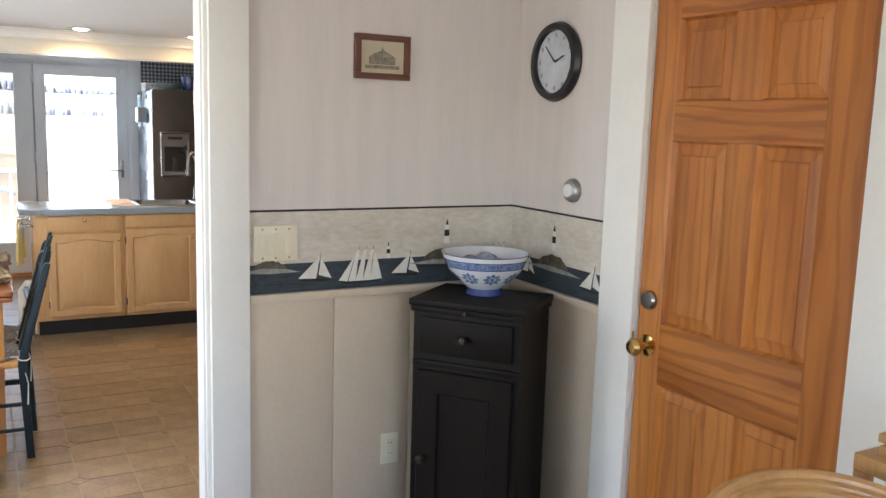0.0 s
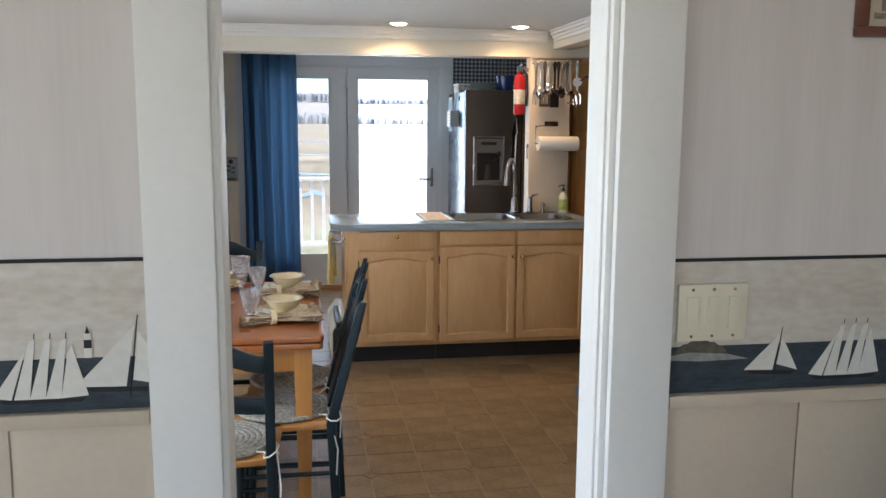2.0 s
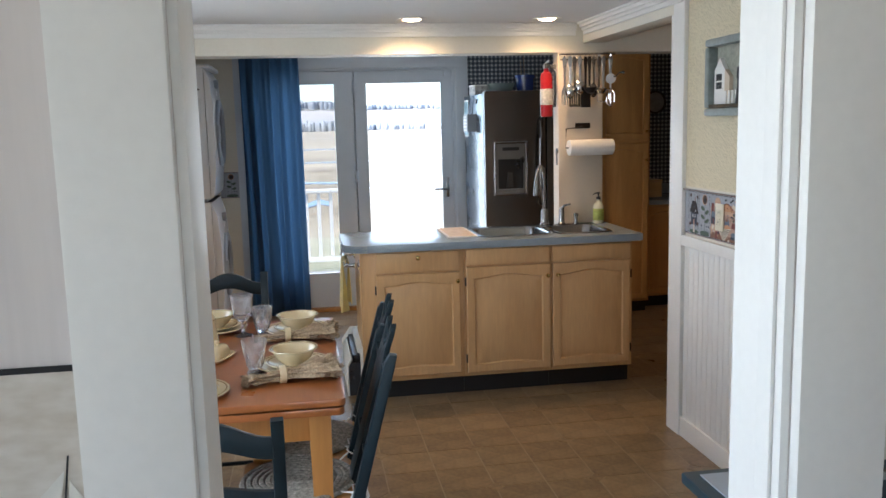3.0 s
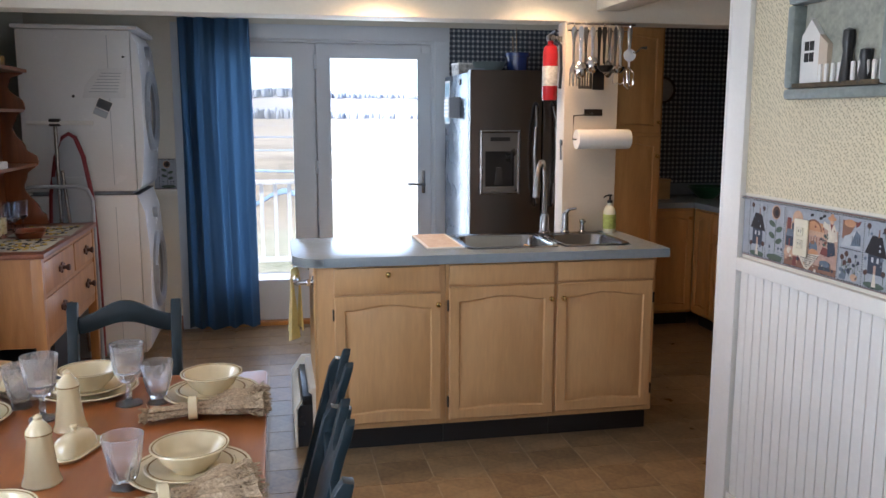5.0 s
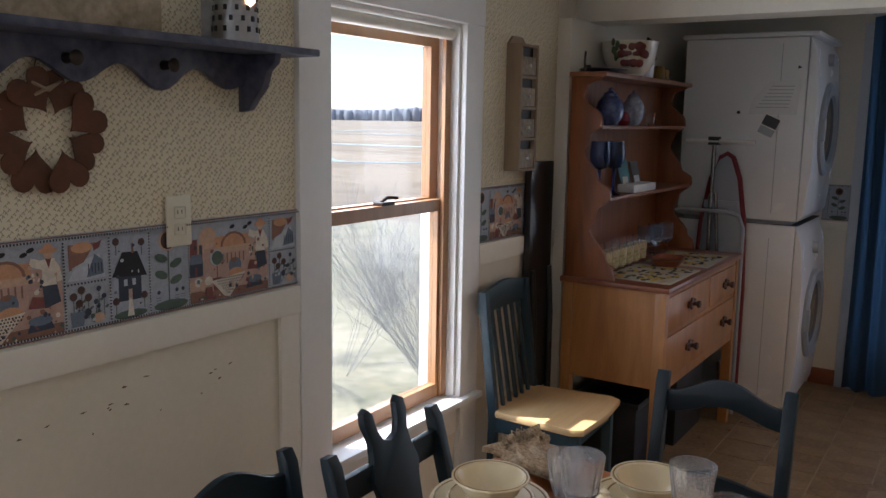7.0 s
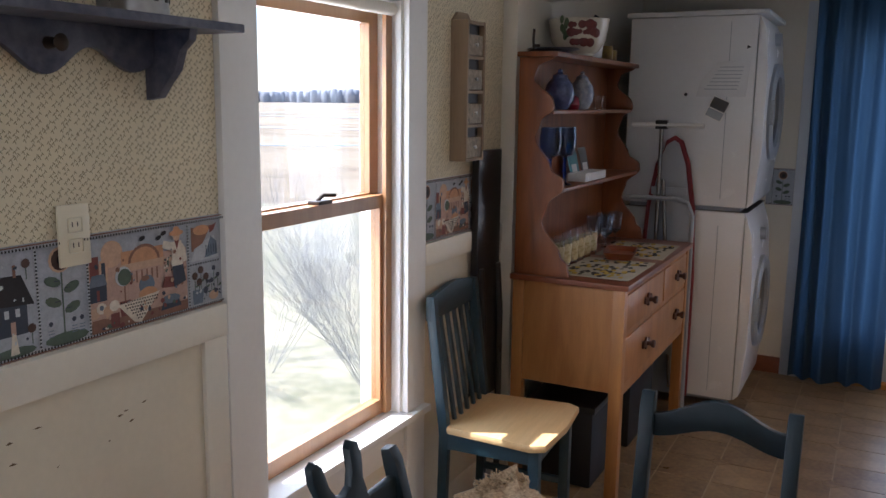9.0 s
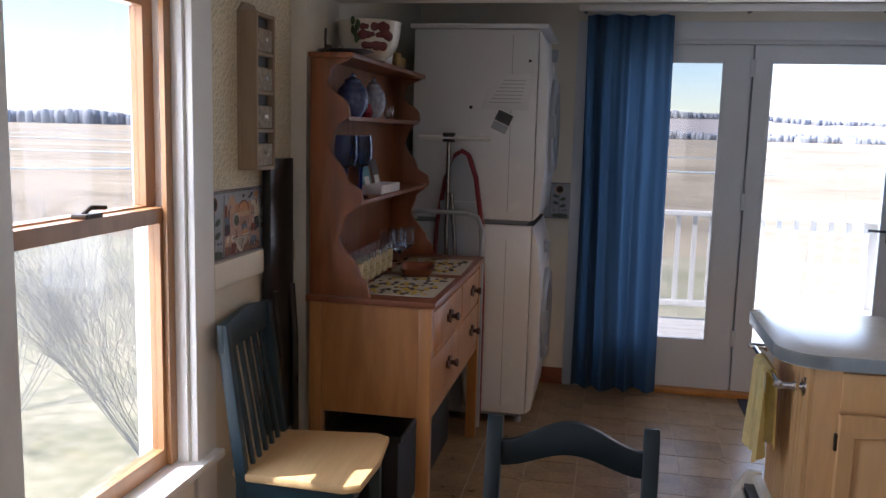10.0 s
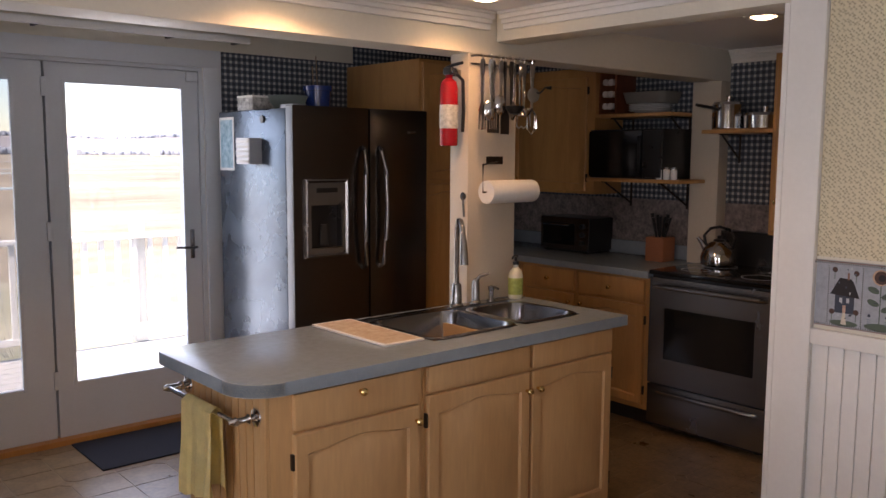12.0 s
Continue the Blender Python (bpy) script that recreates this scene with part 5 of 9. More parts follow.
part("base", lathe(B(), [(0.024, 0), (0.024, 0.006), (0.019, 0.012), (0.017, 0.09), (0.012, 0.105), (0, 0.11)], 18), M["steel"], lev)
part("lever", tube(B(), [(0, 0, 0.09), (0.015, -0.01, 0.12), (0.05, -0.03, 0.13)], [0.009, 0.008, 0.006], 10), M["steel"], lev)
disp = thing("soap_dispenser", pose(1.785, 7.075, 0.914), "small steel soap dispenser on the sink", "dispenser")
part("base", lathe(B(), [(0.019, 0), (0.019, 0.005), (0.012, 0.01), (0.011, 0.045), (0.015, 0.05), (0.015, 0.065), (0, 0.07)], 16), M["steel"], disp)
part("spout", tube(B(), [(0, 0, 0.06), (0, -0.02, 0.065), (0, -0.045, 0.058)], 0.005, 8), M["steel"], disp)
bot = thing("soap_bottle", pose(1.935, 7.07, 0.9095), "clear soap bottle with a green label and black pump", "bottle")
part("bottle", lathe(B(), [(0.03, 0), (0.034, 0.008), (0.034, 0.105), (0.026, 0.13), (0.013, 0.142), (0.013, 0.155)], 20), mat("cloudy_plastic", (0.62, 0.62, 0.50), 0.25, var=0.05), bot)
part("label_band", lathe(B(), [(0.0345, 0.02), (0.0347, 0.021), (0.0347, 0.095), (0.0345, 0.096)], 20, cap=False), mat("green_label", (0.33, 0.40, 0.10), 0.5, var=0.35, scale=30), bot, "green printed label")
part("pump", tube(lathe(B(), [(0.014, 0.155), (0.014, 0.17), (0.005, 0.172), (0.005, 0.19), (0.011, 0.192), (0.011, 0.20), (0, 0.202)], 14), [(0, 0, 0.196), (-0.03, -0.012, 0.194), (-0.04, -0.016, 0.186)], 0.004, 8), M["black"], bot, "black pump")
dm_ = mat("orange_print", (0.52, 0.34, 0.19), 0.6, var=0.2, scale=24, grain=60, bump=0.1, second=(0.68, 0.60, 0.48))
dmt = thing("drying_mat", pose(0, 0, 0), "cream drying mat with an orange print on the counter", "mat")
part("pad", box(B(), 0.875, 1.052, 6.655, 7.115, 0.9105, 0.918, 0.003), M["paper"], dmt, "cream pad")
part("print", box(B(), 0.888, 1.040, 6.670, 7.10, 0.918, 0.9188), dm_, dmt, "mottled orange print")

bar = thing("towel_bar", pose(0.353, 0, 0.79), "chrome towel bar on the island's end", "towel bar")
for y in (6.585, 7.055):
    part("bracket", tube(lathe(B(), [(0.03, 0), (0.028, -0.008), (0.012, -0.014), (0.016, -0.03), (0.01, -0.04), (0.010, -0.075)], 18, (0, y, 0), "x"), [(-0.07, y, 0), (-0.09, y, 0)], [0.014, 0.006], 12), M["chrome"], bar)
part("rod", tube(B(), [(-0.072, 6.57, 0), (-0.072, 7.07, 0)], 0.008, 12), M["chrome"], bar)


def drape(x, y0, y1, z_top, drop_a, drop_b, r=0.012, n=18):
    """A cloth folded over a bar that runs along y, with soft folds and an uneven hem."""
    bm = B()
    grid = []
    for i in range(n + 1):
        s = i / n
        y = y0 + (y1 - y0) * s
        f = 0.024 * math.sin(s * 15) + 0.010 * math.sin(s * 31 + 1)
        col = []
        for k in range(9):
            z = z_top - drop_a * (1 - k / 8) - 0.012 * math.sin(s * 9) * (1 - k / 8)
            col.append((x - r - f * (1 - k / 9) - 0.004, y + 0.004 * math.sin(k), z))
        for a in (0.25, 0.5, 0.75):
            col.append((x - r * math.cos(math.pi * a), y, z_top + r * math.sin(math.pi * a)))
        for k in range(9):
            z = z_top - drop_b * k / 8 + 0.01 * math.sin(s * 7) * k / 8
            col.append((x + r + f * k / 9 * 0.6, y, z))
        grid.append([bm.verts.new(p) for p in col])
    for a, b in zip(grid, grid[1:]):
        for j in range(len(a) - 1):
            bm.faces.new((a[j], a[j + 1], b[j + 1], b[j]))
    g = bmesh.ops.solidify(bm, geom=bm.faces[:], thickness=0.004)
    return bm


solid("dish_towel", drape(0.281, 6.70, 6.90, 0.79, 0.29, 0.25, 0.016), M["yellow"], "yellow cotton towel hung over the chrome bar", "towel")

ht = thing("baseboard_heater", pose(0, 0, 0), "cream metal baseboard heater along the island's end", "heater")
part("cover", prism(B(), [(0.352, 0.02), (0.352, 0.305), (0.325, 0.305), (0.318, 0.285), (0.334, 0.278), (0.338, 0.02)], 6.58, 7.10, "y"), M["cream"], ht)
part("front_panel", prism(B(), [(0.256, 0.03), (0.266, 0.03), (0.266, 0.205), (0.290, 0.245), (0.282, 0.252), (0.256, 0.212)], 6.58, 7.10, "y", 0.001), M["cream"], ht)
part("fins", box(B(), 0.268, 0.334, 6.586, 7.08, 0.03, 0.225), M["black"], ht)
part("damper", box(B(), 0.292, 0.333, 6.586, 7.098, 0.226, 0.268, 0.002), M["black"], ht, "dark damper slot")
part("end_cap", prism(B(), [(0.352, 0.0), (0.352, 0.312), (0.305, 0.312), (0.252, 0.235), (0.252, 0.0)], 7.10, 7.13, "y", 0.003), M["cream"], ht)

# ---- refrigerator ----
FX0, FX1, FY = 1.432, 2.318, 8.165
fr = thing("refrigerator", pose(0, 0, 0), "side-by-side refrigerator with dark steel doors and grey sides", "refrigerator")
part("body", box(B(), FX0, FX1, FY + 0.075, 8.985, 0.03, 1.797, 0.008), M["greyside"], fr)
part("hinge_cover", box(B(), FX0 + 0.02, FX0 + 0.10, FY + 0.03, FY + 0.16, 1.797, 1.818, 0.006), M["greyplastic"], fr)
part("grille", box(B(), FX0 + 0.01, FX1 - 0.01, FY + 0.03, FY + 0.074, 0.03, 0.09, 0.004), M["black"], fr)
fd = part("door", pierced(B(), "y", FY, FY + 0.068, FX0, 1.903, 0.10, 1.808, [(1.525, 1.727, 1.06, 1.30)]), M["darksteel"], fr)
part("back_plate", box(B(), 1.525, 1.727, FY + 0.05, FY + 0.066, 1.06, 1.30), M["black"], fd)
fd2 = part("door", box(B(), 1.913, FX1, FY, FY + 0.068, 0.10, 1.808, 0.008), M["darksteel"], fr)
dpn = part("dispenser", pierced(B(), "y", FY - 0.012, FY, 1.503, 1.749, 1.03, 1.42, [(1.528, 1.724, 1.065, 1.295)]), mat("dispenser_grey", (0.20, 0.195, 0.19), 0.3, metal=0.7, var=0.08), fr, "grey water and ice dispenser")
bz = B()
rows_ = [[(x, y, z) for x, z, y in ((1.503 - d, 1.03 - d, y), (1.749 + d, 1.03 - d, y), (1.749 + d, 1.42 + d, y), (1.503 - d, 1.42 + d, y))] for d, y in ((0.012, FY - 0.001), (0.010, FY - 0.018), (0.002, FY - 0.022), (-0.008, FY - 0.0125))]
vs_ = [[bz.verts.new(p) for p in lp] for lp in rows_]
for a, b in zip(vs_, vs_[1:]):
    for i in range(4):
        bz.faces.new((a[i], a[(i + 1) % 4], b[(i + 1) % 4], b[i]))
part("bezel", bz, M["steel"], dpn, "pale steel bezel")
part("display", box(B(), 1.56, 1.69, FY - 0.016, FY - 0.012, 1.36, 1.385, 0.001), M["black"], dpn)
part("paddle", prism(B(), [(1.60, 1.08), (1.655, 1.08), (1.645, 1.19), (1.61, 1.19)], FY + 0.02, FY + 0.03, "y", 0.002), mat("clear_lever", (0.03, 0.031, 0.033), 0.4, var=0.1), dpn)
part("drip_tray", box(B(), 1.53, 1.722, FY - 0.01, FY + 0.04, 1.062, 1.07), M["steel"], dpn)
for x, s, d in ((1.862, -1, fd), (1.975, 1, fd2)):
    part("handle", tube(B(), [(x, FY - 0.002, 1.60), (x, FY - 0.035, 1.58), (x + s * 0.012, FY - 0.05, 1.45), (x + s * 0.018, FY - 0.055, 1.27), (x + s * 0.012, FY - 0.05, 1.09), (x, FY - 0.035, 0.96), (x, FY - 0.002, 0.94)], [0.011, 0.013, 0.014, 0.014, 0.014, 0.013, 0.011], 12), M["steel"], d, "curved steel handle")
part("door_edge", box(B(), FX0 - 0.003, FX0 + 0.004, FY + 0.003, FY + 0.066, 0.103, 1.805, 0.002), M["greyplastic"], fd, "pale grey door edge")
part("badge", box(B(), 2.17, 2.24, FY - 0.003, FY, 1.675, 1.69, 0.001), M["steel"], fd2)
tp = mat("blue_leaflet", (0.10, 0.33, 0.45), 0.5, var=0.4, scale=25, bump=0.0, second=(0.5, 0.66, 0.72))
lf = thing("leaflet", pose(FX0 - 0.001, 0, 0.045), "pale blue printed leaflet on the refrigerator's side", "leaflet")
part("sheet", box(B(), -0.002, 0, 8.80, 8.975, 1.42, 1.72), M["paper"], lf)
part("print", box(B(), -0.003, -0.002, 8.815, 8.96, 1.435, 1.705), tp, lf)
bsk = thing("magnetic_holder", pose(FX0 - 0.001, -0.13, 0.045), "white ribbed holder on the refrigerator's side", "holder")
part("tray", pierced(B(), "y", 8.62, 8.76, -0.075, 0.0, 1.46, 1.60, []), M["enamel"], bsk)
for k in range(5):
    part("rib", box(B(), -0.079, -0.075, 8.622, 8.758, 1.47 + k * 0.026, 1.482 + k * 0.026, 0.001), M["paper"], bsk)
part("side_plate", box(B(), -0.07, 0.0, 8.615, 8.62, 1.462, 1.598), M["greyplastic"], bsk)
solid("magnet", lathe(B(), [(0.02, 0), (0.02, -0.008), (0.0, -0.01)], 16, (FX0 - 0.001, 8.47, 1.745), "x"), M["black"], "round black magnet on the refrigerator", "magnet")
pot = thing("flower_pot", pose(1.86, 8.60, 1.797), "cobalt blue pot on the refrigerator", "pot")
part("pot", lathe(B(), [(0.05, 0), (0.055, 0.005), (0.075, 0.12), (0.085, 0.122), (0.087, 0.15), (0.078, 0.15), (0.068, 0.02), (0, 0.02)], 28), M["cobalt"], pot)
part("soil", lathe(B(), [(0.07, 0.10), (0.0, 0.105)], 20), M["blackkick"], pot)
stick = B()
for dx, hgt in ((0.0, 0.32), (-0.025, 0.26)):
    tube(stick, [(dx, 0, 0.1), (dx - 0.01, 0.0, hgt)], 0.003, 6)
part("stake", stick, M["spice"], pot)
bowl2 = solid("mixing_bowl", lathe(B(), [(0.05, 0), (0.06, 0.006), (0.10, 0.05), (0.115, 0.085), (0.11, 0.085), (0.09, 0.045), (0.05, 0.012), (0, 0.01)], 28), mat("grey_green_bowl", (0.22, 0.27, 0.25), 0.4), "grey-green bowl on the refrigerator", "bowl", m=pose(1.66, 8.6, 1.798))
bx = thing("patterned_box", pose(1.56, 8.70, 1.798, 0, 0, 8), "black and white patterned box on the refrigerator", "box")
part("carton", box(B(), -0.12, 0.12, -0.07, 0.07, 0, 0.07, 0.003), mat("cow_print", (0.02, 0.02, 0.02), 0.6, var=0.1, scale=18, bump=0.0, second=(0.8, 0.78, 0.74)), bx)
part("lid", box(B(), -0.123, 0.123, -0.073, 0.073, 0.07, 0.082, 0.003), M["paper"], bx)
solid("tray", box(B(), 1.64, 2.16, 8.25, 8.50, 1.798, 1.812, 0.003), M["greyplastic"], "flat grey tray on the refrigerator", "tray")

# ---- pantry and far kitchen ----
G2 = "golden maple kitchen cabinets"
cabinet_unit(pose(2.365, 8.30, 0), 0.44, 0.74, 0.1, 2.12, [("door", 0.02, 0.425, 0.12, 1.385, 0.40, 1.25, 0), ("door", 0.02, 0.425, 1.41, 2.10, 0.40, 1.48, 0)], M["maple_far"], "tall golden maple pantry cabinet", name="pantry_cabinet", hinge=False)
cabinet_unit(pose(2.81, 8.46, 0), 0.36, 0.58, 0.1, 0.868, [("door", 0.02, 0.345, 0.12, 0.855, 0.31, 0.80, 0)], M["maple_far"], "golden maple corner base cabinet", G2, hinge=False)


def east_unit(y_hi, w, **k):
    return pose(k.get("x", 3.175), y_hi, 0, 0, 0, -90)


cabinet_unit(east_unit(8.455, 0), 0.265, 0.62, 0.1, 0.868, [("door", 0.02, 0.25, 0.12, 0.855, None, 0, 0)], M["maple_far"], "golden maple corner base cabinet", G2, hinge=False)
cabinet_unit(east_unit(8.187, 0), 0.445, 0.62, 0.1, 0.868, [("drawer", 0.015, 0.43, 0.73, 0.855, 0.22, 0.79, 0), ("door", 0.015, 0.43, 0.13, 0.71, 0.40, 0.66, -1)], M["maple_far"], "golden maple base cabinet with a drawer and a door", G2)
cabinet_unit(east_unit(7.74, 0), 0.53, 0.62, 0.1, 0.868, [("drawer", 0.015, 0.50, 0.73, 0.855, 0.26, 0.79, 0), ("door", 0.015, 0.50, 0.13, 0.71, 0.045, 0.66, 1)], M["maple_far"], "golden maple base cabinet with a drawer and a door", G2)
cabinet_unit(east_unit(6.44, 0), 0.6, 0.62, 0.1, 0.868, [("drawer", 0.015, 0.585, 0.73, 0.855, 0.3, 0.79, 0), ("door", 0.015, 0.585, 0.13, 0.71, 0.05, 0.66, 1)], M["maple_far"], "golden maple base cabinet beside the stove", G2)
solid("kitchen_countertop", prism(B(), [(2.81, 8.43), (3.145, 8.43), (3.145, 7.205), (3.79, 7.205), (3.79, 9.04), (2.81, 9.04)], 0.87, 0.91, "z", 0.004), M["laminate"], "blue-grey laminate corner countertop", "countertop")
solid("stove_countertop", box(B(), 3.145, 3.79, 5.84, 6.435, 0.87, 0.91, 0.004), M["laminate"], "blue-grey laminate countertop beside the stove", "countertop")
sp = box(B(), 3.765, 3.79, 7.33, 9.03, 0.912, 1.0, 0.003)
box(sp, 2.81, 3.763, 9.02, 9.044, 0.912, 1.0, 0.003)
solid("counter_upstand", sp, M["laminate"], "blue-grey laminate upstand behind the counter", "upstand")
cabinet_unit(pose(3.50, 8.66, 0, 0, 0, -90), 0.76, 0.29, 1.31, 2.12, [("door", 0.05, 0.70, 1.33, 2.06, 0.09, 1.40, 1)], M["maple_far"], "golden maple wall cabinet with arched panel doors", G2, "wall_cabinet", kick=False)
cabinet_unit(pose(3.46, 6.672, 0, 0, 0, -90), 0.7, 0.33, 1.14, 2.10, [("door", 0.02, 0.68, 1.16, 2.08, 0.05, 1.32, 1)], M["maple_far"], "golden maple wall cabinet beside the stove", G2, "wall_cabinet", kick=False)


def wall_shelf(y0, y1, z, x0, label):
    s = thing("wall_shelf", pose(0, 0, z), label, "shelf", "open kitchen shelves")
    part("board", box(B(), x0, KX - 0.006, y0, y1, -0.022, 0, 0.003), M["maple_far"], s)
    for y in (y0 + 0.06, y1 - 0.08):
        br = B()
        tube(br, [(KX - 0.012, y, -0.19), (KX - 0.012, y, -0.024), (x0 + 0.06, y, -0.024)], 0.007, 8)
        tube(br, [(KX - 0.012, y, -0.17), (x0 + 0.09, y, -0.03)], 0.006, 8)
        part("bracket", br, M["iron"], s, "dark bracket")
    return s


wall_shelf(7.33, 7.895, 1.82, 3.50, "thin maple shelf above the microwave")
wall_shelf(7.33, 7.895, 1.42, 3.42, "thin maple shelf that carries the microwave")
solid("shelf_extension", box(B(), 3.42, 3.694, 7.21, 7.329, 1.398, 1.42, 0.003), M["maple_far"], "short maple shelf end in front of the beige pilaster", "shelf")
wall_shelf(6.685, 7.125, 1.71, 3.50, "thin maple shelf with pots")
mw = thing("microwave_oven", pose(0, 0, 1.4205), "black microwave oven on a wall shelf", "microwave")
part("body", box(B(), 3.44, 3.77, 7.34, 7.885, 0.0, 0.30, 0.006), M["black"], mw)
part("door", box(B(), 3.42, 3.439, 7.48, 7.88, 0.01, 0.29, 0.006), M["blackglass"], mw)
part("control_panel", box(B(), 3.424, 3.439, 7.345, 7.475, 0.01, 0.29, 0.004), M["black"], mw)
part("handle", box(B(), 3.405, 3.42, 7.486, 7.50, 0.04, 0.26, 0.004), M["black"], mw)

# stove
sx = 3.145
stv = thing("stove", pose(0, 0, 0), "stainless steel electric stove with a black glass top", "stove")
part("body", box(B(), sx + 0.03, 3.78, 6.445, 7.195, 0.03, 0.90, 0.003), M["black"], stv)
part("cooktop", box(B(), sx - 0.005, 3.72, 6.444, 7.198, 0.90, 0.925, 0.006), M["blackglass"], stv, "black glass cooktop")
part("backguard", prism(B(), [(3.72, 0.90), (3.785, 0.90), (3.785, 1.12), (3.745, 1.12)], 6.445, 7.12, "y", 0.004), M["black"], stv)
od = part("oven_door", pierced(B(), "x", sx, sx + 0.03, 6.45, 7.19, 0.285, 0.885, [(6.55, 7.09, 0.43, 0.72)]), M["steel"], stv, "steel oven door")
part("oven_window", box(B(), sx + 0.008, sx + 0.02, 6.55, 7.09, 0.43, 0.72), M["blackglass"], od, "dark oven window")
part("handle", tube(B(), [(sx, 6.50, 0.835), (sx - 0.04, 6.51, 0.84), (sx - 0.05, 6.60, 0.842), (sx - 0.05, 7.04, 0.842), (sx - 0.04, 7.13, 0.84), (sx, 7.14, 0.835)], 0.013, 12), M["steel"], od, "steel bar handle")
dr = part("drawer", box(B(), sx, sx + 0.03, 6.45, 7.19, 0.05, 0.275, 0.006), M["steel"], stv, "steel storage drawer")
part("handle", tube(B(), [(sx, 6.52, 0.235), (sx - 0.025, 6.56, 0.238), (sx - 0.025, 7.08, 0.238), (sx, 7.12, 0.235)], 0.011, 10), M["steel"], dr)
for y in (6.56, 7.08):
    part("foot", lathe(B(), [(0.018, 0), (0.018, 0.03)], 10, (3.25, y, 0)), M["black"], stv)
    part("foot", lathe(B(), [(0.018, 0), (0.018, 0.03)], 10, (3.70, y, 0)), M["black"], stv)
for y, x, r in ((6.63, 3.33, 0.1), (7.02, 3.33, 0.08), (6.63, 3.58, 0.08), (7.02, 3.58, 0.1)):
    part("burner", lathe(B(), [(r, 0.9252), (r, 0.9256), (r - 0.006, 0.9257), (r - 0.006, 0.9252)], 28, (x, y, 0), cap=False), M["greyplastic"], stv)
ket = thing("kettle", pose(3.58, 7.03, 0.926), "shiny steel kettle on the stove", "kettle")
part("body", lathe(B(), [(0.075, 0), (0.10, 0.01), (0.105, 0.05), (0.09, 0.10), (0.05, 0.14), (0.035, 0.145)], 32), M["chrome"], ket)
part("lid", lathe(B(), [(0.035, 0.145), (0.03, 0.155), (0.012, 0.16), (0.014, 0.175), (0, 0.18)], 20), M["black"], ket)
part("handle", tube(B(), [(0, 0.085, 0.11), (0, 0.10, 0.17), (0, 0.06, 0.215), (0, 0, 0.228), (0, -0.06, 0.215), (0, -0.10, 0.17), (0, -0.085, 0.11)], 0.009, 10), M["black"], ket)
part("spout", tube(B(), [(0, 0.085, 0.09), (0, 0.115, 0.13), (0, 0.14, 0.155)], [0.02, 0.015, 0.011], 12), M["chrome"], ket)
to = thing("toaster_oven", pose(3.66, 8.16, 0.91), "black and steel toaster oven on the counter", "toaster oven")
part("body", box(B(), -0.13, 0.12, -0.21, 0.21, 0.015, 0.235, 0.008), M["black"], to)
part("front_frame", pierced(B(), "x", -0.136, -0.1302, -0.21, 0.21, 0.018, 0.232, [(-0.09, 0.19, 0.05, 0.19)]), M["steel"], to, "steel front")
part("glass_door", box(B(), -0.134, -0.1305, -0.0895, 0.1895, 0.0505, 0.1895), M["blackglass"], to)
part("handle", tube(B(), [(-0.16, -0.06, 0.185), (-0.16, 0.17, 0.185)], 0.007, 8), M["chrome"], to)
for z in (0.07, 0.125, 0.18):
    part("dial", lathe(B(), [(0.018, 0), (0.016, -0.015), (0, -0.016)], 14, (-0.136, -0.155, z), "x"), M["black"], to)
for y in (-0.18, 0.18):
    part("foot", box(B(), -0.12, 0.11, y - 0.012, y + 0.012, 0, 0.016), M["black"], to)
cr = thing("utensil_crock", pose(3.62, 7.46, 0.91), "terracotta crock full of black utensils on the counter", "crock")
part("crock", box(B(), -0.065, 0.065, -0.065, 0.065, 0, 0.15, 0.008), M["terracotta"], cr)
for k in range(7):
    a = k * 0.9
    part("utensil", tube(B(), [(0.025 * math.cos(a), 0.025 * math.sin(a), 0.14), (0.05 * math.cos(a), 0.06 * math.sin(a), 0.27 + 0.012 * (k % 3))], [0.006, 0.011], 8), M["black"], cr)
solid("salad_bowl", lathe(B(), [(0.06, 0), (0.07, 0.008), (0.13, 0.07), (0.15, 0.09), (0.143, 0.09), (0.07, 0.02), (0, 0.015)], 28), mat("dark_green_glaze", (0.02, 0.09, 0.05), 0.3), "dark green bowl on the counter", "bowl", m=pose(3.40, 8.72, 0.911))
can = thing("canister", pose(3.02, 8.74, 0.911), "small wooden canister with a lid on the counter", "canister")
part("body", box(B(), -0.06, 0.06, -0.06, 0.06, 0, 0.13, 0.006), M["seat"], can)
part("lid", box(B(), -0.064, 0.064, -0.064, 0.064, 0.13, 0.15, 0.006), M["seat"], can)
wc = thing("wall_clock", pose(3.16, NORTH - 0.006, 1.72), "round dark wall plate on gingham paper", "wall plate")
part("rim", lathe(B(), [(0.10, 0), (0.10, -0.02), (0.085, -0.025), (0.085, -0.008)], 30, (0, 0, 0), "y", False), M["iron"], wc)
part("face", lathe(B(), [(0.086, -0.006), (0.0, -0.008)], 30, (0, 0, 0), "y"), M["tin"], wc)

# shelf contents
rk = thing("spice_rack", pose(3.62, 7.82, 1.821), "wooden rack of white-capped spice jars on a shelf", "spice rack")
part("frame", box(box(box(B(), -0.10, 0.10, 0.055, 0.067, 0, 0.26), -0.10, 0.10, -0.067, -0.055, 0, 0.26), -0.1, 0.1, -0.055, 0.055, 0, 0.012), M["hutch_top"], rk)
jar_me = mesh("jar", lathe(B(), [(0.02, 0), (0.02, 0.06), (0.015, 0.07)], 12), M["paper"])
for k in range(3):
    for s in (-0.032, 0.012):
        o = new("jar", jar_me)
        o.parent, o.matrix_basis = rk, pose(-0.10, s + 0.01, 0.05 + k * 0.075, 0, 90, 0)


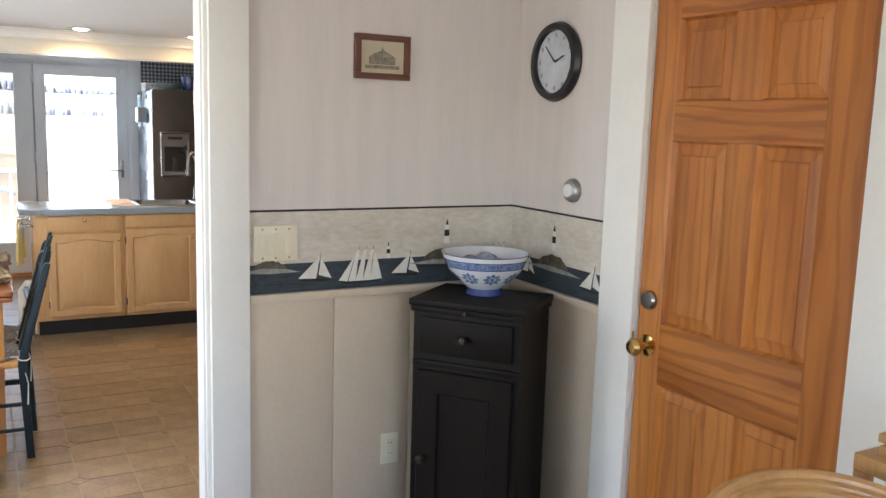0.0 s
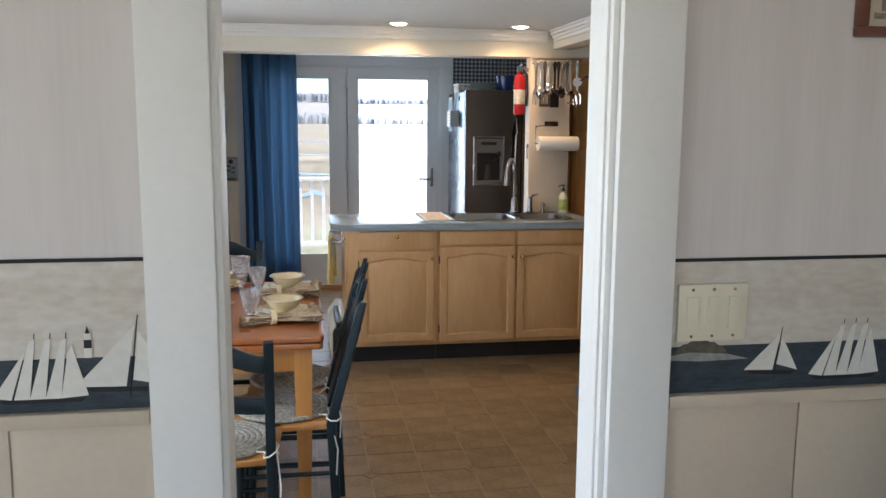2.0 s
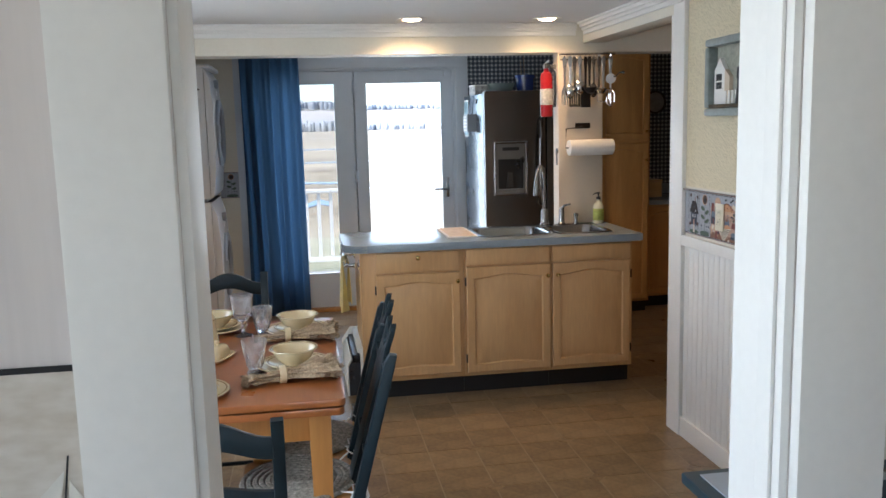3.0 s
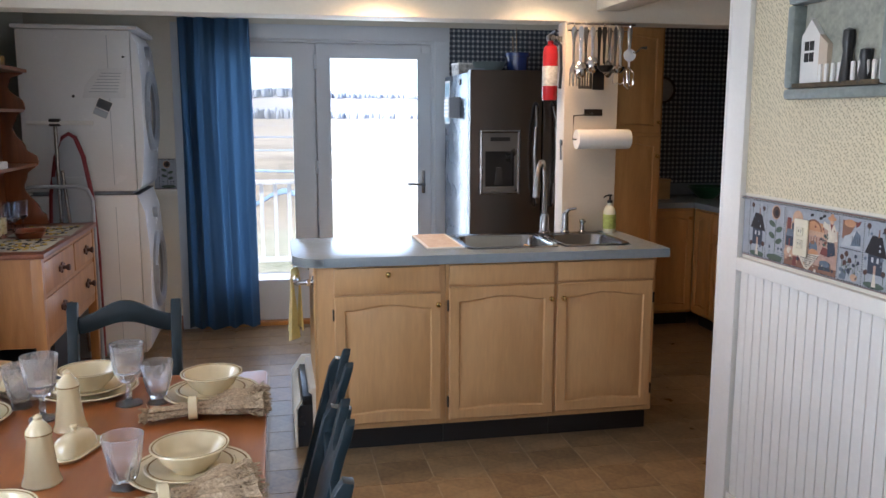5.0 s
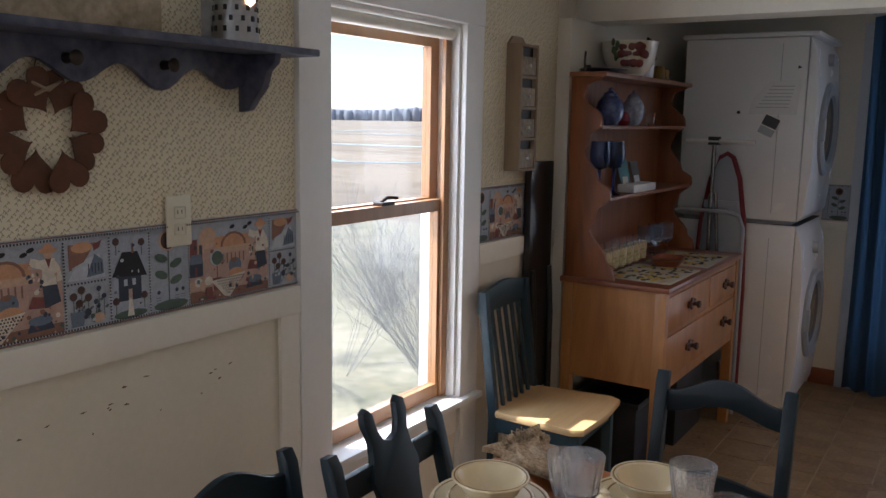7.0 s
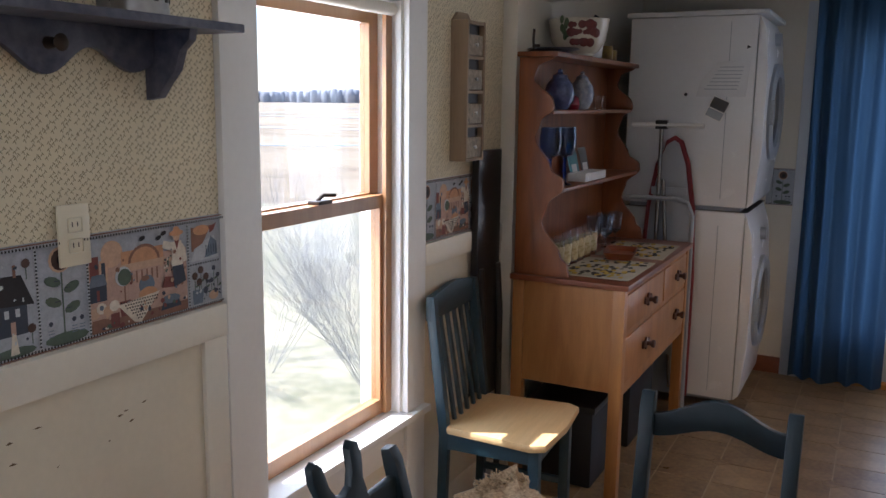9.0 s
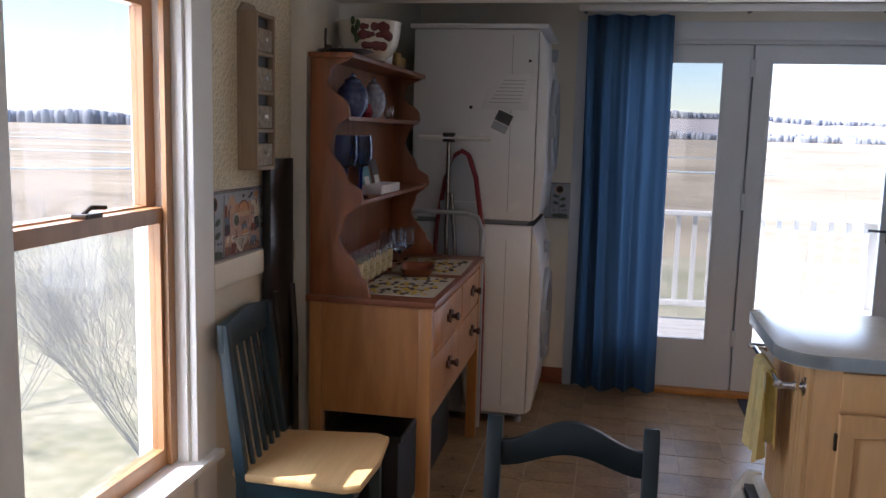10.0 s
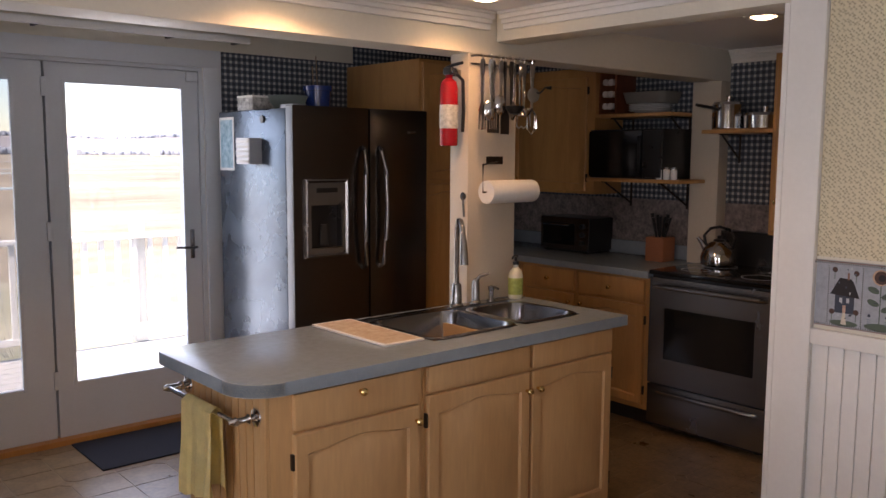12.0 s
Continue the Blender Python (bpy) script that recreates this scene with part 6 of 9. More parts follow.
def stack_of_plates(m, n, r, material, label):
    t = thing("plate_stack", m, label, "plates")
    for k in range(n):
        part("plate", lathe(B(), [(r * 0.55, k * 0.012), (r * 0.6, k * 0.012 + 0.003), (r, k * 0.012 + 0.018), (r * 0.98, k * 0.012 + 0.021), (r * 0.55, k * 0.012 + 0.008), (0, k * 0.012 + 0.008)], 28), material, t)
    return t


stack_of_plates(pose(3.64, 7.58, 1.821), 4, 0.135, M["enamel"], "stack of white plates on a kitchen shelf")
solid("casserole_dish", rows(B(), [round_rect(-0.10, 0.10, -0.14, 0.14, 0.04, 0.0), round_rect(-0.12, 0.12, -0.16, 0.16, 0.05, 0.07), round_rect(-0.115, 0.115, -0.155, 0.155, 0.05, 0.07), round_rect(-0.09, 0.09, -0.13, 0.13, 0.04, 0.01)]), mat("smoky_glass_dish", (0.20, 0.19, 0.17), 0.2, var=0.1, coat=0.3), "grey oval casserole dish on the plates", "dish", m=pose(3.64, 7.57, 1.88))


def pot_thing(m, r, h, label, lid=True):
    p = thing("cooking_pot", m, label, "pot")
    part("body", lathe(B(), [(r * 0.95, 0), (r, 0.006), (r, h), (r * 0.97, h), (r * 0.96, 0.01), (0, 0.01)], 32), M["chrome"], p)
    if lid:
        part("lid", lathe(B(), [(r * 1.01, h), (r * 0.9, h + 0.015), (r * 0.2, h + 0.03), (0.012, h + 0.032), (0.016, h + 0.05), (0, h + 0.055)], 32), M["chrome"], p)
    part("handle", tube(B(), [(0, -r, h * 0.8), (0, -r - 0.03, h * 0.85), (0, -r - 0.17, h * 0.95)], 0.009, 8), M["black"], p)
    return p


pot_thing(pose(3.61, 7.025, 1.711, 0, 0, -100), 0.09, 0.14, "tall shiny steel pot on the shelf")
pot_thing(pose(3.64, 6.815, 1.711, 0, 0, 100), 0.115, 0.075, "low shiny steel pan on the shelf", True)
for k in range(3):
    mg = thing("jar", pose(3.445, 7.262 + 0.05 * k, 1.4205), "small white jar on the microwave shelf", "jar", "white jars on the shelf")
    part("body", lathe(B(), [(0.018, 0), (0.02, 0.004), (0.02, 0.055), (0.016, 0.06)], 16), M["enamel"], mg)
    part("lid", lathe(B(), [(0.018, 0.06), (0.018, 0.072), (0, 0.073)], 16), M["steel"], mg)

# ---- things on the pillar ----
PY = 7.132
ex = thing("fire_extinguisher", pose(1.628, 7.19, 1.60), "red fire extinguisher hung on the pillar", "fire extinguisher")
part("cylinder", lathe(B(), [(0.036, 0), (0.040, 0.008), (0.040, 0.245), (0.034, 0.275), (0.016, 0.29), (0.016, 0.305)], 28), M["red"], ex)
part("label_band", lathe(B(), [(0.0402, 0.075), (0.0406, 0.076), (0.0406, 0.175), (0.0402, 0.176)], 28, cap=False), mat("printed_label", (0.62, 0.6, 0.56), 0.5, var=0.35, scale=60), ex, "white printed label")
part("valve", box(B(), -0.018, 0.018, -0.03, 0.02, 0.305, 0.335, 0.004), M["black"], ex)
part("lever", tube(B(), [(0, 0.02, 0.335), (0, -0.03, 0.345), (0, -0.085, 0.35)], 0.007, 8), M["black"], ex)
part("hose", tube(B(), [(0.01, -0.02, 0.32), (0.04, -0.045, 0.28), (0.045, -0.045, 0.15), (0.04, -0.045, 0.06)], 0.008, 8), M["black"], ex)
part("gauge", lathe(B(), [(0.014, 0), (0.014, -0.01), (0, -0.011)], 14, (0, -0.03, 0.318), "y"), M["steel"], ex)
part("wall_hook", box(B(), 0.02, 0.061, -0.01, 0.01, 0.30, 0.33, 0.002), M["steel"], ex)

ur = thing("utensil_rack", pose(0, 0, 0), "steel rack with hooks on the pillar", "rack")
part("rail", tube(B(), [(1.695, PY - 0.012, 1.985), (1.695, PY - 0.05, 1.985), (2.05, PY - 0.05, 1.985), (2.05, PY - 0.012, 1.985)], 0.005, 8), M["steel"], ur)
part("rail", tube(B(), [(1.70, PY - 0.006, 1.955), (2.05, PY - 0.006, 1.955)], 0.004, 8), M["steel"], ur)


def utensil(x, kind, length, material, label, out=0.0):
    u = thing("utensil", pose(x, PY - 0.055 - out, 1.98, 0, 0, (x * 700) % 37 - 18), label, "utensil", "utensils on the rack")
    part("hook", tube(B(), [(0, 0.005 + out, 0.004), (0, -0.004, 0.012), (0, -0.012, 0.0), (0, -0.010, -0.02)], 0.0025, 6), M["chrome"], u)
    z = -length * 0.66
    grip = prism(B(), [(-0.006, z), (0.006, z), (0.008, -length * 0.3), (0.014, -0.035), (0.010, -0.012), (-0.010, -0.012), (-0.014, -0.035), (-0.008, -length * 0.3)], -0.013, -0.008, "y", 0.0015)
    part("handle", grip, material, u)
    hd = B()
    if kind == "spoon":
        lathe(hd, [(0.0, -0.012), (0.018, -0.008), (0.030, 0.004), (0.027, 0.004), (0.015, -0.005), (0, -0.009)], 18, (0, -0.010, 0), "y")
        for v in hd.verts:
            v.co.z = v.co.z * 1.5 + z - 0.036
    elif kind == "ladle":
        lathe(hd, [(0.0, -0.038), (0.022, -0.032), (0.038, -0.012), (0.042, 0.0), (0.040, 0.0), (0.035, -0.012), (0.02, -0.029), (0, -0.034)], 22, (0, -0.035, z - 0.008))
    elif kind == "fork":
        prism(hd, [(-0.006, z + 0.004), (0.006, z + 0.004), (0.020, z - 0.028), (0.021, z - 0.11), (0.016, z - 0.112), (0.012, z - 0.045), (0.006, z - 0.045), (0.005, z - 0.112), (-0.005, z - 0.112), (-0.006, z - 0.045), (-0.012, z - 0.045), (-0.016, z - 0.112), (-0.021, z - 0.11), (-0.020, z - 0.028)], -0.013, -0.009, "y")
    elif kind == "masher":
        tube(hd, [(0, -0.010, z), (-0.034, -0.010, z - 0.025), (-0.038, -0.012, z - 0.085), (-0.026, -0.012, z - 0.095), (-0.013, -0.012, z - 0.085), (0, -0.012, z - 0.095), (0.013, -0.012, z - 0.085), (0.026, -0.012, z - 0.095), (0.038, -0.012, z - 0.085), (0.034, -0.010, z - 0.025), (0, -0.010, z)], 0.0035, 8)
    elif kind == "beater":
        tube(hd, [(0, -0.012, z), (0.024, -0.012, z - 0.03), (0.024, -0.012, z - 0.09), (0, -0.012, z - 0.115), (-0.024, -0.012, z - 0.09), (-0.024, -0.012, z - 0.03), (0, -0.012, z), (0, -0.036, z - 0.03), (0, -0.036, z - 0.09), (0, -0.012, z - 0.112)], 0.003, 6)
        part("crank", tube(B(), [(0.005, -0.012, z + 0.075), (0.03, -0.03, z + 0.07), (0.055, -0.034, z + 0.095), (0.085, -0.034, z + 0.095)], [0.004, 0.004, 0.004, 0.009], 8), M["black"], u)
        part("gear", lathe(B(), [(0.032, 0), (0.032, 0.004), (0.006, 0.006), (0, 0.006)], 20, (0, -0.024, z + 0.06), "y"), M["chrome"], u)
    else:
        w = 0.037
        if kind == "slotted":
            hd = pierced(hd, "y", -0.013, -0.010, -w, w, z - 0.105, z, [(-0.025 + 0.014 * k, -0.019 + 0.014 * k, z - 0.09, z - 0.02) for k in range(4)])
        else:
            prism(hd, [(-0.010, z), (0.010, z), (w, z - 0.03), (w, z - 0.11), (-w, z - 0.11), (-w, z - 0.03)], -0.013, -0.010, "y", 0.001)
    part("head", hd, material, u)
    return u


for x, k, ln, mt, lb, out in ((1.712, "fork", 0.30, "chrome", "long steel serving fork on a hook", 0), (1.745, "spoon", 0.29, "chrome", "steel basting spoon on a hook", 0.02), (1.775, "slotted", 0.33, "steel", "steel slotted turner on a hook", 0), (1.808, "spoon", 0.25, "chrome", "steel serving spoon on a hook", 0.015), (1.845, "turner", 0.33, "black", "black turner on a hook", 0),
                              (1.868, "ladle", 0.30, "black", "black ladle on a hook", 0.02), (1.90, "spoon", 0.28, "steel", "steel slotted spoon on a hook", 0), (1.932, "ladle", 0.31, "chrome", "shiny steel ladle on a hook", 0.01), (1.968, "masher", 0.31, "chrome", "steel masher on a hook", 0), (2.012, "beater", 0.32, "chrome", "steel rotary beater with a black crank on a hook", 0.01)):
    utensil(x, k, ln, M[mt], lb, out)
pt = thing("paper_towel_holder", pose(0, 0, 0), "roll of paper towels on a wire holder", "paper towels")
part("wire_arm", tube(B(), [(1.84, PY - 0.002, 1.535), (1.84, PY - 0.03, 1.53), (1.72, PY - 0.065, 1.52), (1.715, PY - 0.07, 1.40), (2.045, PY - 0.07, 1.40)], 0.004, 8), M["iron"], pt)
part("plate", box(B(), 1.80, 1.90, PY - 0.006, PY, 1.52, 1.555, 0.002), M["iron"], pt)
part("roll", lathe(B(), [(0.02, 1.735), (0.05, 1.735), (0.051, 1.74), (0.051, 2.02), (0.05, 2.024), (0.02, 2.024)], 30, (0, PY - 0.07, 1.40), "x"), M["paper"], pt, "white paper towel roll")
ok = thing("can_opener", pose(1.688, 7.155, 1.38), "black can opener hung on the pillar's side", "can opener")
part("head", lathe(B(), [(0.016, 0), (0.018, -0.006), (0, -0.01)], 14, (0, 0, 0), "x"), M["black"], ok)
part("handle", tube(B(), [(-0.006, 0, 0), (-0.006, -0.01, -0.09)], 0.005, 8), M["steel"], ok)

# ---- doormat, curtain ----
solid("doormat", box(B(), 0.545, 1.28, 8.52, 9.005, 0.0015, 0.011, 0.003), M["mat"], "navy blue doormat on the tile floor by the glazed door", "mat")


def curtain():
    """A cloth bunched in a few deep uneven folds that loosen towards the hem."""
    bm = B()
    n, nz = 120, 28
    rnd = random.Random(2)
    folds = [(0.02, 0.05, 0.03), (0.13, 0.055, -0.034), (0.25, 0.045, 0.026), (0.36, 0.07, -0.040), (0.52, 0.06, 0.036), (0.63, 0.04, -0.022), (0.74, 0.07, 0.040), (0.90, 0.05, -0.034), (0.98, 0.03, 0.018)]
    lean = [rnd.uniform(-0.035, 0.035) for _ in folds]
    grid = []
    for i in range(n + 1):
        s = i / n
        col = []
        for k in range(nz + 1):
            t = k / nz
            z = 0.03 + 2.14 * t + 0.006 * math.sin(9 * s) * (1 - t)
            y = 0.0
            for (c, w, a), ln in zip(folds, lean):
                c2 = c + ln * (1 - t) + 0.012 * math.sin(3.3 * t + 8 * c)
                y += 1.35 * a * (0.7 + 0.45 * (1 - t)) * math.exp(-((s - c2) / w) ** 2)
            y += 0.005 * math.sin(70 * s + 2 * t) * t + 0.003 * math.sin(11 * t + 30 * s)
            x = -0.415 + (0.465 + 0.03 * (1 - t)) * s + 0.008 * math.sin(3 * t + 5 * s)
            col.append(bm.verts.new((x, 8.915 + y, z)))
        grid.append(col)
    for a, b in zip(grid, grid[1:]):
        for k in range(nz):
            bm.faces.new((a[k], b[k], b[k + 1], a[k + 1]))
    return bm


def curtain_mat():
    m = M["curtain"]
    n, l = m.node_tree.nodes, m.node_tree.links
    tr, mx = n.new("ShaderNodeBsdfTranslucent"), n.new("ShaderNodeMixShader")
    tr.inputs[0].default_value = (0.10, 0.21, 0.38, 1)
    mx.inputs[0].default_value = 0.32
    l.new(n["Principled BSDF"].outputs[0], mx.inputs[1])
    l.new(tr.outputs[0], mx.inputs[2])
    l.new(mx.outputs[0], n["Material Output"].inputs[0])
    return m


solid("curtain", curtain(), curtain_mat(), "blue pleated curtain drawn aside at the glazed door", "curtain")
rod = thing("curtain_track", pose(0, 0, 0), "white curtain track above the glazed door", "curtain track")
part("track", box(B(), -0.46, 1.60, 8.90, 8.93, 2.19, 2.225, 0.003), M["white"], rod)
for x in (-0.44, 0.45, 1.15, 1.55):
    part("bracket", box(B(), x, x + 0.02, 8.93, NORTH, 2.195, 2.22, 0.002), M["iron"], rod)

# ---- washer and dryer ----


def laundry(z, name, label, high=0.97):
    t = thing(name, pose(-1.25, 8.26, z), label, name.split("_")[0])
    part("body", box(B(), 0, 0.63, 0, 0.68, 0.02, high, 0.012), M["enamel"], t)
    part("front_panel", prism(B(), [(0.632, 0.02), (0.66, 0.05), (0.685, 0.30), (0.685, 0.70), (0.668, 0.90), (0.632, high - 0.002)], 0.004, 0.676, "y", 0.006), M["enamel"], t)
    dr = part("door", lathe(B(), [(0.25, 0.672), (0.25, 0.70), (0.235, 0.712), (0.185, 0.708), (0.175, 0.69)], 40, (0, 0.34, 0.50), "x", False), M["greyplastic"], t, "grey round door")
    part("glass", lathe(B(), [(0.18, 0.692), (0.12, 0.675), (0.0, 0.67)], 36, (0, 0.34, 0.50), "x"), M["blackglass"], dr)
    part("handle", box(B(), 0.70, 0.72, 0.09, 0.12, 0.44, 0.56, 0.005), M["greyplastic"], dr)
    part("dial", lathe(B(), [(0.035, 0.66), (0.032, 0.70), (0, 0.702)], 20, (0, 0.34, 0.87), "x"), M["greyplastic"], t)
    part("side_seam", box(B(), 0.50, 0.503, -0.0015, 0.0, 0.06, 0.94), M["greyplastic"], t)
    part("base", box(B(), 0.03, 0.6, 0.03, 0.65, 0, 0.02), M["greyplastic"], t)
    return t


laundry(0.03, "washer", "white front-loading washing machine under the dryer", 1.012)
dry_ = laundry(1.045, "dryer", "white front-loading dryer stacked on the washer")
# dark filler strip that draws the gap as a thin dark line
dl = solid("stacking_strip", box(B(), -1.235, -0.61, 8.275, 8.92, 1.0425, 1.0448), M["blackkick"], "dark strip standing in for the gap between washer and dryer", "strip")
for x, y in ((-1.2, 8.3), (-0.66, 8.3), (-1.2, 8.88), (-0.66, 8.88)):
    solid("leveling_foot", lathe(B(), [(0.02, 0), (0.02, 0.03)], 10, (x, y, 0.001)), M["greyplastic"], "grey levelling foot under the washer", "foot", "washer feet")
part("top_plate", box(B(), -0.02, 0.675, -0.01, 0.69, 0.971, 0.995, 0.006), M["enamel"], dry_)
note = thing("taped_note", pose(0, 8.2585, 0), "paper note in a clear sleeve taped on the dryer's side", "note")
part("sleeve", prism(B(), [(-0.90, 1.62), (-0.66, 1.62), (-0.645, 1.80), (-0.80, 1.79), (-0.88, 1.70)], -0.002, 0, "y"), mat("clear_sleeve", (0.70, 0.71, 0.72), 0.15, var=0.08, bump=0.0), note)
for k in range(7):
    part("text_line", box(B(), -0.86 + 0.012 * k, -0.70 + 0.004 * k, -0.003, -0.002, 1.655 + k * 0.018, 1.659 + k * 0.018), M["greyplastic"], note)
ph = thing("photo_card", pose(-0.79, 8.2545, 1.56, 0, 24, 0), "small black and white photo card on the dryer's side", "card")
part("card", box(B(), -0.045, 0.045, -0.002, 0.0, -0.055, 0.055), M["paper"], ph)
part("picture", box(B(), -0.04, 0.04, -0.003, -0.002, -0.004, 0.05), M["black"], ph)
part("picture", box(B(), -0.04, 0.04, -0.003, -0.002, -0.05, -0.01), M["greyplastic"], ph)
solid("dryer_magnet", prism(B(), [(-0.008, -0.008), (0.012, 0.0), (-0.006, 0.01)], -0.004, 0, "y"), M["black"], "small black magnet on the dryer", "magnet", m=pose(-0.66, 8.2585, 1.86))
solid("dryer_magnet", lathe(B(), [(0.009, 0), (0.009, -0.004), (0, -0.005)], 12, (0, 0, 0), "y"), M["black"], "small round black magnet on the dryer", "magnet", m=pose(-0.95, 8.2585, 1.63))

# ---- dining table and chairs ----
TZ = 0.785
tb = thing("dining_table", pose(-0.273, 4.77, 0), "cherry-topped dining table with orange pine legs", "table")


def top_outline(d):
    out = []
    for cx, cy, r, a0 in ((0.428, -0.545, 0.02, -90), (0.428, 0.54, 0.02, 0), (-0.428, 0.54, 0.12, 90), (-0.428, -0.545, 0.12, 180)):
        sx_, sy = (1 if cx > 0 else -1), (1 if cy > 0 else -1)
        for k in range(6):
            a = radians(a0 + 18 * k)
            out.append((cx - sx_ * (r + d) + r * math.cos(a), cy - sy * (r + d) + r * math.sin(a)))
    return out


part("tabletop", prism(B(), top_outline(0), TZ - 0.022, TZ, "z", 0.005), M["table"], tb)
part("draw_leaf", prism(B(), top_outline(0.004), TZ - 0.05, TZ - 0.027, "z", 0.004), M["table"], tb)
ap = B()
for a in ((-0.33, 0.33, -0.46, -0.44), (-0.33, 0.33, 0.44, 0.46), (-0.345, -0.325, -0.44, 0.44), (0.325, 0.345, -0.44, 0.44)):
    box(ap, *a, TZ - 0.15, TZ - 0.05, 0.002)
part("apron", ap, M["table_leg"], tb)
for sx_ in (-1, 1):
    for sy in (-1, 1):
        lg = B()
        x, y = 0.352 * sx_, 0.452 * sy
        lo = [lg.verts.new((x + dx * 0.020, y + dy * 0.020, 0)) for dx, dy in ((-1, -1), (1, -1), (1, 1), (-1, 1))]
        md = [lg.verts.new((x + dx * 0.032, y + dy * 0.032, 0.62)) for dx, dy in ((-1, -1), (1, -1), (1, 1), (-1, 1))]
        hi = [lg.verts.new((x + dx * 0.032, y + dy * 0.032, TZ - 0.05)) for dx, dy in ((-1, -1), (1, -1), (1, 1), (-1, 1))]
        for p, q in ((lo, md), (md, hi)):
            for i in range(4):
                lg.faces.new((p[i], p[(i + 1) % 4], q[(i + 1) % 4], q[i]))
        lg.faces.new(lo[::-1])
        lg.faces.new(hi)
        part("leg", lg, M["table_leg"], tb)


def chair_frame(c, material, top, back_y=(-0.185, -0.26), half=0.17, sh=0.45, post_w=0.016):
    for s in (-1, 1):
        b = B()
        xs = (s * half - post_w, s * half + post_w)
        pf = [(-0.205, 0.0), (-0.185, sh), (back_y[1] + 0.006, top - 0.03), (back_y[1], top), (back_y[1] + 0.02, top + 0.004), (back_y[1] + 0.036, top - 0.02), (-0.15, sh), (-0.172, 0.0)]
        prism(b, [(y, z) for y, z in pf], *xs, "x", 0.004)
        part("back_post", b, material, c)
        part("leg", tube(B(), [(s * (half + 0.012), 0.175, 0), (s * half, 0.16, sh - 0.02)], [0.014, 0.019], 10), material, c)
        for z in (0.14, 0.26):
            part("stretcher", tube(B(), [(s * half, -0.18, z), (s * (half + 0.004), 0.165, z)], 0.009, 8), material, c)
    for y, z in ((0.168, 0.2), (0.168, 0.3), (-0.18, 0.2)):
        part("stretcher", tube(B(), [(-half, y, z), (half, y, z)], 0.009, 8), material, c)
    part("seat", prism(B(), [(x * 1.0, y, )[:2] for x, y in ((-0.19, -0.15), (-0.15, -0.165), (0.15, -0.165), (0.19, -0.15), (0.21, 0.16), (0.19, 0.19), (-0.19, 0.19), (-0.21, 0.16))], sh - 0.022, sh, "z", 0.006), M["table_leg"], c, "worn orange wooden seat")


def rail(y, z0, z1, half, rise, dip=0.0, t=0.018, lean=0.16):
    """A chair back rail with an arched top edge."""
    b = B()
    n = 16
    top = [(-half + 2 * half * i / n, z1 + rise * (0.5 - 0.5 * math.cos(2 * math.pi * i / n))) for i in range(n + 1)]
    low = [(x, z0 + dip * (0.5 - 0.5 * math.cos(2 * math.pi * i / n))) for i, (x, _) in enumerate(top)]
    prism(b, top + low[::-1], y, y + t, "y", 0.004)
    return b


def ladder_chair(m, label, top=0.92, group="dining chairs"):
    c = thing("dining_chair", m, label, "chair", group)
    half = 0.158 if top > 0.9 else 0.17
    chair_frame(c, M["teal"], top, half=half)
    part("crest_rail", rail(-0.25, top - 0.10, top - 0.045, half - 0.012, 0.05, 0.035), M["teal"], c)
    part("back_rail", rail(-0.215, 0.62, 0.67, half - 0.012, 0.02, 0.01), M["teal"], c)
    return c


def splat_chair(m, label, top=0.92, group="dining chairs"):
    c = thing("dining_chair", m, label, "chair", group)
    chair_frame(c, M["teal"], top, (-0.185, -0.30), 0.19)
    part("crest_rail", rail(-0.281, top - 0.11, top - 0.05, 0.178, 0.0), M["teal"], c)
    part("back_rail", rail(-0.212, 0.55, 0.59, 0.178, 0.0), M["teal"], c)
    half_ = [(0.055, 0.46), (0.066, 0.60), (0.062, 0.68), (0.074, 0.77), (0.086, top - 0.085), (0.070, top - 0.04), (0.066, top - 0.01), (0.078, top + 0.03), (0.074, top + 0.055), (0.058, top + 0.062), (0.044, top + 0.05), (0.038, top + 0.012), (0.024, top - 0.012), (0.0, top - 0.02)]
    sp_ = half_ + [(-x, z) for x, z in half_[-2::-1]]
    b = B()
    prism(b, sp_, -0.009, 0.009, "y", 0.003)
    for v in b.verts:
        v.co.y += -0.162 - 0.128 * (v.co.z - 0.46) / 0.45
    part("splat", b, M["teal"], c)
    return c


def braided_pad(m, label):
    """A round pad of braided rag coils."""
    prof = [(0.0, 0.0), (0.175, 0.0), (0.183, 0.008)]
    for k in range(9):
        r = 0.178 - k * 0.02
        prof += [(r, 0.018), (r - 0.010, 0.019), (r - 0.016, 0.0145)]
    prof.append((0.0, 0.016))
    return solid("chair_pad", lathe(B(), prof, 40), M["braid"], label, "chair pad", "braided chair pads", m=m)


LB = "dark teal ladder-back chair with arched crest rail"
SB = "dark teal chair with a shaped splat back"
seats = [("l", pose(-0.205, 4.10, 0, 0, 0, 2), 0.865), ("l", pose(-0.292, 5.445, 0, 0, 0, 180), 0.925), ("s", pose(0.012, 4.44, 0, 0, 0, 89), 0.90), ("s", pose(0.045, 4.81, 0, 0, 0, 88), 0.90), ("s", pose(-0.565, 5.015, 0, 0, 0, -89), 0.885), ("l", pose(-0.74, 4.66, 0, 0, 0, -91), 0.865)]
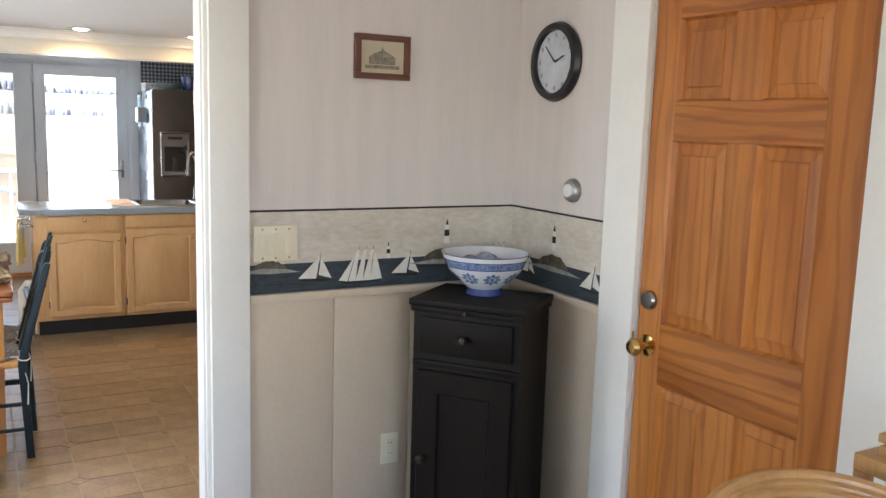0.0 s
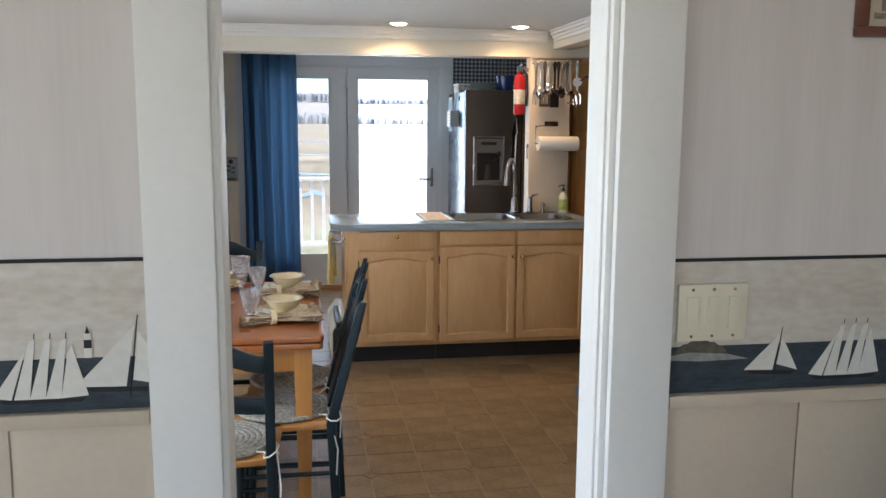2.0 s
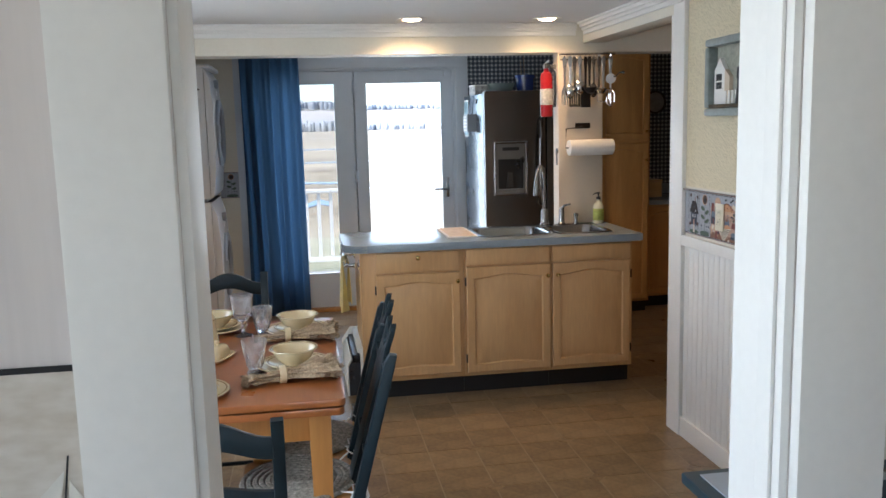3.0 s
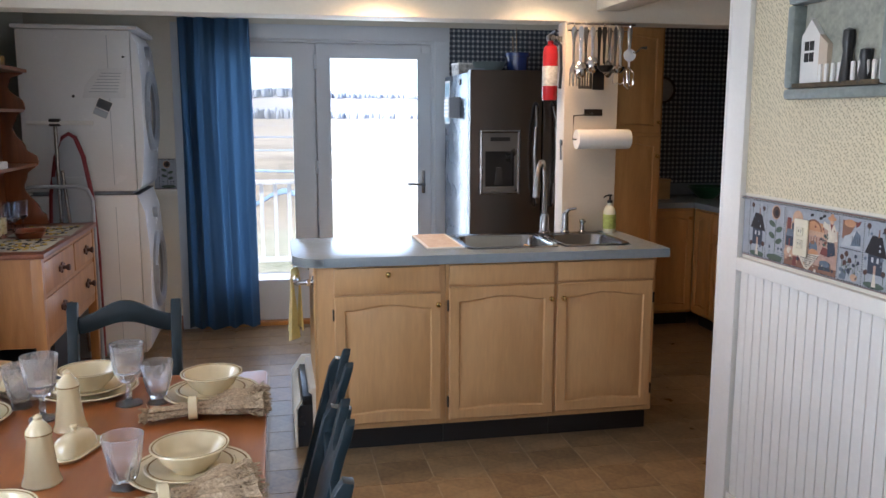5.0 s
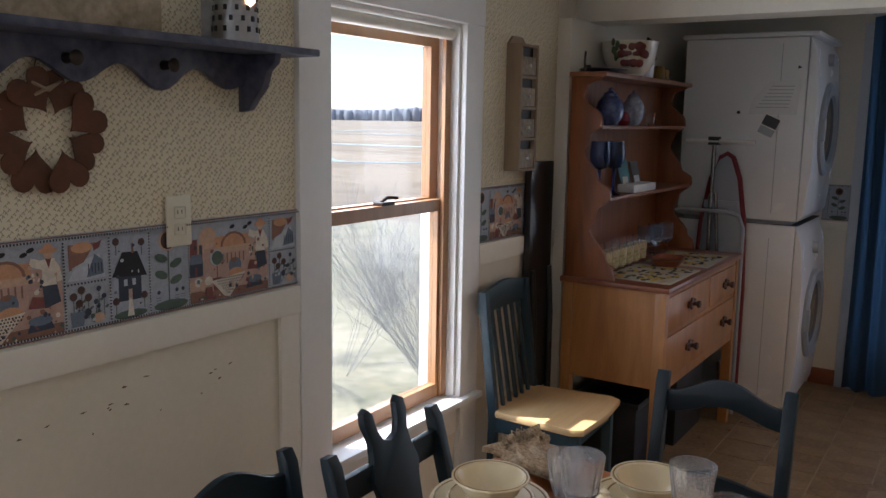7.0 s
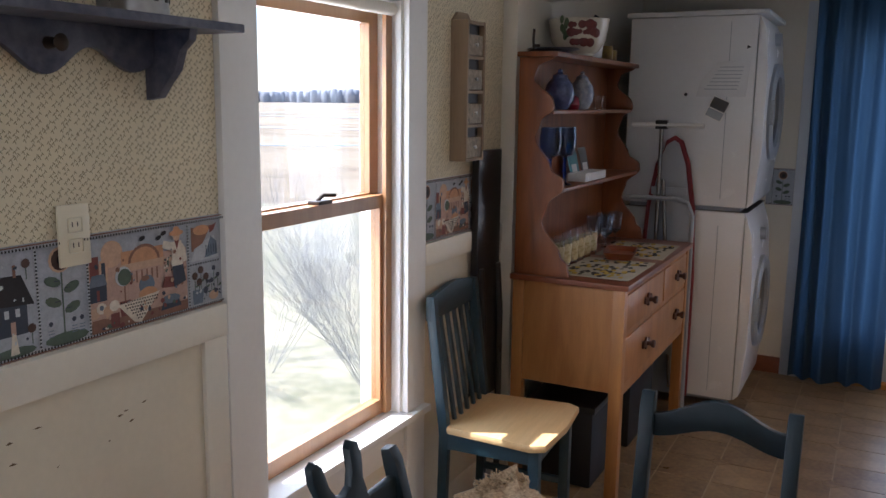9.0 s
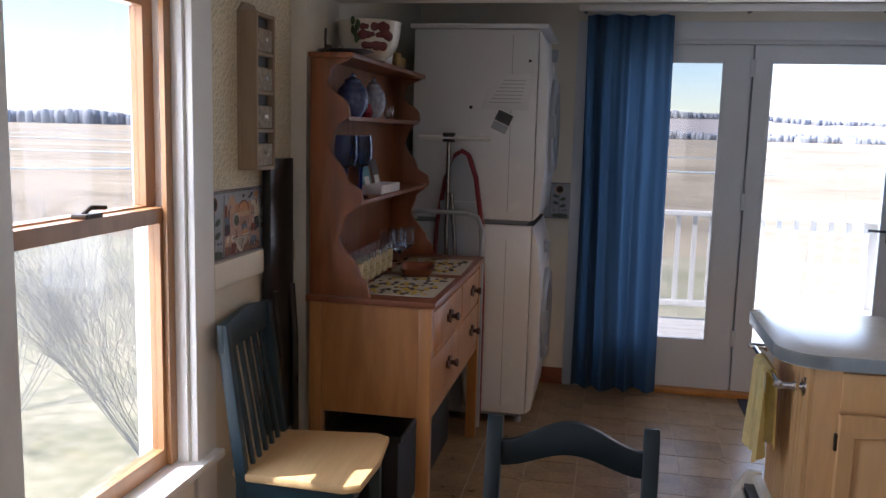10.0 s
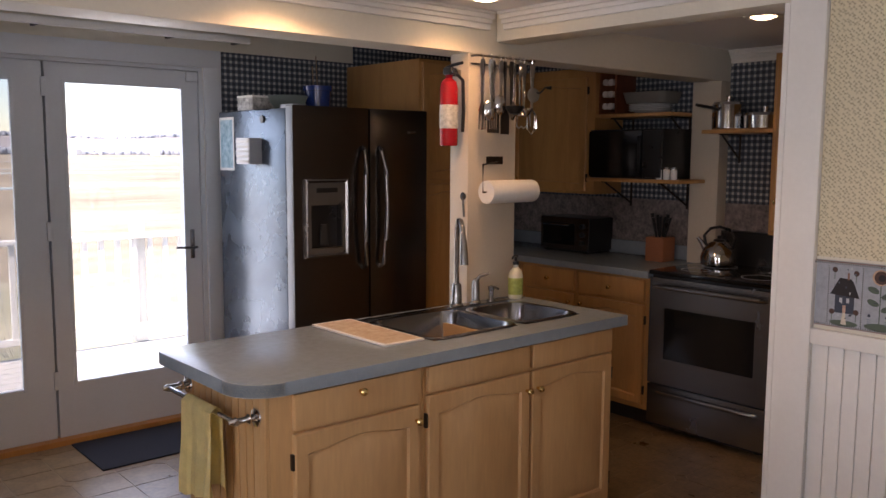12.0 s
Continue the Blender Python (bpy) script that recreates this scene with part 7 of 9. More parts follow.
for kind, m, top in seats:
    (ladder_chair if kind == "l" else splat_chair)(m, (LB if kind == "l" else SB) + " by the table", top)
    pad = braided_pad(m @ pose(0, 0.01, 0.451), "round braided rag pad on a dining chair, tied with white cords")
    for s_ in (-1, 1):
        hx = s_ * (0.19 if kind == "s" else 0.17)
        loop = [(hx + 0.026 * math.cos(t), -0.187 + 0.027 * math.sin(t), 0.012 + 0.012 * math.sin(t + 1) + 0.004 * k) for k, t in enumerate(0.9 * i for i in range(9))]
        part("tie", tube(B(), [(s_ * 0.12, -0.13, 0.012), *loop, (hx + 0.03 * s_, -0.20, -0.09), (hx + 0.022 * s_, -0.195, -0.19)], 0.0028, 6), M["paper"], pad, "white cord tie")

# slat-back chair under the window
wc_ = thing("slat_back_chair", pose(-1.115, 6.455, 0, 0, 0, -87), "teal slat-back chair with a bare birch seat", "chair")
part("seat", prism(B(), [(-0.17, -0.21), (0.17, -0.21), (0.195, -0.17), (0.225, 0.15), (0.20, 0.195), (0.0, 0.21), (-0.20, 0.195), (-0.225, 0.15), (-0.195, -0.17)], 0.455, 0.482, "z", 0.008), M["seat"], wc_, "varnished birch seat")
fr_ = B()
for a in ((-0.185, 0.185, 0.14, 0.165), (-0.165, 0.165, -0.19, -0.165), (-0.195, -0.17, -0.17, 0.14), (0.17, 0.195, -0.17, 0.14)):
    box(fr_, *a, 0.40, 0.454, 0.003)
part("seat_frame", fr_, M["teal2"], wc_)
for s in (-1, 1):
    part("leg", box(B(), s * 0.18 - 0.018, s * 0.18 + 0.018, 0.135, 0.172, 0, 0.454, 0.004), M["teal2"], wc_)
    part("back_post", prism(B(), [(-0.20, 0), (-0.19, 0.45), (-0.245, 0.90), (-0.24, 0.93), (-0.215, 0.93), (-0.155, 0.45), (-0.17, 0)], s * 0.18 - 0.016, s * 0.18 + 0.016, "x", 0.004), M["teal2"], wc_)
    part("stretcher", box(B(), s * 0.18 - 0.009, s * 0.18 + 0.009, -0.17, 0.14, 0.18, 0.205, 0.003), M["teal2"], wc_)
part("crest_rail", rail(-0.244, 0.845, 0.93, 0.197, 0.02, 0.0, 0.022), M["teal2"], wc_)
for k in range(5):
    x = -0.115 + k * 0.0575
    b = B()
    prism(b, [(-0.172, 0.482), (-0.233, 0.85), (-0.222, 0.85), (-0.160, 0.482)], x - 0.010, x + 0.010, "x", 0.002)
    part("slat", b, M["teal2"], wc_)

# ---- table settings ----


def place_setting(x, y):
    def ring(bm, r, z):
        lathe(bm, [(r, z), (r + 0.003, z + 0.0006), (r + 0.005, z)], 36, cap=False)
        return bm
    p = thing("dinner_plate", pose(x, y, TZ), "cream stoneware dinner plate with a brown line", "plate", "dinner plates")
    part("plate", lathe(B(), [(0.075, 0), (0.08, 0.003), (0.118, 0.014), (0.124, 0.017), (0.122, 0.020), (0.085, 0.009), (0.0, 0.008)], 40), M["stoneware"], p)
    part("rim_line", ring(B(), 0.113, 0.0182), M["glaze_brown"], p, "brown glaze line")
    q = thing("side_plate", pose(x, y, TZ + 0.0085), "cream stoneware side plate on a dinner plate", "plate", "side plates")
    part("plate", lathe(B(), [(0.05, 0), (0.055, 0.003), (0.088, 0.013), (0.092, 0.016), (0.09, 0.018), (0.058, 0.008), (0.0, 0.007)], 36), M["stoneware"], q)
    part("rim_line", ring(B(), 0.082, 0.0165), M["glaze_brown"], q, "brown glaze line")
    b = thing("cereal_bowl", pose(x, y, TZ + 0.016), "cream stoneware bowl on stacked plates", "bowl", "stoneware bowls")
    part("bowl", lathe(B(), [(0.036, 0), (0.038, 0.004), (0.058, 0.022), (0.070, 0.046), (0.080, 0.050), (0.079, 0.053), (0.068, 0.050), (0.054, 0.026), (0.03, 0.009), (0.0, 0.008)], 40), M["stoneware"], b)
    part("rim_line", lathe(B(), [(0.0735, 0.0512), (0.0755, 0.0522), (0.0725, 0.0518)], 40, cap=False), M["glaze_brown"], b, "brown glaze line")


for x, y in ((0.005, 4.59), (0.015, 5.09), (-0.306, 5.185), (-0.575, 5.0), (-0.56, 4.62), (-0.305, 4.355)):
    place_setting(x, y)


def tumbler(x, y, a):
    prof = [(0.026, 0), (0.028, 0.002), (0.024, 0.008), (0.020, 0.014), (0.027, 0.03), (0.034, 0.06), (0.041, 0.104), (0.0415, 0.110), (0.0395, 0.110), (0.037, 0.09), (0.031, 0.055), (0.022, 0.026), (0, 0.022)]
    bm = lathe(B(), prof, 14)
    for v in bm.verts:
        r = math.hypot(v.co.x, v.co.y)
        if 0.02 < v.co.z < 0.075 and r > 0.0255:
            k = 1 + 0.05 * math.cos(7 * math.atan2(v.co.y, v.co.x) + v.co.z * 300)
            v.co.x *= k
            v.co.y *= k
    return solid("tumbler", bm, M["cutglass"], "cut glass tumbler on the table", "glass", "cut glass tumblers", m=pose(x, y, TZ, 0, 0, a), smooth=False)


def goblet(x, y, a):
    g_ = thing("goblet", pose(x, y, TZ, 0, 0, a), "cut glass goblet on the table", "glass", "cut glass goblets")
    part("bowl", lathe(B(), [(0.007, 0.055), (0.022, 0.062), (0.035, 0.085), (0.043, 0.15), (0.0435, 0.160), (0.0415, 0.160), (0.040, 0.145), (0.031, 0.09), (0.016, 0.070), (0.0, 0.068)], 14), M["cutglass"], g_, smooth=False)
    part("stem", lathe(B(), [(0.034, 0), (0.034, 0.003), (0.012, 0.008), (0.006, 0.018), (0.009, 0.03), (0.005, 0.042), (0.007, 0.0545)], 16), M["cutglass"], g_)


for i, (x, y) in enumerate(((-0.118, 5.07), (-0.118, 4.555), (-0.425, 4.50), (-0.49, 4.72), (-0.455, 5.10))):
    tumbler(x, y, i * 17)
for i, (x, y) in enumerate(((-0.190, 5.075), (-0.378, 5.00))):
    goblet(x, y, i * 23)


def shaker(x, y):
    s = thing("shaker", pose(x, y, TZ), "cream stoneware salt shaker with a pointed cap", "shaker", "stoneware shakers")
    part("body", lathe(B(), [(0.037, 0), (0.039, 0.004), (0.034, 0.018), (0.024, 0.095), (0.0255, 0.10), (0.0255, 0.105)], 12), M["stoneware"], s)
    part("cap", lathe(B(), [(0.0255, 0.105), (0.024, 0.114), (0.012, 0.130), (0.008, 0.134), (0.009, 0.140), (0.0, 0.146)], 28), M["stoneware"], s)
    part("rim_line", lathe(B(), [(0.0257, 0.1045), (0.0262, 0.106), (0.0257, 0.1075)], 28, cap=False), M["glaze_brown"], s)


shaker(-0.285, 4.61)
shaker(-0.297, 4.915)
bd = thing("butter_dish", pose(-0.255, 4.765, TZ, 0, 0, 70) @ Matrix.Diagonal((0.8, 0.8, 0.8, 1)), "cream stoneware butter dish with a lid", "butter dish")
part("tray", rows(B(), [round_rect(-0.085, 0.085, -0.045, 0.045, 0.04, 0.0), round_rect(-0.10, 0.10, -0.055, 0.055, 0.05, 0.012), round_rect(-0.096, 0.096, -0.051, 0.051, 0.046, 0.014), round_rect(-0.07, 0.07, -0.035, 0.035, 0.03, 0.008)]), M["stoneware"], bd)
part("lid", rows(B(), [round_rect(-0.07, 0.07, -0.036, 0.036, 0.025, 0.009), round_rect(-0.067, 0.067, -0.034, 0.034, 0.028, 0.035), round_rect(-0.055, 0.055, -0.026, 0.026, 0.022, 0.052), round_rect(-0.03, 0.03, -0.012, 0.012, 0.010, 0.061)]), M["stoneware"], bd)
part("knob", lathe(B(), [(0.008, 0.06), (0.006, 0.066), (0.011, 0.074), (0.008, 0.08), (0, 0.082)], 16), M["stoneware"], bd)


def napkin(x, y, turn, seed):
    """A rolled tweed napkin held by a stoneware ring, with crumpled fringed ends."""
    rnd = random.Random(seed)
    nk = thing("napkin", pose(x, y, TZ, 0, 0, turn), "rolled tweed napkin with fringed ends in a stoneware ring", "napkin", "rolled napkins")
    b = B()
    n, m_ = 34, 22
    rings = []
    for i in range(n + 1):
        s = i / n
        u = -0.14 + 0.27 * s
        r = 0.017 + (0.010 if s < 0.4 else 0.034) * abs((s - 0.40) / 0.6) ** 0.9 + 0.003 * math.sin(s * 17 + seed)
        if s > 0.9:
            r *= 1 + 1.2 * (s - 0.9)
        if s < 0.06:
            r *= 0.6 + 6 * s
        ring = []
        for k in range(m_):
            a = 2 * math.pi * k / m_
            w = 1 + 0.20 * math.sin(3 * a + s * 5 + seed) + 0.20 * math.sin(7 * a - s * 6) + rnd.uniform(-0.07, 0.07)
            ring.append(b.verts.new((u + rnd.uniform(-0.003, 0.003), r * 1.35 * w * math.cos(a) + 0.012 * math.sin(s * 3), max(0.001, 0.016 + r * 0.28 + r * 0.55 * w * math.sin(a)))))
        rings.append(ring)
    for p, q in zip(rings, rings[1:]):
        for k in range(m_):
            b.faces.new((p[k], p[(k + 1) % m_], q[(k + 1) % m_], q[k]))
    b.faces.new(rings[0][::-1])
    b.faces.new(rings[-1])
    part("cloth", b, M["linen"], nk)
    fg = B()
    for k in range(420):
        a, e = rnd.uniform(0, 6.28), 1 if k % 13 < 10 else -1
        w = rnd.uniform(0.2, 1.0) ** 0.5
        p = Vector((0.118 + rnd.uniform(-0.02, 0.014) if e > 0 else -0.136, (0.062 if e > 0 else 0.022) * w * math.cos(a), (0.034 if e > 0 else 0.020) + (0.030 if e > 0 else 0.012) * w * math.sin(a)))
        tube(fg, [p, p + Vector((e * rnd.uniform(0.006, 0.026), rnd.uniform(-0.014, 0.014), rnd.uniform(-0.014, 0.010)))], 0.0019, 3, False)
    for v in fg.verts:
        v.co.z = max(v.co.z, 0.001)
    tagged(part("fringe", fg, M["linen"], nk), kind="stuff")
    part("napkin_ring", lathe(B(), [(0.026, -0.011), (0.029, -0.009), (0.029, 0.009), (0.026, 0.011), (0.0235, 0.009), (0.0235, -0.009), (0.026, -0.011)], 24, (-0.035, 0, 0.028), "x", False), M["stoneware"], nk, "cream stoneware ring")


napkin(0.005, 4.435, 12, 1)
napkin(0.015, 4.935, 4, 2)
napkin(-0.53, 5.20, 150, 3)
napkin(-0.50, 4.46, 160, 4)

# ---- hutch ----
HY0, HY1, HB = 6.885, 8.04, -1.30
hu = thing("hutch", pose(0, 0, 0), "honey maple hutch with scalloped sides over a two-row dresser", "hutch")
part("dresser_top", box(B(), HB - 0.01, -0.825, HY0 - 0.012, HY1 + 0.012, 0.882, 0.905, 0.005), M["hutch_top"], hu, "reddish maple top")
for y in (HY0, HY1 - 0.045):
    for x in (HB, -0.888):
        part("leg", box(B(), x, x + 0.048, y, y + 0.045, 0, 0.881, 0.003), M["hutch_light"], hu)
for y in (HY0 + 0.008, HY1 - 0.02):
    part("side_panel", box(B(), HB + 0.048, -0.888, y, y + 0.012, 0.47, 0.881), M["hutch_light"], hu)
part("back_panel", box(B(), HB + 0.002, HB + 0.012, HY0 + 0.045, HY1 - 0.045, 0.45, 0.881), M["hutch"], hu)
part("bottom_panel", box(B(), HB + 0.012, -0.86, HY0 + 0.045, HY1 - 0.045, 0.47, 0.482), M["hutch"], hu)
fr_ = B()
box(fr_, -0.872, -0.846, HY0 + 0.045, HY1 - 0.045, 0.858, 0.881)
box(fr_, -0.872, -0.846, HY0 + 0.045, HY1 - 0.045, 0.688, 0.706)
box(fr_, -0.872, -0.846, HY0 + 0.045, HY1 - 0.045, 0.455, 0.498)
box(fr_, -0.872, -0.846, 7.515, 7.54, 0.706, 0.858)
part("face_frame", fr_, M["hutch_light"], hu)
for y0, y1, z0, z1, ks in ((HY0 + 0.049, 7.511, 0.709, 0.855, (7.24,)), (7.544, HY1 - 0.049, 0.709, 0.855, (7.80,)), (HY0 + 0.049, HY1 - 0.049, 0.501, 0.685, (7.24, 7.80))):
    dw = part("drawer", box(B(), -0.862, -0.842, y0, y1, z0, z1, 0.004), M["hutch_light"], hu)
    for y in ks:
        zc = (z0 + z1) / 2
        bow = [(0.008, 0.026), (0.018, 0.008), (0.036, 0.017), (0.052, 0.012), (0.052, -0.012), (0.036, -0.017), (0.018, -0.008), (0.008, -0.026)]
        part("pull_plate", prism(B(), [(y + a, zc + b) for a, b in bow] + [(y - a, zc + b) for a, b in bow[::-1]], -0.8418, -0.832, "x", 0.003), M["pull"], dw, "dark carved wooden pull")
        part("knob", lathe(B(), [(0.010, 0), (0.009, 0.012), (0.017, 0.022), (0.016, 0.032), (0, 0.036)], 16, (-0.832, y, zc), "x"), M["pull"], dw, "dark turned wooden knob")


def scallop():
    keys = [(0.905, -1.072), (0.955, -1.082), (0.985, -1.11), (1.115, -1.19), (1.185, -1.17), (1.255, -1.105), (1.285, -1.108), (1.33, -1.165), (1.445, -1.228), (1.51, -1.205), (1.555, -1.156), (1.585, -1.16), (1.668, -1.238), (1.715, -1.225), (1.752, -1.155)]
    out = []
    for (z0, x0), (z1, x1) in zip(keys, keys[1:]):
        for k in range(5):
            s = k / 5
            e = 0.5 - 0.5 * math.cos(math.pi * s)
            out.append((x0 + (x1 - x0) * e, z0 + (z1 - z0) * s))
    return [*out, (keys[-1][1], keys[-1][0]), (HB, 1.752), (HB, 0.9055)]


for y in (HY0 + 0.01, HY1 - 0.03):
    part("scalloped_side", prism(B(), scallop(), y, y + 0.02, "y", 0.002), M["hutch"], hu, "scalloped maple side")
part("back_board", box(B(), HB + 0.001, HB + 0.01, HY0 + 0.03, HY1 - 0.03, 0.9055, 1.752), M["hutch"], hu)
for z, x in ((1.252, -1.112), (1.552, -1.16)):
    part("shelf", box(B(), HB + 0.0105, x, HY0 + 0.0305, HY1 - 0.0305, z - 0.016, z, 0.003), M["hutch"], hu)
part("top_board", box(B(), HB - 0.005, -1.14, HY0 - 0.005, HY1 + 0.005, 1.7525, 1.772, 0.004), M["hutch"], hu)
# on the hutch
ZT = 1.7725
bl = thing("painted_bowl", pose(-1.20, 7.28, ZT), "large cream bowl painted with a dark red flower", "bowl")
part("bowl", lathe(B(), [(0.065, 0), (0.07, 0.01), (0.085, 0.018), (0.112, 0.06), (0.122, 0.11), (0.124, 0.14), (0.128, 0.148), (0.122, 0.148), (0.116, 0.10), (0.10, 0.06), (0.05, 0.03), (0, 0.028)], 36), mat("ivory_glaze", (0.62, 0.58, 0.48), 0.25, coat=0.3), bl)
fl = B()
for k in range(30):
    a = -1.0 + 0.14 * math.sin(k * 2.4) + 0.36 * math.cos(k * 1.9)
    z = 0.088 + 0.040 * math.sin(k * 2.1)
    r = 0.1125 + 0.2 * (z - 0.06)
    for j in (a,):
        c0 = Vector((r * math.cos(j), r * math.sin(j), z))
        bmesh.ops.create_uvsphere(fl, u_segments=10, v_segments=6, radius=0.010 + 0.010 * (0.5 + 0.5 * math.sin(k * 4.7)), matrix=Matrix.Translation(c0) @ Matrix.Rotation(j, 4, "Z") @ Matrix.Diagonal((0.22, 1, 1, 1)))
lf_ = B()
for k in range(7):
    j, z = -1.72 + 0.11 * math.sin(k * 1.7), 0.075 + 0.011 * k
    r = 0.1125 + 0.2 * (z - 0.06)
    bmesh.ops.create_uvsphere(lf_, u_segments=8, v_segments=6, radius=0.014, matrix=Matrix.Translation((r * math.cos(j), r * math.sin(j), z)) @ Matrix.Rotation(j, 4, "Z") @ Matrix.Diagonal((0.22, 0.7, 1.2, 1)))
part("leaf", lf_, mat("green_leaf_glaze", (0.05, 0.09, 0.03), 0.3, var=0.3, scale=40), bl, "green painted leaves")
part("flower", fl, mat("dark_red_glaze", (0.13, 0.015, 0.015), 0.3, var=0.3, scale=40), bl, "dark red painted flower")
pi = thing("pitcher", pose(-1.22, 7.50, ZT), "white pitcher with a black handle on the hutch", "pitcher")
part("body", lathe(B(), [(0.05, 0), (0.055, 0.01), (0.06, 0.08), (0.05, 0.15), (0.052, 0.165), (0.048, 0.165), (0.05, 0.08), (0, 0.01)], 28), M["enamel"], pi)
part("handle", tube(B(), [(0.0, 0.05, 0.15), (0.0, 0.07, 0.185), (0.02, 0.105, 0.17), (0.02, 0.11, 0.10), (0.0, 0.06, 0.04)], 0.012, 10), M["black"], pi)
for k, (y, h) in enumerate(((7.66, 0.06), (7.73, 0.045))):
    solid("spice_tin", lathe(B(), [(0.026, 0), (0.027, 0.002), (0.027, h), (0.024, h + 0.006), (0, h + 0.007)], 20), mat("yellow_tin", (0.55, 0.36, 0.03), 0.4, var=0.4, scale=40, second=(0.15, 0.06, 0.02)), "small yellow printed tin on the hutch", "tin", "yellow tins", m=pose(-1.19, y, ZT))
solid("dark_platter", lathe(B(), [(0.06, 0), (0.065, 0.004), (0.105, 0.014), (0.10, 0.018), (0.05, 0.008), (0, 0.008)], 30), mat("slate_glaze", (0.05, 0.06, 0.085), 0.3), "flat slate-blue platter on the hutch", "platter", m=pose(-1.215, 7.03, ZT))
cand = thing("candle_holder", pose(-1.255, 6.955, ZT), "small iron candle holder on the hutch", "candle holder")
part("pan", lathe(B(), [(0.03, 0), (0.034, 0.006), (0.012, 0.008), (0.012, 0.03), (0.0, 0.031)], 18), M["iron"], cand)
part("hook", tube(B(), [(0.0, -0.03, 0.004), (0, -0.036, 0.045), (0, -0.03, 0.085)], 0.005, 8), M["iron"], cand)


def ginger_jar(y, material, r, label):
    j_ = thing("ginger_jar", pose(-1.215, y, 1.5525), label, "jar")
    part("body", lathe(B(), [(r * 0.6, 0), (r * 0.65, 0.006), (r * 0.98, 0.035), (r * 1.08, 0.065), (r * 0.95, 0.10), (r * 0.6, 0.125)], 30), material, j_)
    part("lid", lathe(B(), [(r * 0.55, 0.125), (r * 0.52, 0.138), (r * 0.15, 0.15), (r * 0.2, 0.158), (0, 0.165)], 24), material, j_)


ginger_jar(7.12, mat("cobalt_pattern", (0.02, 0.04, 0.17), 0.2, var=0.3, scale=30, second=(0.12, 0.16, 0.32), coat=0.4), 0.058, "cobalt blue ginger jar on the hutch shelf")
ginger_jar(7.40, mat("celadon_pattern", (0.22, 0.27, 0.40), 0.2, var=0.2, scale=30, second=(0.46, 0.50, 0.58), coat=0.4), 0.05, "grey-blue ginger jar on the hutch shelf")
solid("red_ornament", lathe(B(), [(0.02, 0), (0.028, 0.02), (0.02, 0.05), (0.008, 0.06), (0, 0.062)], 16), mat("crimson_glaze", (0.25, 0.01, 0.03), 0.2, coat=0.4), "small crimson ornament on the hutch shelf", "ornament", m=pose(-1.20, 7.255, 1.5525))
solid("shot_glass", lathe(B(), [(0.018, 0), (0.024, 0.06), (0.0225, 0.06), (0.017, 0.008), (0, 0.008)], 18), M["glass"], "small clear glass on the hutch shelf", "glass", m=pose(-1.20, 7.60, 1.5525))


def blue_goblet(x, y):
    g_ = thing("blue_goblet", pose(x, y, 1.2525), "smoky blue goblet with a cobalt stem", "glass", "blue goblets")
    part("bowl", lathe(B(), [(0.006, 0.110), (0.03, 0.12), (0.043, 0.15), (0.044, 0.19), (0.039, 0.232), (0.037, 0.232), (0.042, 0.19), (0.040, 0.152), (0.026, 0.124), (0, 0.118)], 24), M["blueglass"], g_)
    part("stem", lathe(B(), [(0.03, 0), (0.03, 0.003), (0.008, 0.01), (0.006, 0.03), (0.006, 0.095), (0.009, 0.1095)], 18), M["bluestem"], g_, "cobalt stem")


blue_goblet(-1.195, 6.985)
blue_goblet(-1.165, 7.075)
tr = thing("divided_dish", pose(-1.165, 7.37, 1.2525), "white divided serving dish on the hutch shelf", "dish")
part("base", box(B(), -0.035, 0.035, -0.14, 0.14, 0, 0.008, 0.002), M["enamel"], tr)
for a in ((-0.04, -0.034, -0.145, 0.145), (0.034, 0.04, -0.145, 0.145)):
    part("wall", box(B(), *a, 0, 0.035, 0.002), M["enamel"], tr)
for y in (-0.145, -0.05, 0.05, 0.139):
    part("divider", box(B(), -0.034, 0.034, y, y + 0.006, 0.008, 0.035, 0.001), M["enamel"], tr)
for k, (y, c_, lb) in enumerate(((7.42, (0.10, 0.30, 0.34), "teal greeting card standing on the hutch shelf"), (7.57, (0.12, 0.12, 0.12), "dark framed card standing on the hutch shelf"))):
    cd = thing("card", pose(-1.235, y, 1.2525, 0, -14, 0), lb, "card")
    part("card_sheet", box(B(), 0, 0.004, -0.06 + 0.01 * k, 0.06 - 0.01 * k, 0, 0.145 - 0.015 * k, 0.001), mat("card_print", c_, 0.5, var=0.3, scale=14), cd)
    part("picture", box(B(), 0.004, 0.005, -0.035, 0.03, 0.02, 0.06), M["paper"], cd)
ym = [pose(-1.225 + 0.045 * (k % 2) * 0, 7.03 + 0.088 * k, 0.9055) for k in range(6)]
for k, m in enumerate(ym):
    g_ = thing("juice_glass", m @ pose(0.05, 0, 0), "clear juice glass with a yellow print", "glass", "yellow-print juice glasses")
    part("glass", lathe(B(), [(0.030, 0), (0.032, 0.003), (0.036, 0.128), (0.034, 0.128), (0.0305, 0.012), (0, 0.011)], 20), M["glass"], g_)
    part("print_band", lathe(B(), [(0.0335, 0.02), (0.0337, 0.0205), (0.0358, 0.100), (0.0362, 0.1005)], 20, cap=False), mat("yellow_enamel", (0.62, 0.50, 0.16), 0.4, var=0.5, scale=90, second=(0.75, 0.70, 0.5)) if k == 0 else bpy.data.materials["yellow_enamel"], g_, "yellow printed band")
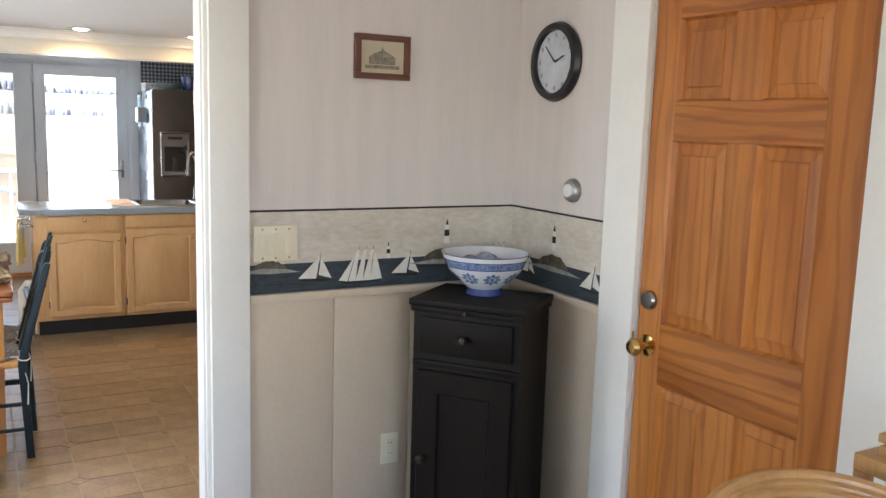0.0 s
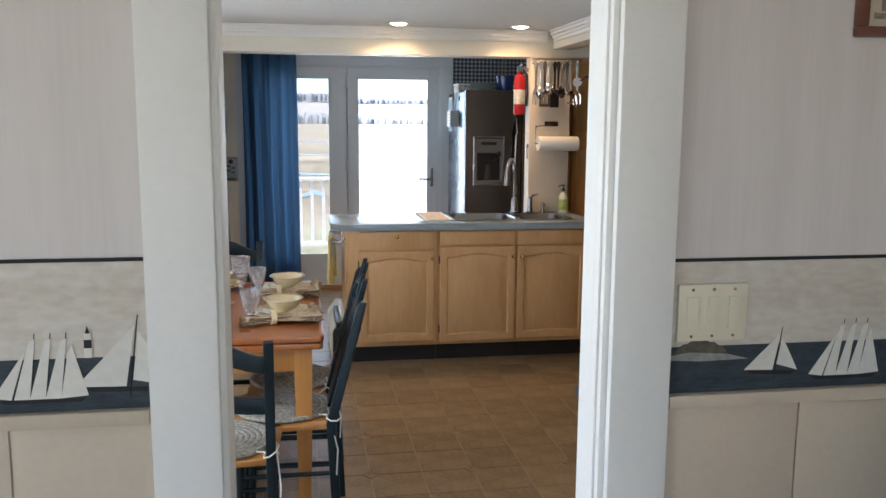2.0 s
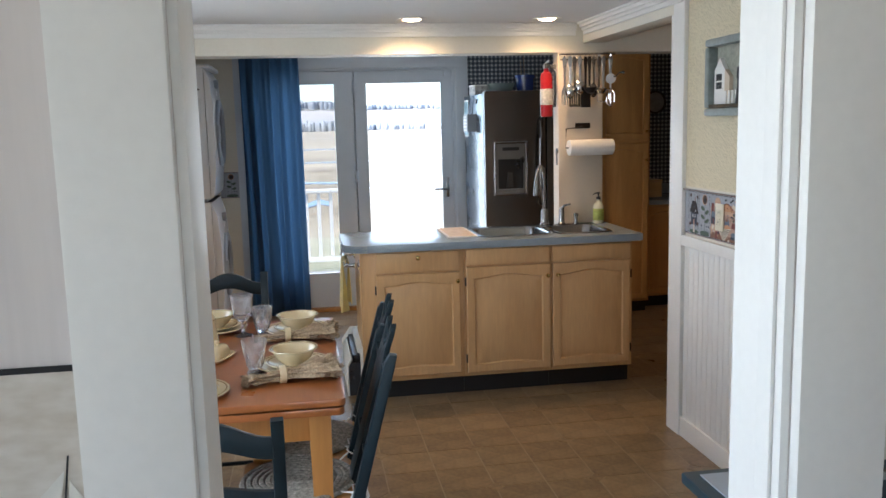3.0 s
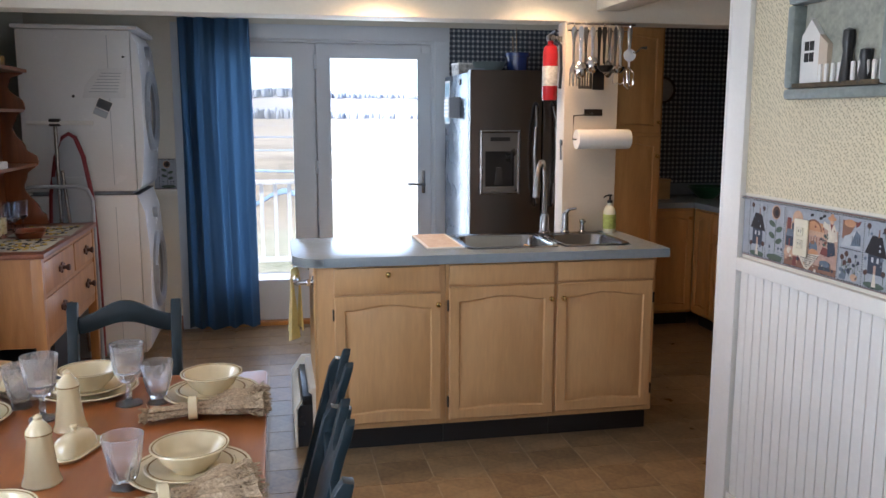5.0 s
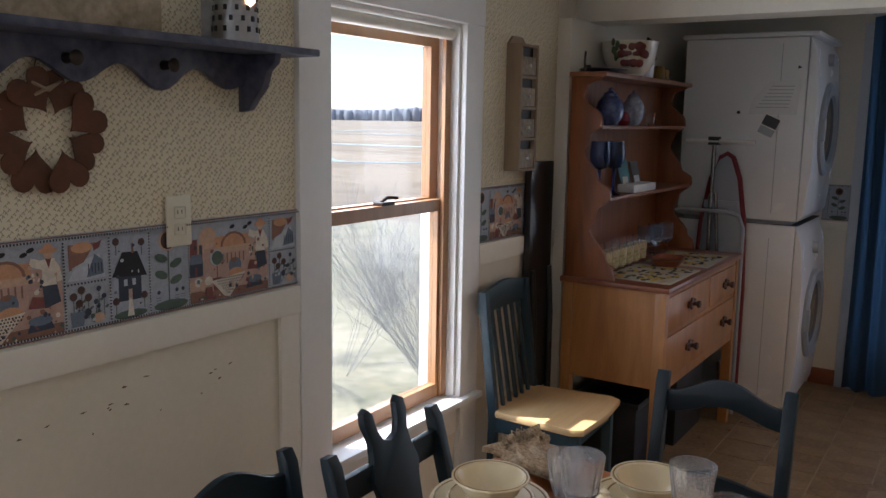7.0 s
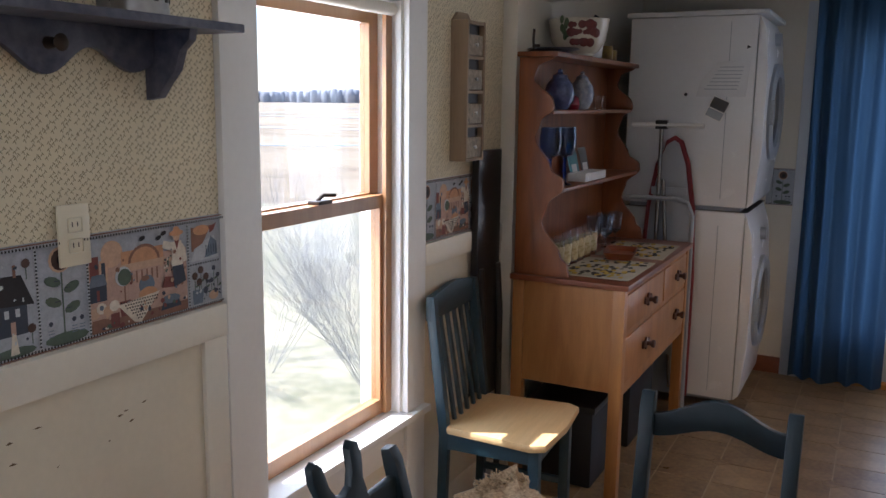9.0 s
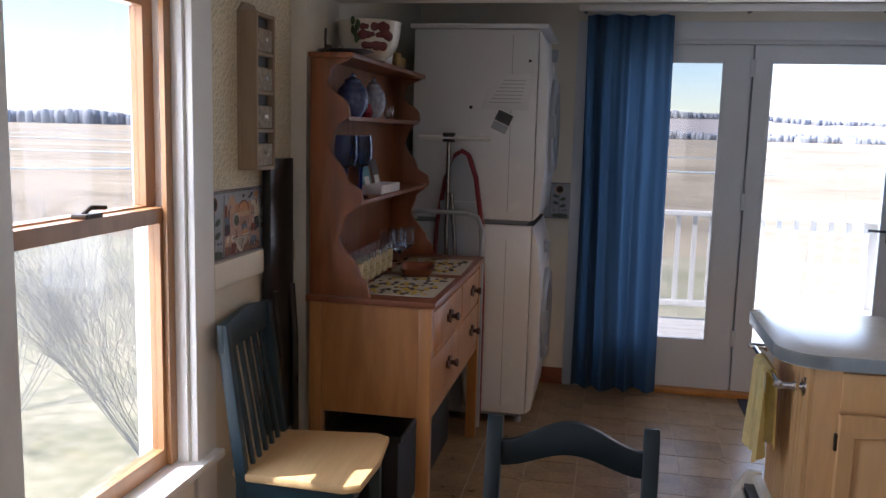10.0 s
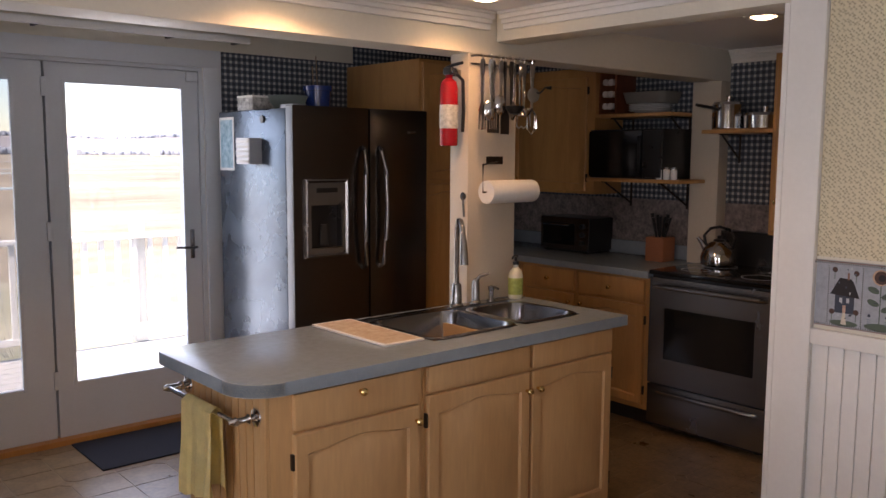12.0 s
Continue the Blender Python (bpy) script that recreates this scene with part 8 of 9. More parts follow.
for k in range(4):
    solid("stemmed_glass", lathe(B(), [(0.022, 0), (0.022, 0.003), (0.005, 0.008), (0.005, 0.05), (0.028, 0.07), (0.033, 0.155), (0.031, 0.155), (0.025, 0.075), (0, 0.058)], 18), M["paleglass"], "pale blue stemmed glass on the dresser", "glass", "blue stemmed glasses", m=pose(-1.20 + 0.04 * (k % 2), 7.60 + 0.075 * k, 0.9055))


def placemat(y, turn):
    p = thing("placemat", pose(-1.0, y, 0.9055, 0, 0, turn), "cream placemat with black berry clusters", "placemat", "placemats on the dresser")
    part("mat", box(B(), -0.15, 0.15, -0.21, 0.21, 0, 0.004, 0.001), mat("placemat_linen", (0.42, 0.40, 0.33), 0.9, var=0.1) if "placemat_linen" not in bpy.data.materials else bpy.data.materials["placemat_linen"], p)
    rnd = random.Random(int(y * 10))
    for nm, cols, n in (("berry_print", (0.03, 0.03, 0.03), 70), ("yellow_berries", (0.45, 0.32, 0.05), 36)):
        b = B()
        for k in range(n):
            x, yy, r = rnd.uniform(-0.13, 0.13), rnd.uniform(-0.19, 0.19), rnd.uniform(0.007, 0.012)
            zz = 0.0042 + 0.00003 * k + (0.002 if nm[0] == "y" else 0)
            prism(b, [(x + r * math.cos(i * 1.05 + k), yy + r * 1.5 * math.sin(i * 1.05 + k)) for i in range(6)], 0.004, zz)
        tagged(part(nm, b, mat(nm, cols, 0.8) if nm not in bpy.data.materials else bpy.data.materials[nm], p, smooth=False), kind="stuff")


placemat(7.17, 0)
placemat(7.68, 2)
wt = thing("wooden_tray", pose(-1.02, 7.44, 0.9125, 0, 0, 10), "small carved wooden tray on the dresser", "tray")
part("tray", rows(B(), [round_rect(-0.055, 0.055, -0.10, 0.10, 0.03, 0), round_rect(-0.07, 0.07, -0.115, 0.115, 0.04, 0.03), round_rect(-0.066, 0.066, -0.11, 0.11, 0.04, 0.03), round_rect(-0.05, 0.05, -0.095, 0.095, 0.03, 0.01)]), M["hutch_top"], wt)

# ---- under and beside the hutch ----


def storage_box(x0, x1, y0, y1, h, label):
    b = thing("storage_box", pose(0, 0, 0), label, "box", "boxes under the hutch")
    part("bin", box(B(), x0, x1, y0, y1, 0.004, h, 0.01), M["blackkick"], b)
    part("lid", box(B(), x0 - 0.012, x1 + 0.012, y0 - 0.012, y1 + 0.012, h, h + 0.028, 0.006), M["black"], b)


storage_box(-1.26, -0.98, 7.0, 7.44, 0.33, "dark storage box under the hutch")
storage_box(-1.26, -0.96, 7.50, 7.93, 0.38, "taller dark storage box under the hutch")
ib = thing("ironing_board", pose(0, 8.175, 0), "folded ironing board with a red cover edge leaning by the dryer", "ironing board")
out = [(-0.985 + 0.13 * s * (1 if q == 0 else 1), z) for q in (0,) for s, z in ((-1, 0.06), (-1, 0.7), (-0.85, 1.05), (-0.55, 1.28), (-0.2, 1.39), (0.05, 1.41), (0.3, 1.39), (0.6, 1.28), (0.88, 1.05), (1, 0.7), (1, 0.06))]
part("board", prism(B(), out, 0.02, 0.045, "y", 0.004), M["greyplastic"], ib)
eb = B()
tube(eb, [(x, 0.03, z) for x, z in out], 0.014, 8)
part("cover_edge", eb, M["redcloth"], ib, "red cloth cover edge")
lg = B()
tube(lg, [(-1.04, -0.01, 0.05), (-1.04, -0.01, 1.47)], 0.011, 8)
tube(lg, [(-0.93, 0.0, 0.10), (-1.02, 0.0, 1.2)], 0.010, 8)
part("leg", lg, M["steel"], ib)
part("foot_bar", tube(B(), [(-1.19, -0.02, 1.475), (-0.83, -0.02, 1.475)], 0.012, 8), M["white"], ib)
part("hinge_block", box(B(), -1.07, -1.01, -0.03, 0.005, 1.455, 1.50, 0.004), M["black"], ib)
part("bracket", box(B(), -1.08, -0.90, 0.0, 0.012, 1.12, 1.16, 0.003), M["greyplastic"], ib)
ss = thing("step_stool", pose(0, 8.105, 0), "folded grey metal step stool behind the hutch", "step stool")
part("hoop", tube(B(), [(-1.24, 0, 0.02), (-1.24, 0, 1.06), (-1.215, 0, 1.10), (-1.17, 0, 1.11), (-0.93, 0, 1.11), (-0.875, 0, 1.09), (-0.85, 0, 1.03), (-0.845, 0, 0.02)], 0.012, 10), M["greyplastic"], ss)
for z in (0.3, 0.6):
    part("tread", box(B(), -1.225, -0.86, -0.012, 0.012, z, z + 0.2, 0.004), M["greyplastic"], ss)
ft = thing("folded_table", pose(0, 0, 0), "folded black tray table leaning on the wall", "tray table")
part("board", prism(B(), [(-1.383, 0.42), (-1.383, 1.40), (-1.352, 1.40), (-1.352, 0.42)], 6.66, 6.865, "y", 0.004), M["black"], ft)
part("leg", tube(B(), [(-1.335, 6.845, 0.01), (-1.338, 6.845, 0.75), (-1.352, 6.845, 0.95)], 0.014, 8), M["black"], ft)
part("leg", tube(B(), [(-1.335, 6.69, 0.01), (-1.338, 6.69, 0.75), (-1.352, 6.69, 0.95)], 0.014, 8), M["black"], ft)
part("foot_bar", box(B(), -1.36, -1.32, 6.67, 6.87, 0.0, 0.03, 0.004), M["black"], ft)

# ---- west wall decorations ----
sr = thing("spice_drawer_rack", pose(W + 0.0045, 6.50, 1.37), "narrow grey pine rack of small drawers on the wall", "spice rack")
part("back", prism(B(), [(0, 0), (0.145, 0), (0.145, 0.49), (0.11, 0.52), (0.035, 0.52), (0, 0.49)], 0, 0.01, "x"), M["spice"], sr)
for y in (0.0, 0.133):
    part("side", box(B(), 0.01, 0.066, y, y + 0.012, 0, 0.49, 0.002), M["spice"], sr)
for k in range(5):
    part("shelf", box(B(), 0.01, 0.064, 0.012, 0.133, k * 0.1195, k * 0.1195 + 0.01), M["spice"], sr)
for k in range(4):
    dd = part("drawer", box(B(), 0.015, 0.062, 0.016, 0.129, 0.013 + k * 0.1195, 0.083 + k * 0.1195, 0.002), mat("painted_drawer", (0.20, 0.15, 0.10), 0.6, var=0.5, scale=50, second=(0.44, 0.355, 0.25)) if k == 0 else bpy.data.materials["painted_drawer"], sr)
    # solid black block stands in for the shaded gap over each drawer
    part("slot", box(B(), 0.012, 0.045, 0.0125, 0.1325, 0.085 + k * 0.1195, 0.119 + k * 0.1195), M["blackkick"], sr, "black block for the shade above the drawer")
    part("knob", lathe(B(), [(0.004, 0), (0.007, 0.008), (0, 0.012)], 10, (0.062, 0.0725, 0.05 + k * 0.1195), "x"), M["paper"], dd)
ws = thing("scalloped_shelf", pose(W + 0.0045, 0, 1.735), "distressed navy wall shelf with a scalloped apron", "shelf")
part("board", box(B(), 0, 0.155, 3.85, 5.245, -0.018, 0, 0.004), M["shelfblue"], ws)
sc = [(3.93 + 1.23 * i / 96, -0.062 - 0.044 * math.sin(i * math.pi / 16) ** 2 - (0.010 if i % 32 < 16 else 0) * math.sin(i * math.pi / 16) ** 2) for i in range(97)]
part("apron", prism(B(), [(3.93, -0.018), *sc, (5.16, -0.018)], 0.012, 0.03, "x", 0.002), M["shelfblue"], ws)
for y in (3.90, 5.11):
    pf = [(0.0, -0.018), (0.13, -0.018), (0.125, -0.04), (0.10, -0.06), (0.085, -0.10), (0.06, -0.125), (0.035, -0.155), (0.0, -0.16)]
    b = B()
    prism(b, pf, y, y + 0.022, "y", 0.003)
    part("bracket", b, M["shelfblue"], ws)
for y in (4.62, 4.86, 4.38):
    part("peg", lathe(B(), [(0.012, 0.03), (0.009, 0.055), (0.016, 0.065), (0.0, 0.075)], 14, (0, y, -0.06), "x"), M["iron"], ws)
gt = thing("tin_grater", pose(W + 0.085, 5.03, 1.7355, 0, 0, 20), "punched tin grater lamp on the wall shelf", "grater")
part("body", lathe(B(), [(0.055, 0), (0.055, 0.003), (0.045, 0.17), (0.02, 0.19), (0, 0.192)], 28), M["tin"], gt)
ho = B()
for k in range(12):
    for z in range(6):
        a = 2 * math.pi * (k + 0.5 * (z % 2)) / 12
        r = 0.0545 - 0.01 * (0.02 + z * 0.024) / 0.17
        box(ho, -0.002, 0.002, -0.004, 0.004, -0.006, 0.006)
        for v in list(ho.verts)[-8:]:
            c0 = v.co.copy()
            v.co = Vector(((r + 0.0006 + c0.x) * math.cos(a) - c0.y * math.sin(a), (r + 0.0006 + c0.x) * math.sin(a) + c0.y * math.cos(a), 0.03 + z * 0.024 + c0.z))
part("holes", ho, M["blackkick"], gt)
part("bulb_glow", lathe(B(), [(0.0, 0.08), (0.012, 0.09), (0.012, 0.11), (0.0, 0.12)], 12, (0.047, -0.02, 0)), glow_mat("warm_bulb", (1, 0.5, 0.25), 3.0), gt)
part("side_leaf", prism(B(), [(-0.10, 0.0), (-0.05, 0.0), (-0.045, 0.15), (-0.09, 0.12)], -0.004, 0.004, "y"), M["tin"], gt)
bx = thing("painted_sign", pose(W + 0.03, 4.63, 1.7355), "low painted wooden sign on the wall shelf", "sign")
part("board", box(B(), 0, 0.015, -0.35, 0.22, 0, 0.10, 0.003), mat("painted_sign_colours", (0.30, 0.26, 0.10), 0.6, var=0.5, scale=18, second=(0.55, 0.42, 0.30)), bx)


def heart(bm, cx, cz, s, turn, x0, x1):
    pts = []
    for i in range(28):
        t = 2 * math.pi * i / 28
        hx, hz = 16 * math.sin(t) ** 3 / 17, (13 * math.cos(t) - 5 * math.cos(2 * t) - 2 * math.cos(3 * t) - math.cos(4 * t)) / 17
        pts.append((cx + s * (hx * math.cos(turn) - hz * math.sin(turn)), cz + s * (hx * math.sin(turn) + hz * math.cos(turn))))
    prism(bm, pts, x0, x1, "x", 0.002)


hw = thing("heart_wreath", pose(W + 0.005, 4.585, 1.525), "rusty tin wreath of overlapping hearts on the wall", "wreath")
for k in range(8):
    a = 2 * math.pi * (k + 0.5) / 8
    b = B()
    heart(b, 0.090 * math.sin(a), 0.090 * math.cos(a), 0.050 + 0.003 * math.sin(k * 2.1), -a + 0.30 * math.sin(k * 1.9), 0.010 + 0.006 * (k % 2), 0.0125 + 0.006 * (k % 2))
    part("heart", b, M["rust"], hw)
part("bow", tube(B(), [(0.016, -0.03, 0.075), (0.02, 0.0, 0.09), (0.016, 0.03, 0.105), (0.02, 0.0, 0.085), (0.016, -0.035, 0.10)], 0.004, 6), M["spice"], hw, "twine bow")
hg = B()
tube(hg, [(0.004, -0.02, 0.125), (0.003, 0.0, 0.20), (0.004, 0.02, 0.125)], 0.0012, 5)
part("wire", hg, M["iron"], hw)


def outlet(m, label, toggles=0):
    o = thing("wall_plate", m, label, "wall plate")
    w = 0.036 if not toggles else 0.0765
    part("plate", box(B(), -w, w, -0.006, 0, -0.06, 0.06, 0.003), M["ivory"], o)
    if toggles:
        for k in range(toggles):
            x = -0.046 + 0.046 * k
            part("rocker", prism(B(), [(-0.0125, -0.034), (0.0125, -0.034), (0.0125, 0.034), (-0.0125, 0.034)], -0.010, -0.006, "y", 0.0015), M["ivory"], o).location = (x, 0, 0)
            for z in (-0.049, 0.049):
                part("screw", lathe(B(), [(0.003, 0), (0.003, -0.0015), (0, -0.002)], 8, (x, -0.006, z), "y"), M["brass"], o)
    else:
        for z in (-0.02, 0.02):
            r = part("socket", box(B(), -0.016, 0.016, -0.008, -0.006, z - 0.014, z + 0.014, 0.004), M["ivory"], o)
            for x in (-0.006, 0.006):
                part("slot", box(B(), x - 0.001, x + 0.001, -0.0085, -0.008, z - 0.003, z + 0.006), M["black"], r)
    return o


outlet(pose(W + 0.010, 4.905, 1.317, 0, 0, 90), "ivory wall outlet at the patchwork border")
outlet(pose(E_ - 0.010, 5.30, 1.13, 0, 0, -90), "ivory wall plate on the patchwork border")

# ---- living room ----
outlet(pose(0.917, DW0 - 0.006, 1.159), "ivory plate with three rocker switches", 3)
outlet(pose(1.355, DW0 - 0.0085, 0.366), "ivory wall outlet on the wainscot")
pf = thing("framed_print", pose(1.298, DW0, 1.797), "small old print in a dark wooden frame", "picture")
fb = B()
for a in ((-0.105, 0.105, 0.055, 0.076), (-0.105, 0.105, -0.076, -0.055), (-0.105, -0.082, -0.055, 0.055), (0.082, 0.105, -0.055, 0.055)):
    box(fb, a[0], a[1], -0.022, -0.001, a[2], a[3], 0.004)
part("frame", fb, wood("walnut_frame", (0.16, 0.055, 0.03), (0.10, 0.03, 0.018), 0.35, axis="x"), pf)
part("sheet", box(B(), -0.082, 0.082, -0.010, -0.006, -0.055, 0.055), mat("aged_paper", (0.55, 0.48, 0.36), 0.8, var=0.1, scale=20), pf)
inn = B()
prism(inn, [(-0.05, -0.025), (0.05, -0.025), (0.05, 0.0), (0.03, 0.012), (0.005, 0.022), (0, 0.034), (-0.005, 0.022), (-0.03, 0.012), (-0.05, 0.0)], -0.0115, -0.010, "y")
part("drawing", inn, mat("faded_ink", (0.14, 0.12, 0.09), 0.8, var=0.5, scale=90, second=(0.4, 0.35, 0.27)), pf, "faded drawing of a large house")
part("drawing", box(B(), -0.065, 0.065, -0.0115, -0.010, -0.04, -0.028), bpy.data.materials["faded_ink"], pf)

ck = thing("wall_clock", pose(E_, 2.602, 1.803), "round wall clock with a black rim", "clock")
part("rim", lathe(B(), [(0.135, -0.001), (0.14, -0.012), (0.132, -0.03), (0.112, -0.032), (0.108, -0.016)], 48, (0, 0, 0), "x", False), M["black"], ck)
part("dial", lathe(B(), [(0.110, -0.014), (0.0, -0.0145)], 48, (0, 0, 0), "x"), mat("clock_dial", (0.62, 0.66, 0.72), 0.5, var=0.2, scale=12, bump=0.0), ck, "pale printed dial")
hnd = B()
prism(hnd, [(-0.004, 0.0), (0.004, 0.0), (0.002, 0.055), (-0.002, 0.055)], -0.018, -0.016, "x")
for v in hnd.verts:
    y, z = v.co.y, v.co.z
    v.co.y, v.co.z = y * 0.35 - z * 0.94, y * 0.94 + z * 0.35
part("hour_hand", hnd, M["black"], ck)
hnd = B()
prism(hnd, [(-0.003, 0.0), (0.003, 0.0), (0.0015, 0.08), (-0.0015, 0.08)], -0.020, -0.0185, "x")
for v in hnd.verts:
    y, z = v.co.y, v.co.z
    v.co.y, v.co.z = y * 0.7 + z * 0.71, -y * 0.71 + z * 0.7
part("minute_hand", hnd, M["black"], ck)
for k in range(12):
    a = 2 * math.pi * k / 12
    part("hour_mark", box(B(), -0.0165, -0.0145, -0.004 + 0.092 * math.sin(a), 0.004 + 0.092 * math.sin(a), 0.092 * math.cos(a) - 0.007, 0.092 * math.cos(a) + 0.007), M["greyplastic"], ck)
th = thing("thermostat", pose(E_, 2.475, 1.358), "small round brushed thermostat on the wall", "thermostat")
part("base", lathe(B(), [(0.042, -0.001), (0.042, -0.012), (0.036, -0.022), (0.024, -0.026)], 36, (0, 0, 0), "x"), M["tin"], th)
part("dial", lathe(B(), [(0.024, -0.026), (0.022, -0.032), (0.0, -0.033)], 30, (0, 0, 0), "x"), M["enamel"], th)

# pine door
c = B()
box(c, E_ - 0.022, E_, 2.118, 2.284, 0, 2.16, 0.004)
box(c, E_ - 0.022, E_, 1.20, 1.357, 0, 2.16, 0.004)
box(c, E_ - 0.022, E_, 1.357, 2.118, 2.045, 2.16, 0.004)
structure("trim_pine_door", c, M["white"], "white casing of the pine door")
DX = E_ + 0.004
pd = tagged(new("door_pine", mesh("door_pine", box(B(), DX + 0.022, DX + 0.038, 1.362, 2.113, 0.008, 2.035), M["pine"])), "varnished six-panel knotty pine door", "door", kind="structure")
Y = [1.362, 1.495, 1.70, 1.805, 2.015, 2.113]
for y0, y1, mt in ((Y[4], Y[5], "pine"), (Y[0], Y[1], "pine")):
    part("stile", box(B(), DX, DX + 0.0218, y0, y1, 0.008, 2.035, 0.0015), M[mt], pd)
ZR = [(0.008, 0.235), (0.79, 0.985), (1.545, 1.66), (1.90, 2.035)]
for z0, z1 in ZR:
    part("cross_rail", box(B(), DX + 0.0002, DX + 0.0218, Y[1] + 0.0005, Y[4] - 0.0005, z0, z1, 0.0015), M["pine_x"], pd)
for (_, z0), (z1, _) in zip(ZR, ZR[1:]):
    part("muntin", box(B(), DX + 0.0002, DX + 0.0218, Y[2], Y[3], z0 + 0.0005, z1 - 0.0005, 0.0015), M["pine"], pd)
    for y0, y1 in ((Y[1], Y[2]), (Y[3], Y[4])):
        b = B()
        def lp(d, x):
            return [(x, y0 + d, z0 + d), (x, y1 - d, z0 + d), (x, y1 - d, z1 - d), (x, y0 + d, z1 - d)]
        rows(b, [lp(0.0, DX + 0.0216), lp(0.0, DX + 0.0010), lp(0.007, DX + 0.016), lp(0.014, DX + 0.016), lp(0.040, DX + 0.010), lp(0.042, DX + 0.004), lp(0.046, DX + 0.003)])
        part("raised_panel", b, M["pine"], pd, smooth=False)
kb = part("door_knob", lathe(B(), [(0.034, DX), (0.034, DX - 0.005), (0.013, DX - 0.01), (0.012, DX - 0.035), (0.026, DX - 0.045), (0.03, DX - 0.06), (0.02, DX - 0.072), (0, DX - 0.074)], 28, (0, 2.062, 0.905), "x"), M["brass"], pd, "brass door knob")
part("deadbolt", lathe(B(), [(0.03, DX), (0.03, DX - 0.012), (0.024, DX - 0.02), (0, DX - 0.021)], 28, (0, 2.062, 1.05), "x"), M["steel"], pd, "steel deadbolt")
part("latch_plate", box(B(), DX - 0.018, DX - 0.012, 2.115, 2.13, 0.87, 0.94, 0.001), M["brass"], pd)
for z in (0.25, 1.75):
    part("hinge", lathe(B(), [(0.007, 0), (0.007, 0.1)], 10, (DX - 0.008, 1.362, z)), M["brass"], pd, "brass hinge")

# corner cabinet
cc = thing("corner_cabinet", pose(1.315, 2.635, 0, 0, 0, -51.2), "espresso-stained cabinet set across the corner with drawer and door", "cabinet")
CW, CD = 0.42, 0.33
part("carcass", box(B(), 0.015, CW - 0.015, 0.015, CD, 0.02, 0.94, 0.003), M["espresso"], cc)
part("top", box(B(), 0, CW, 0, CD, 0.96, 0.985, 0.007), M["espresso"], cc)
part("top_moulding", box(B(), 0.006, CW - 0.006, 0.006, CD, 0.9405, 0.9595, 0.004), M["espresso"], cc)
part("plinth", box(B(), 0.008, CW - 0.008, 0.008, CD, 0, 0.07, 0.003), M["espresso"], cc)
def front(bm):
    bm.transform(Matrix.Translation((0, 0.015, 0)))
    return bm
dw = part("drawer_front", front(box(B(), 0.045, CW - 0.045, -0.014, 0, 0.80, 0.925, 0.004)), M["espresso"], cc)
part("knob", front(knob_bm(CW / 2, 0.865, -0.013, 0.016)), M["iron"], dw)
part("moulding", front(box(B(), 0.018, CW - 0.018, -0.012, 0, 0.755, 0.775, 0.004)), M["espresso"], cc)
dd = part("door", front(panel_door(0.04, CW - 0.04, 0.085, 0.74, 0.0, 0.075, 0.016, 0.0)), M["espresso"], cc)
part("knob", front(knob_bm(0.068, 0.43, -0.015, 0.016)), M["iron"], dd)
part("lock", knob_bm(CW / 2, 0.95, 0.007, 0.008), M["iron"], cc)
BOWL = pose(1.60, 2.61, 0.985) @ Matrix.Diagonal((0.86, 0.86, 0.86, 1))
bw = thing("porcelain_bowl", BOWL, "large blue and white porcelain bowl on the corner cabinet", "bowl")
part("foot", lathe(B(), [(0.075, 0), (0.078, 0.003), (0.07, 0.028)], 40, cap=False), M["cobalt"], bw, "cobalt foot ring")
part("body", lathe(B(), [(0.07, 0.028), (0.10, 0.05), (0.145, 0.095), (0.158, 0.118)], 48, cap=False), M["porcelain"], bw)
part("band", lathe(B(), [(0.158, 0.118), (0.171, 0.148)], 48, cap=False), mat("blue_vine_glaze", (0.03, 0.075, 0.27), 0.15, var=0.3, scale=60, grain=120, bump=0.0, second=(0.30, 0.40, 0.62), coat=0.4), bw, "blue band with white vines")
for r, z in ((0.1583, 0.1175), (0.1712, 0.1478), (0.1795, 0.1690)):
    part("blue_line", lathe(B(), [(r, z), (r + 0.0018, z + 0.003)], 48, cap=False), M["cobalt"], bw)
part("rim", lathe(B(), [(0.171, 0.148), (0.178, 0.168), (0.180, 0.172), (0.176, 0.172), (0.165, 0.14), (0.14, 0.095), (0.09, 0.05), (0, 0.04)], 48, cap=False), M["porcelain"], bw)


def medallion(a0):
    """A painted flower that follows the bowl's side: rings of petals round a heart."""
    bm = B()
    def at(u, v):
        z = 0.080 + v
        r = 0.145 - (0.095 - z) if z < 0.095 else 0.145 + (z - 0.095) * 0.565
        a = a0 + u / r
        return ((r + 0.0012) * math.cos(a), (r + 0.0012) * math.sin(a), z)
    for k in range(8):
        t = 2 * math.pi * k / 8
        c, s = math.cos(t), math.sin(t)
        pts = []
        for i in range(8):
            e = 2 * math.pi * i / 8
            p, w = 0.024 + 0.0125 * math.cos(e), 0.0085 * math.sin(e)
            pts.append(bm.verts.new(at(c * p - s * w, 0.72 * (s * p + c * w))))
        bm.faces.new(pts)
    bm.faces.new([bm.verts.new(at(0.010 * math.cos(i * 0.785), 0.008 * math.sin(i * 0.785))) for i in range(8)])
    return bm


for k in range(9):
    part("painted_flower", medallion(2 * math.pi * (k + 0.3) / 9), M["bluepaint"], bw)
fill = B()
rnd = random.Random(8)
for k in range(9):
    a = 2 * math.pi * k / 9
    bmesh.ops.create_uvsphere(fill, u_segments=12, v_segments=8, radius=0.035, matrix=Matrix.Translation((0.07 * math.cos(a), 0.07 * math.sin(a), 0.115 + 0.012 * (k % 2))) @ Matrix.Diagonal((1, 1, 0.8, 1)))
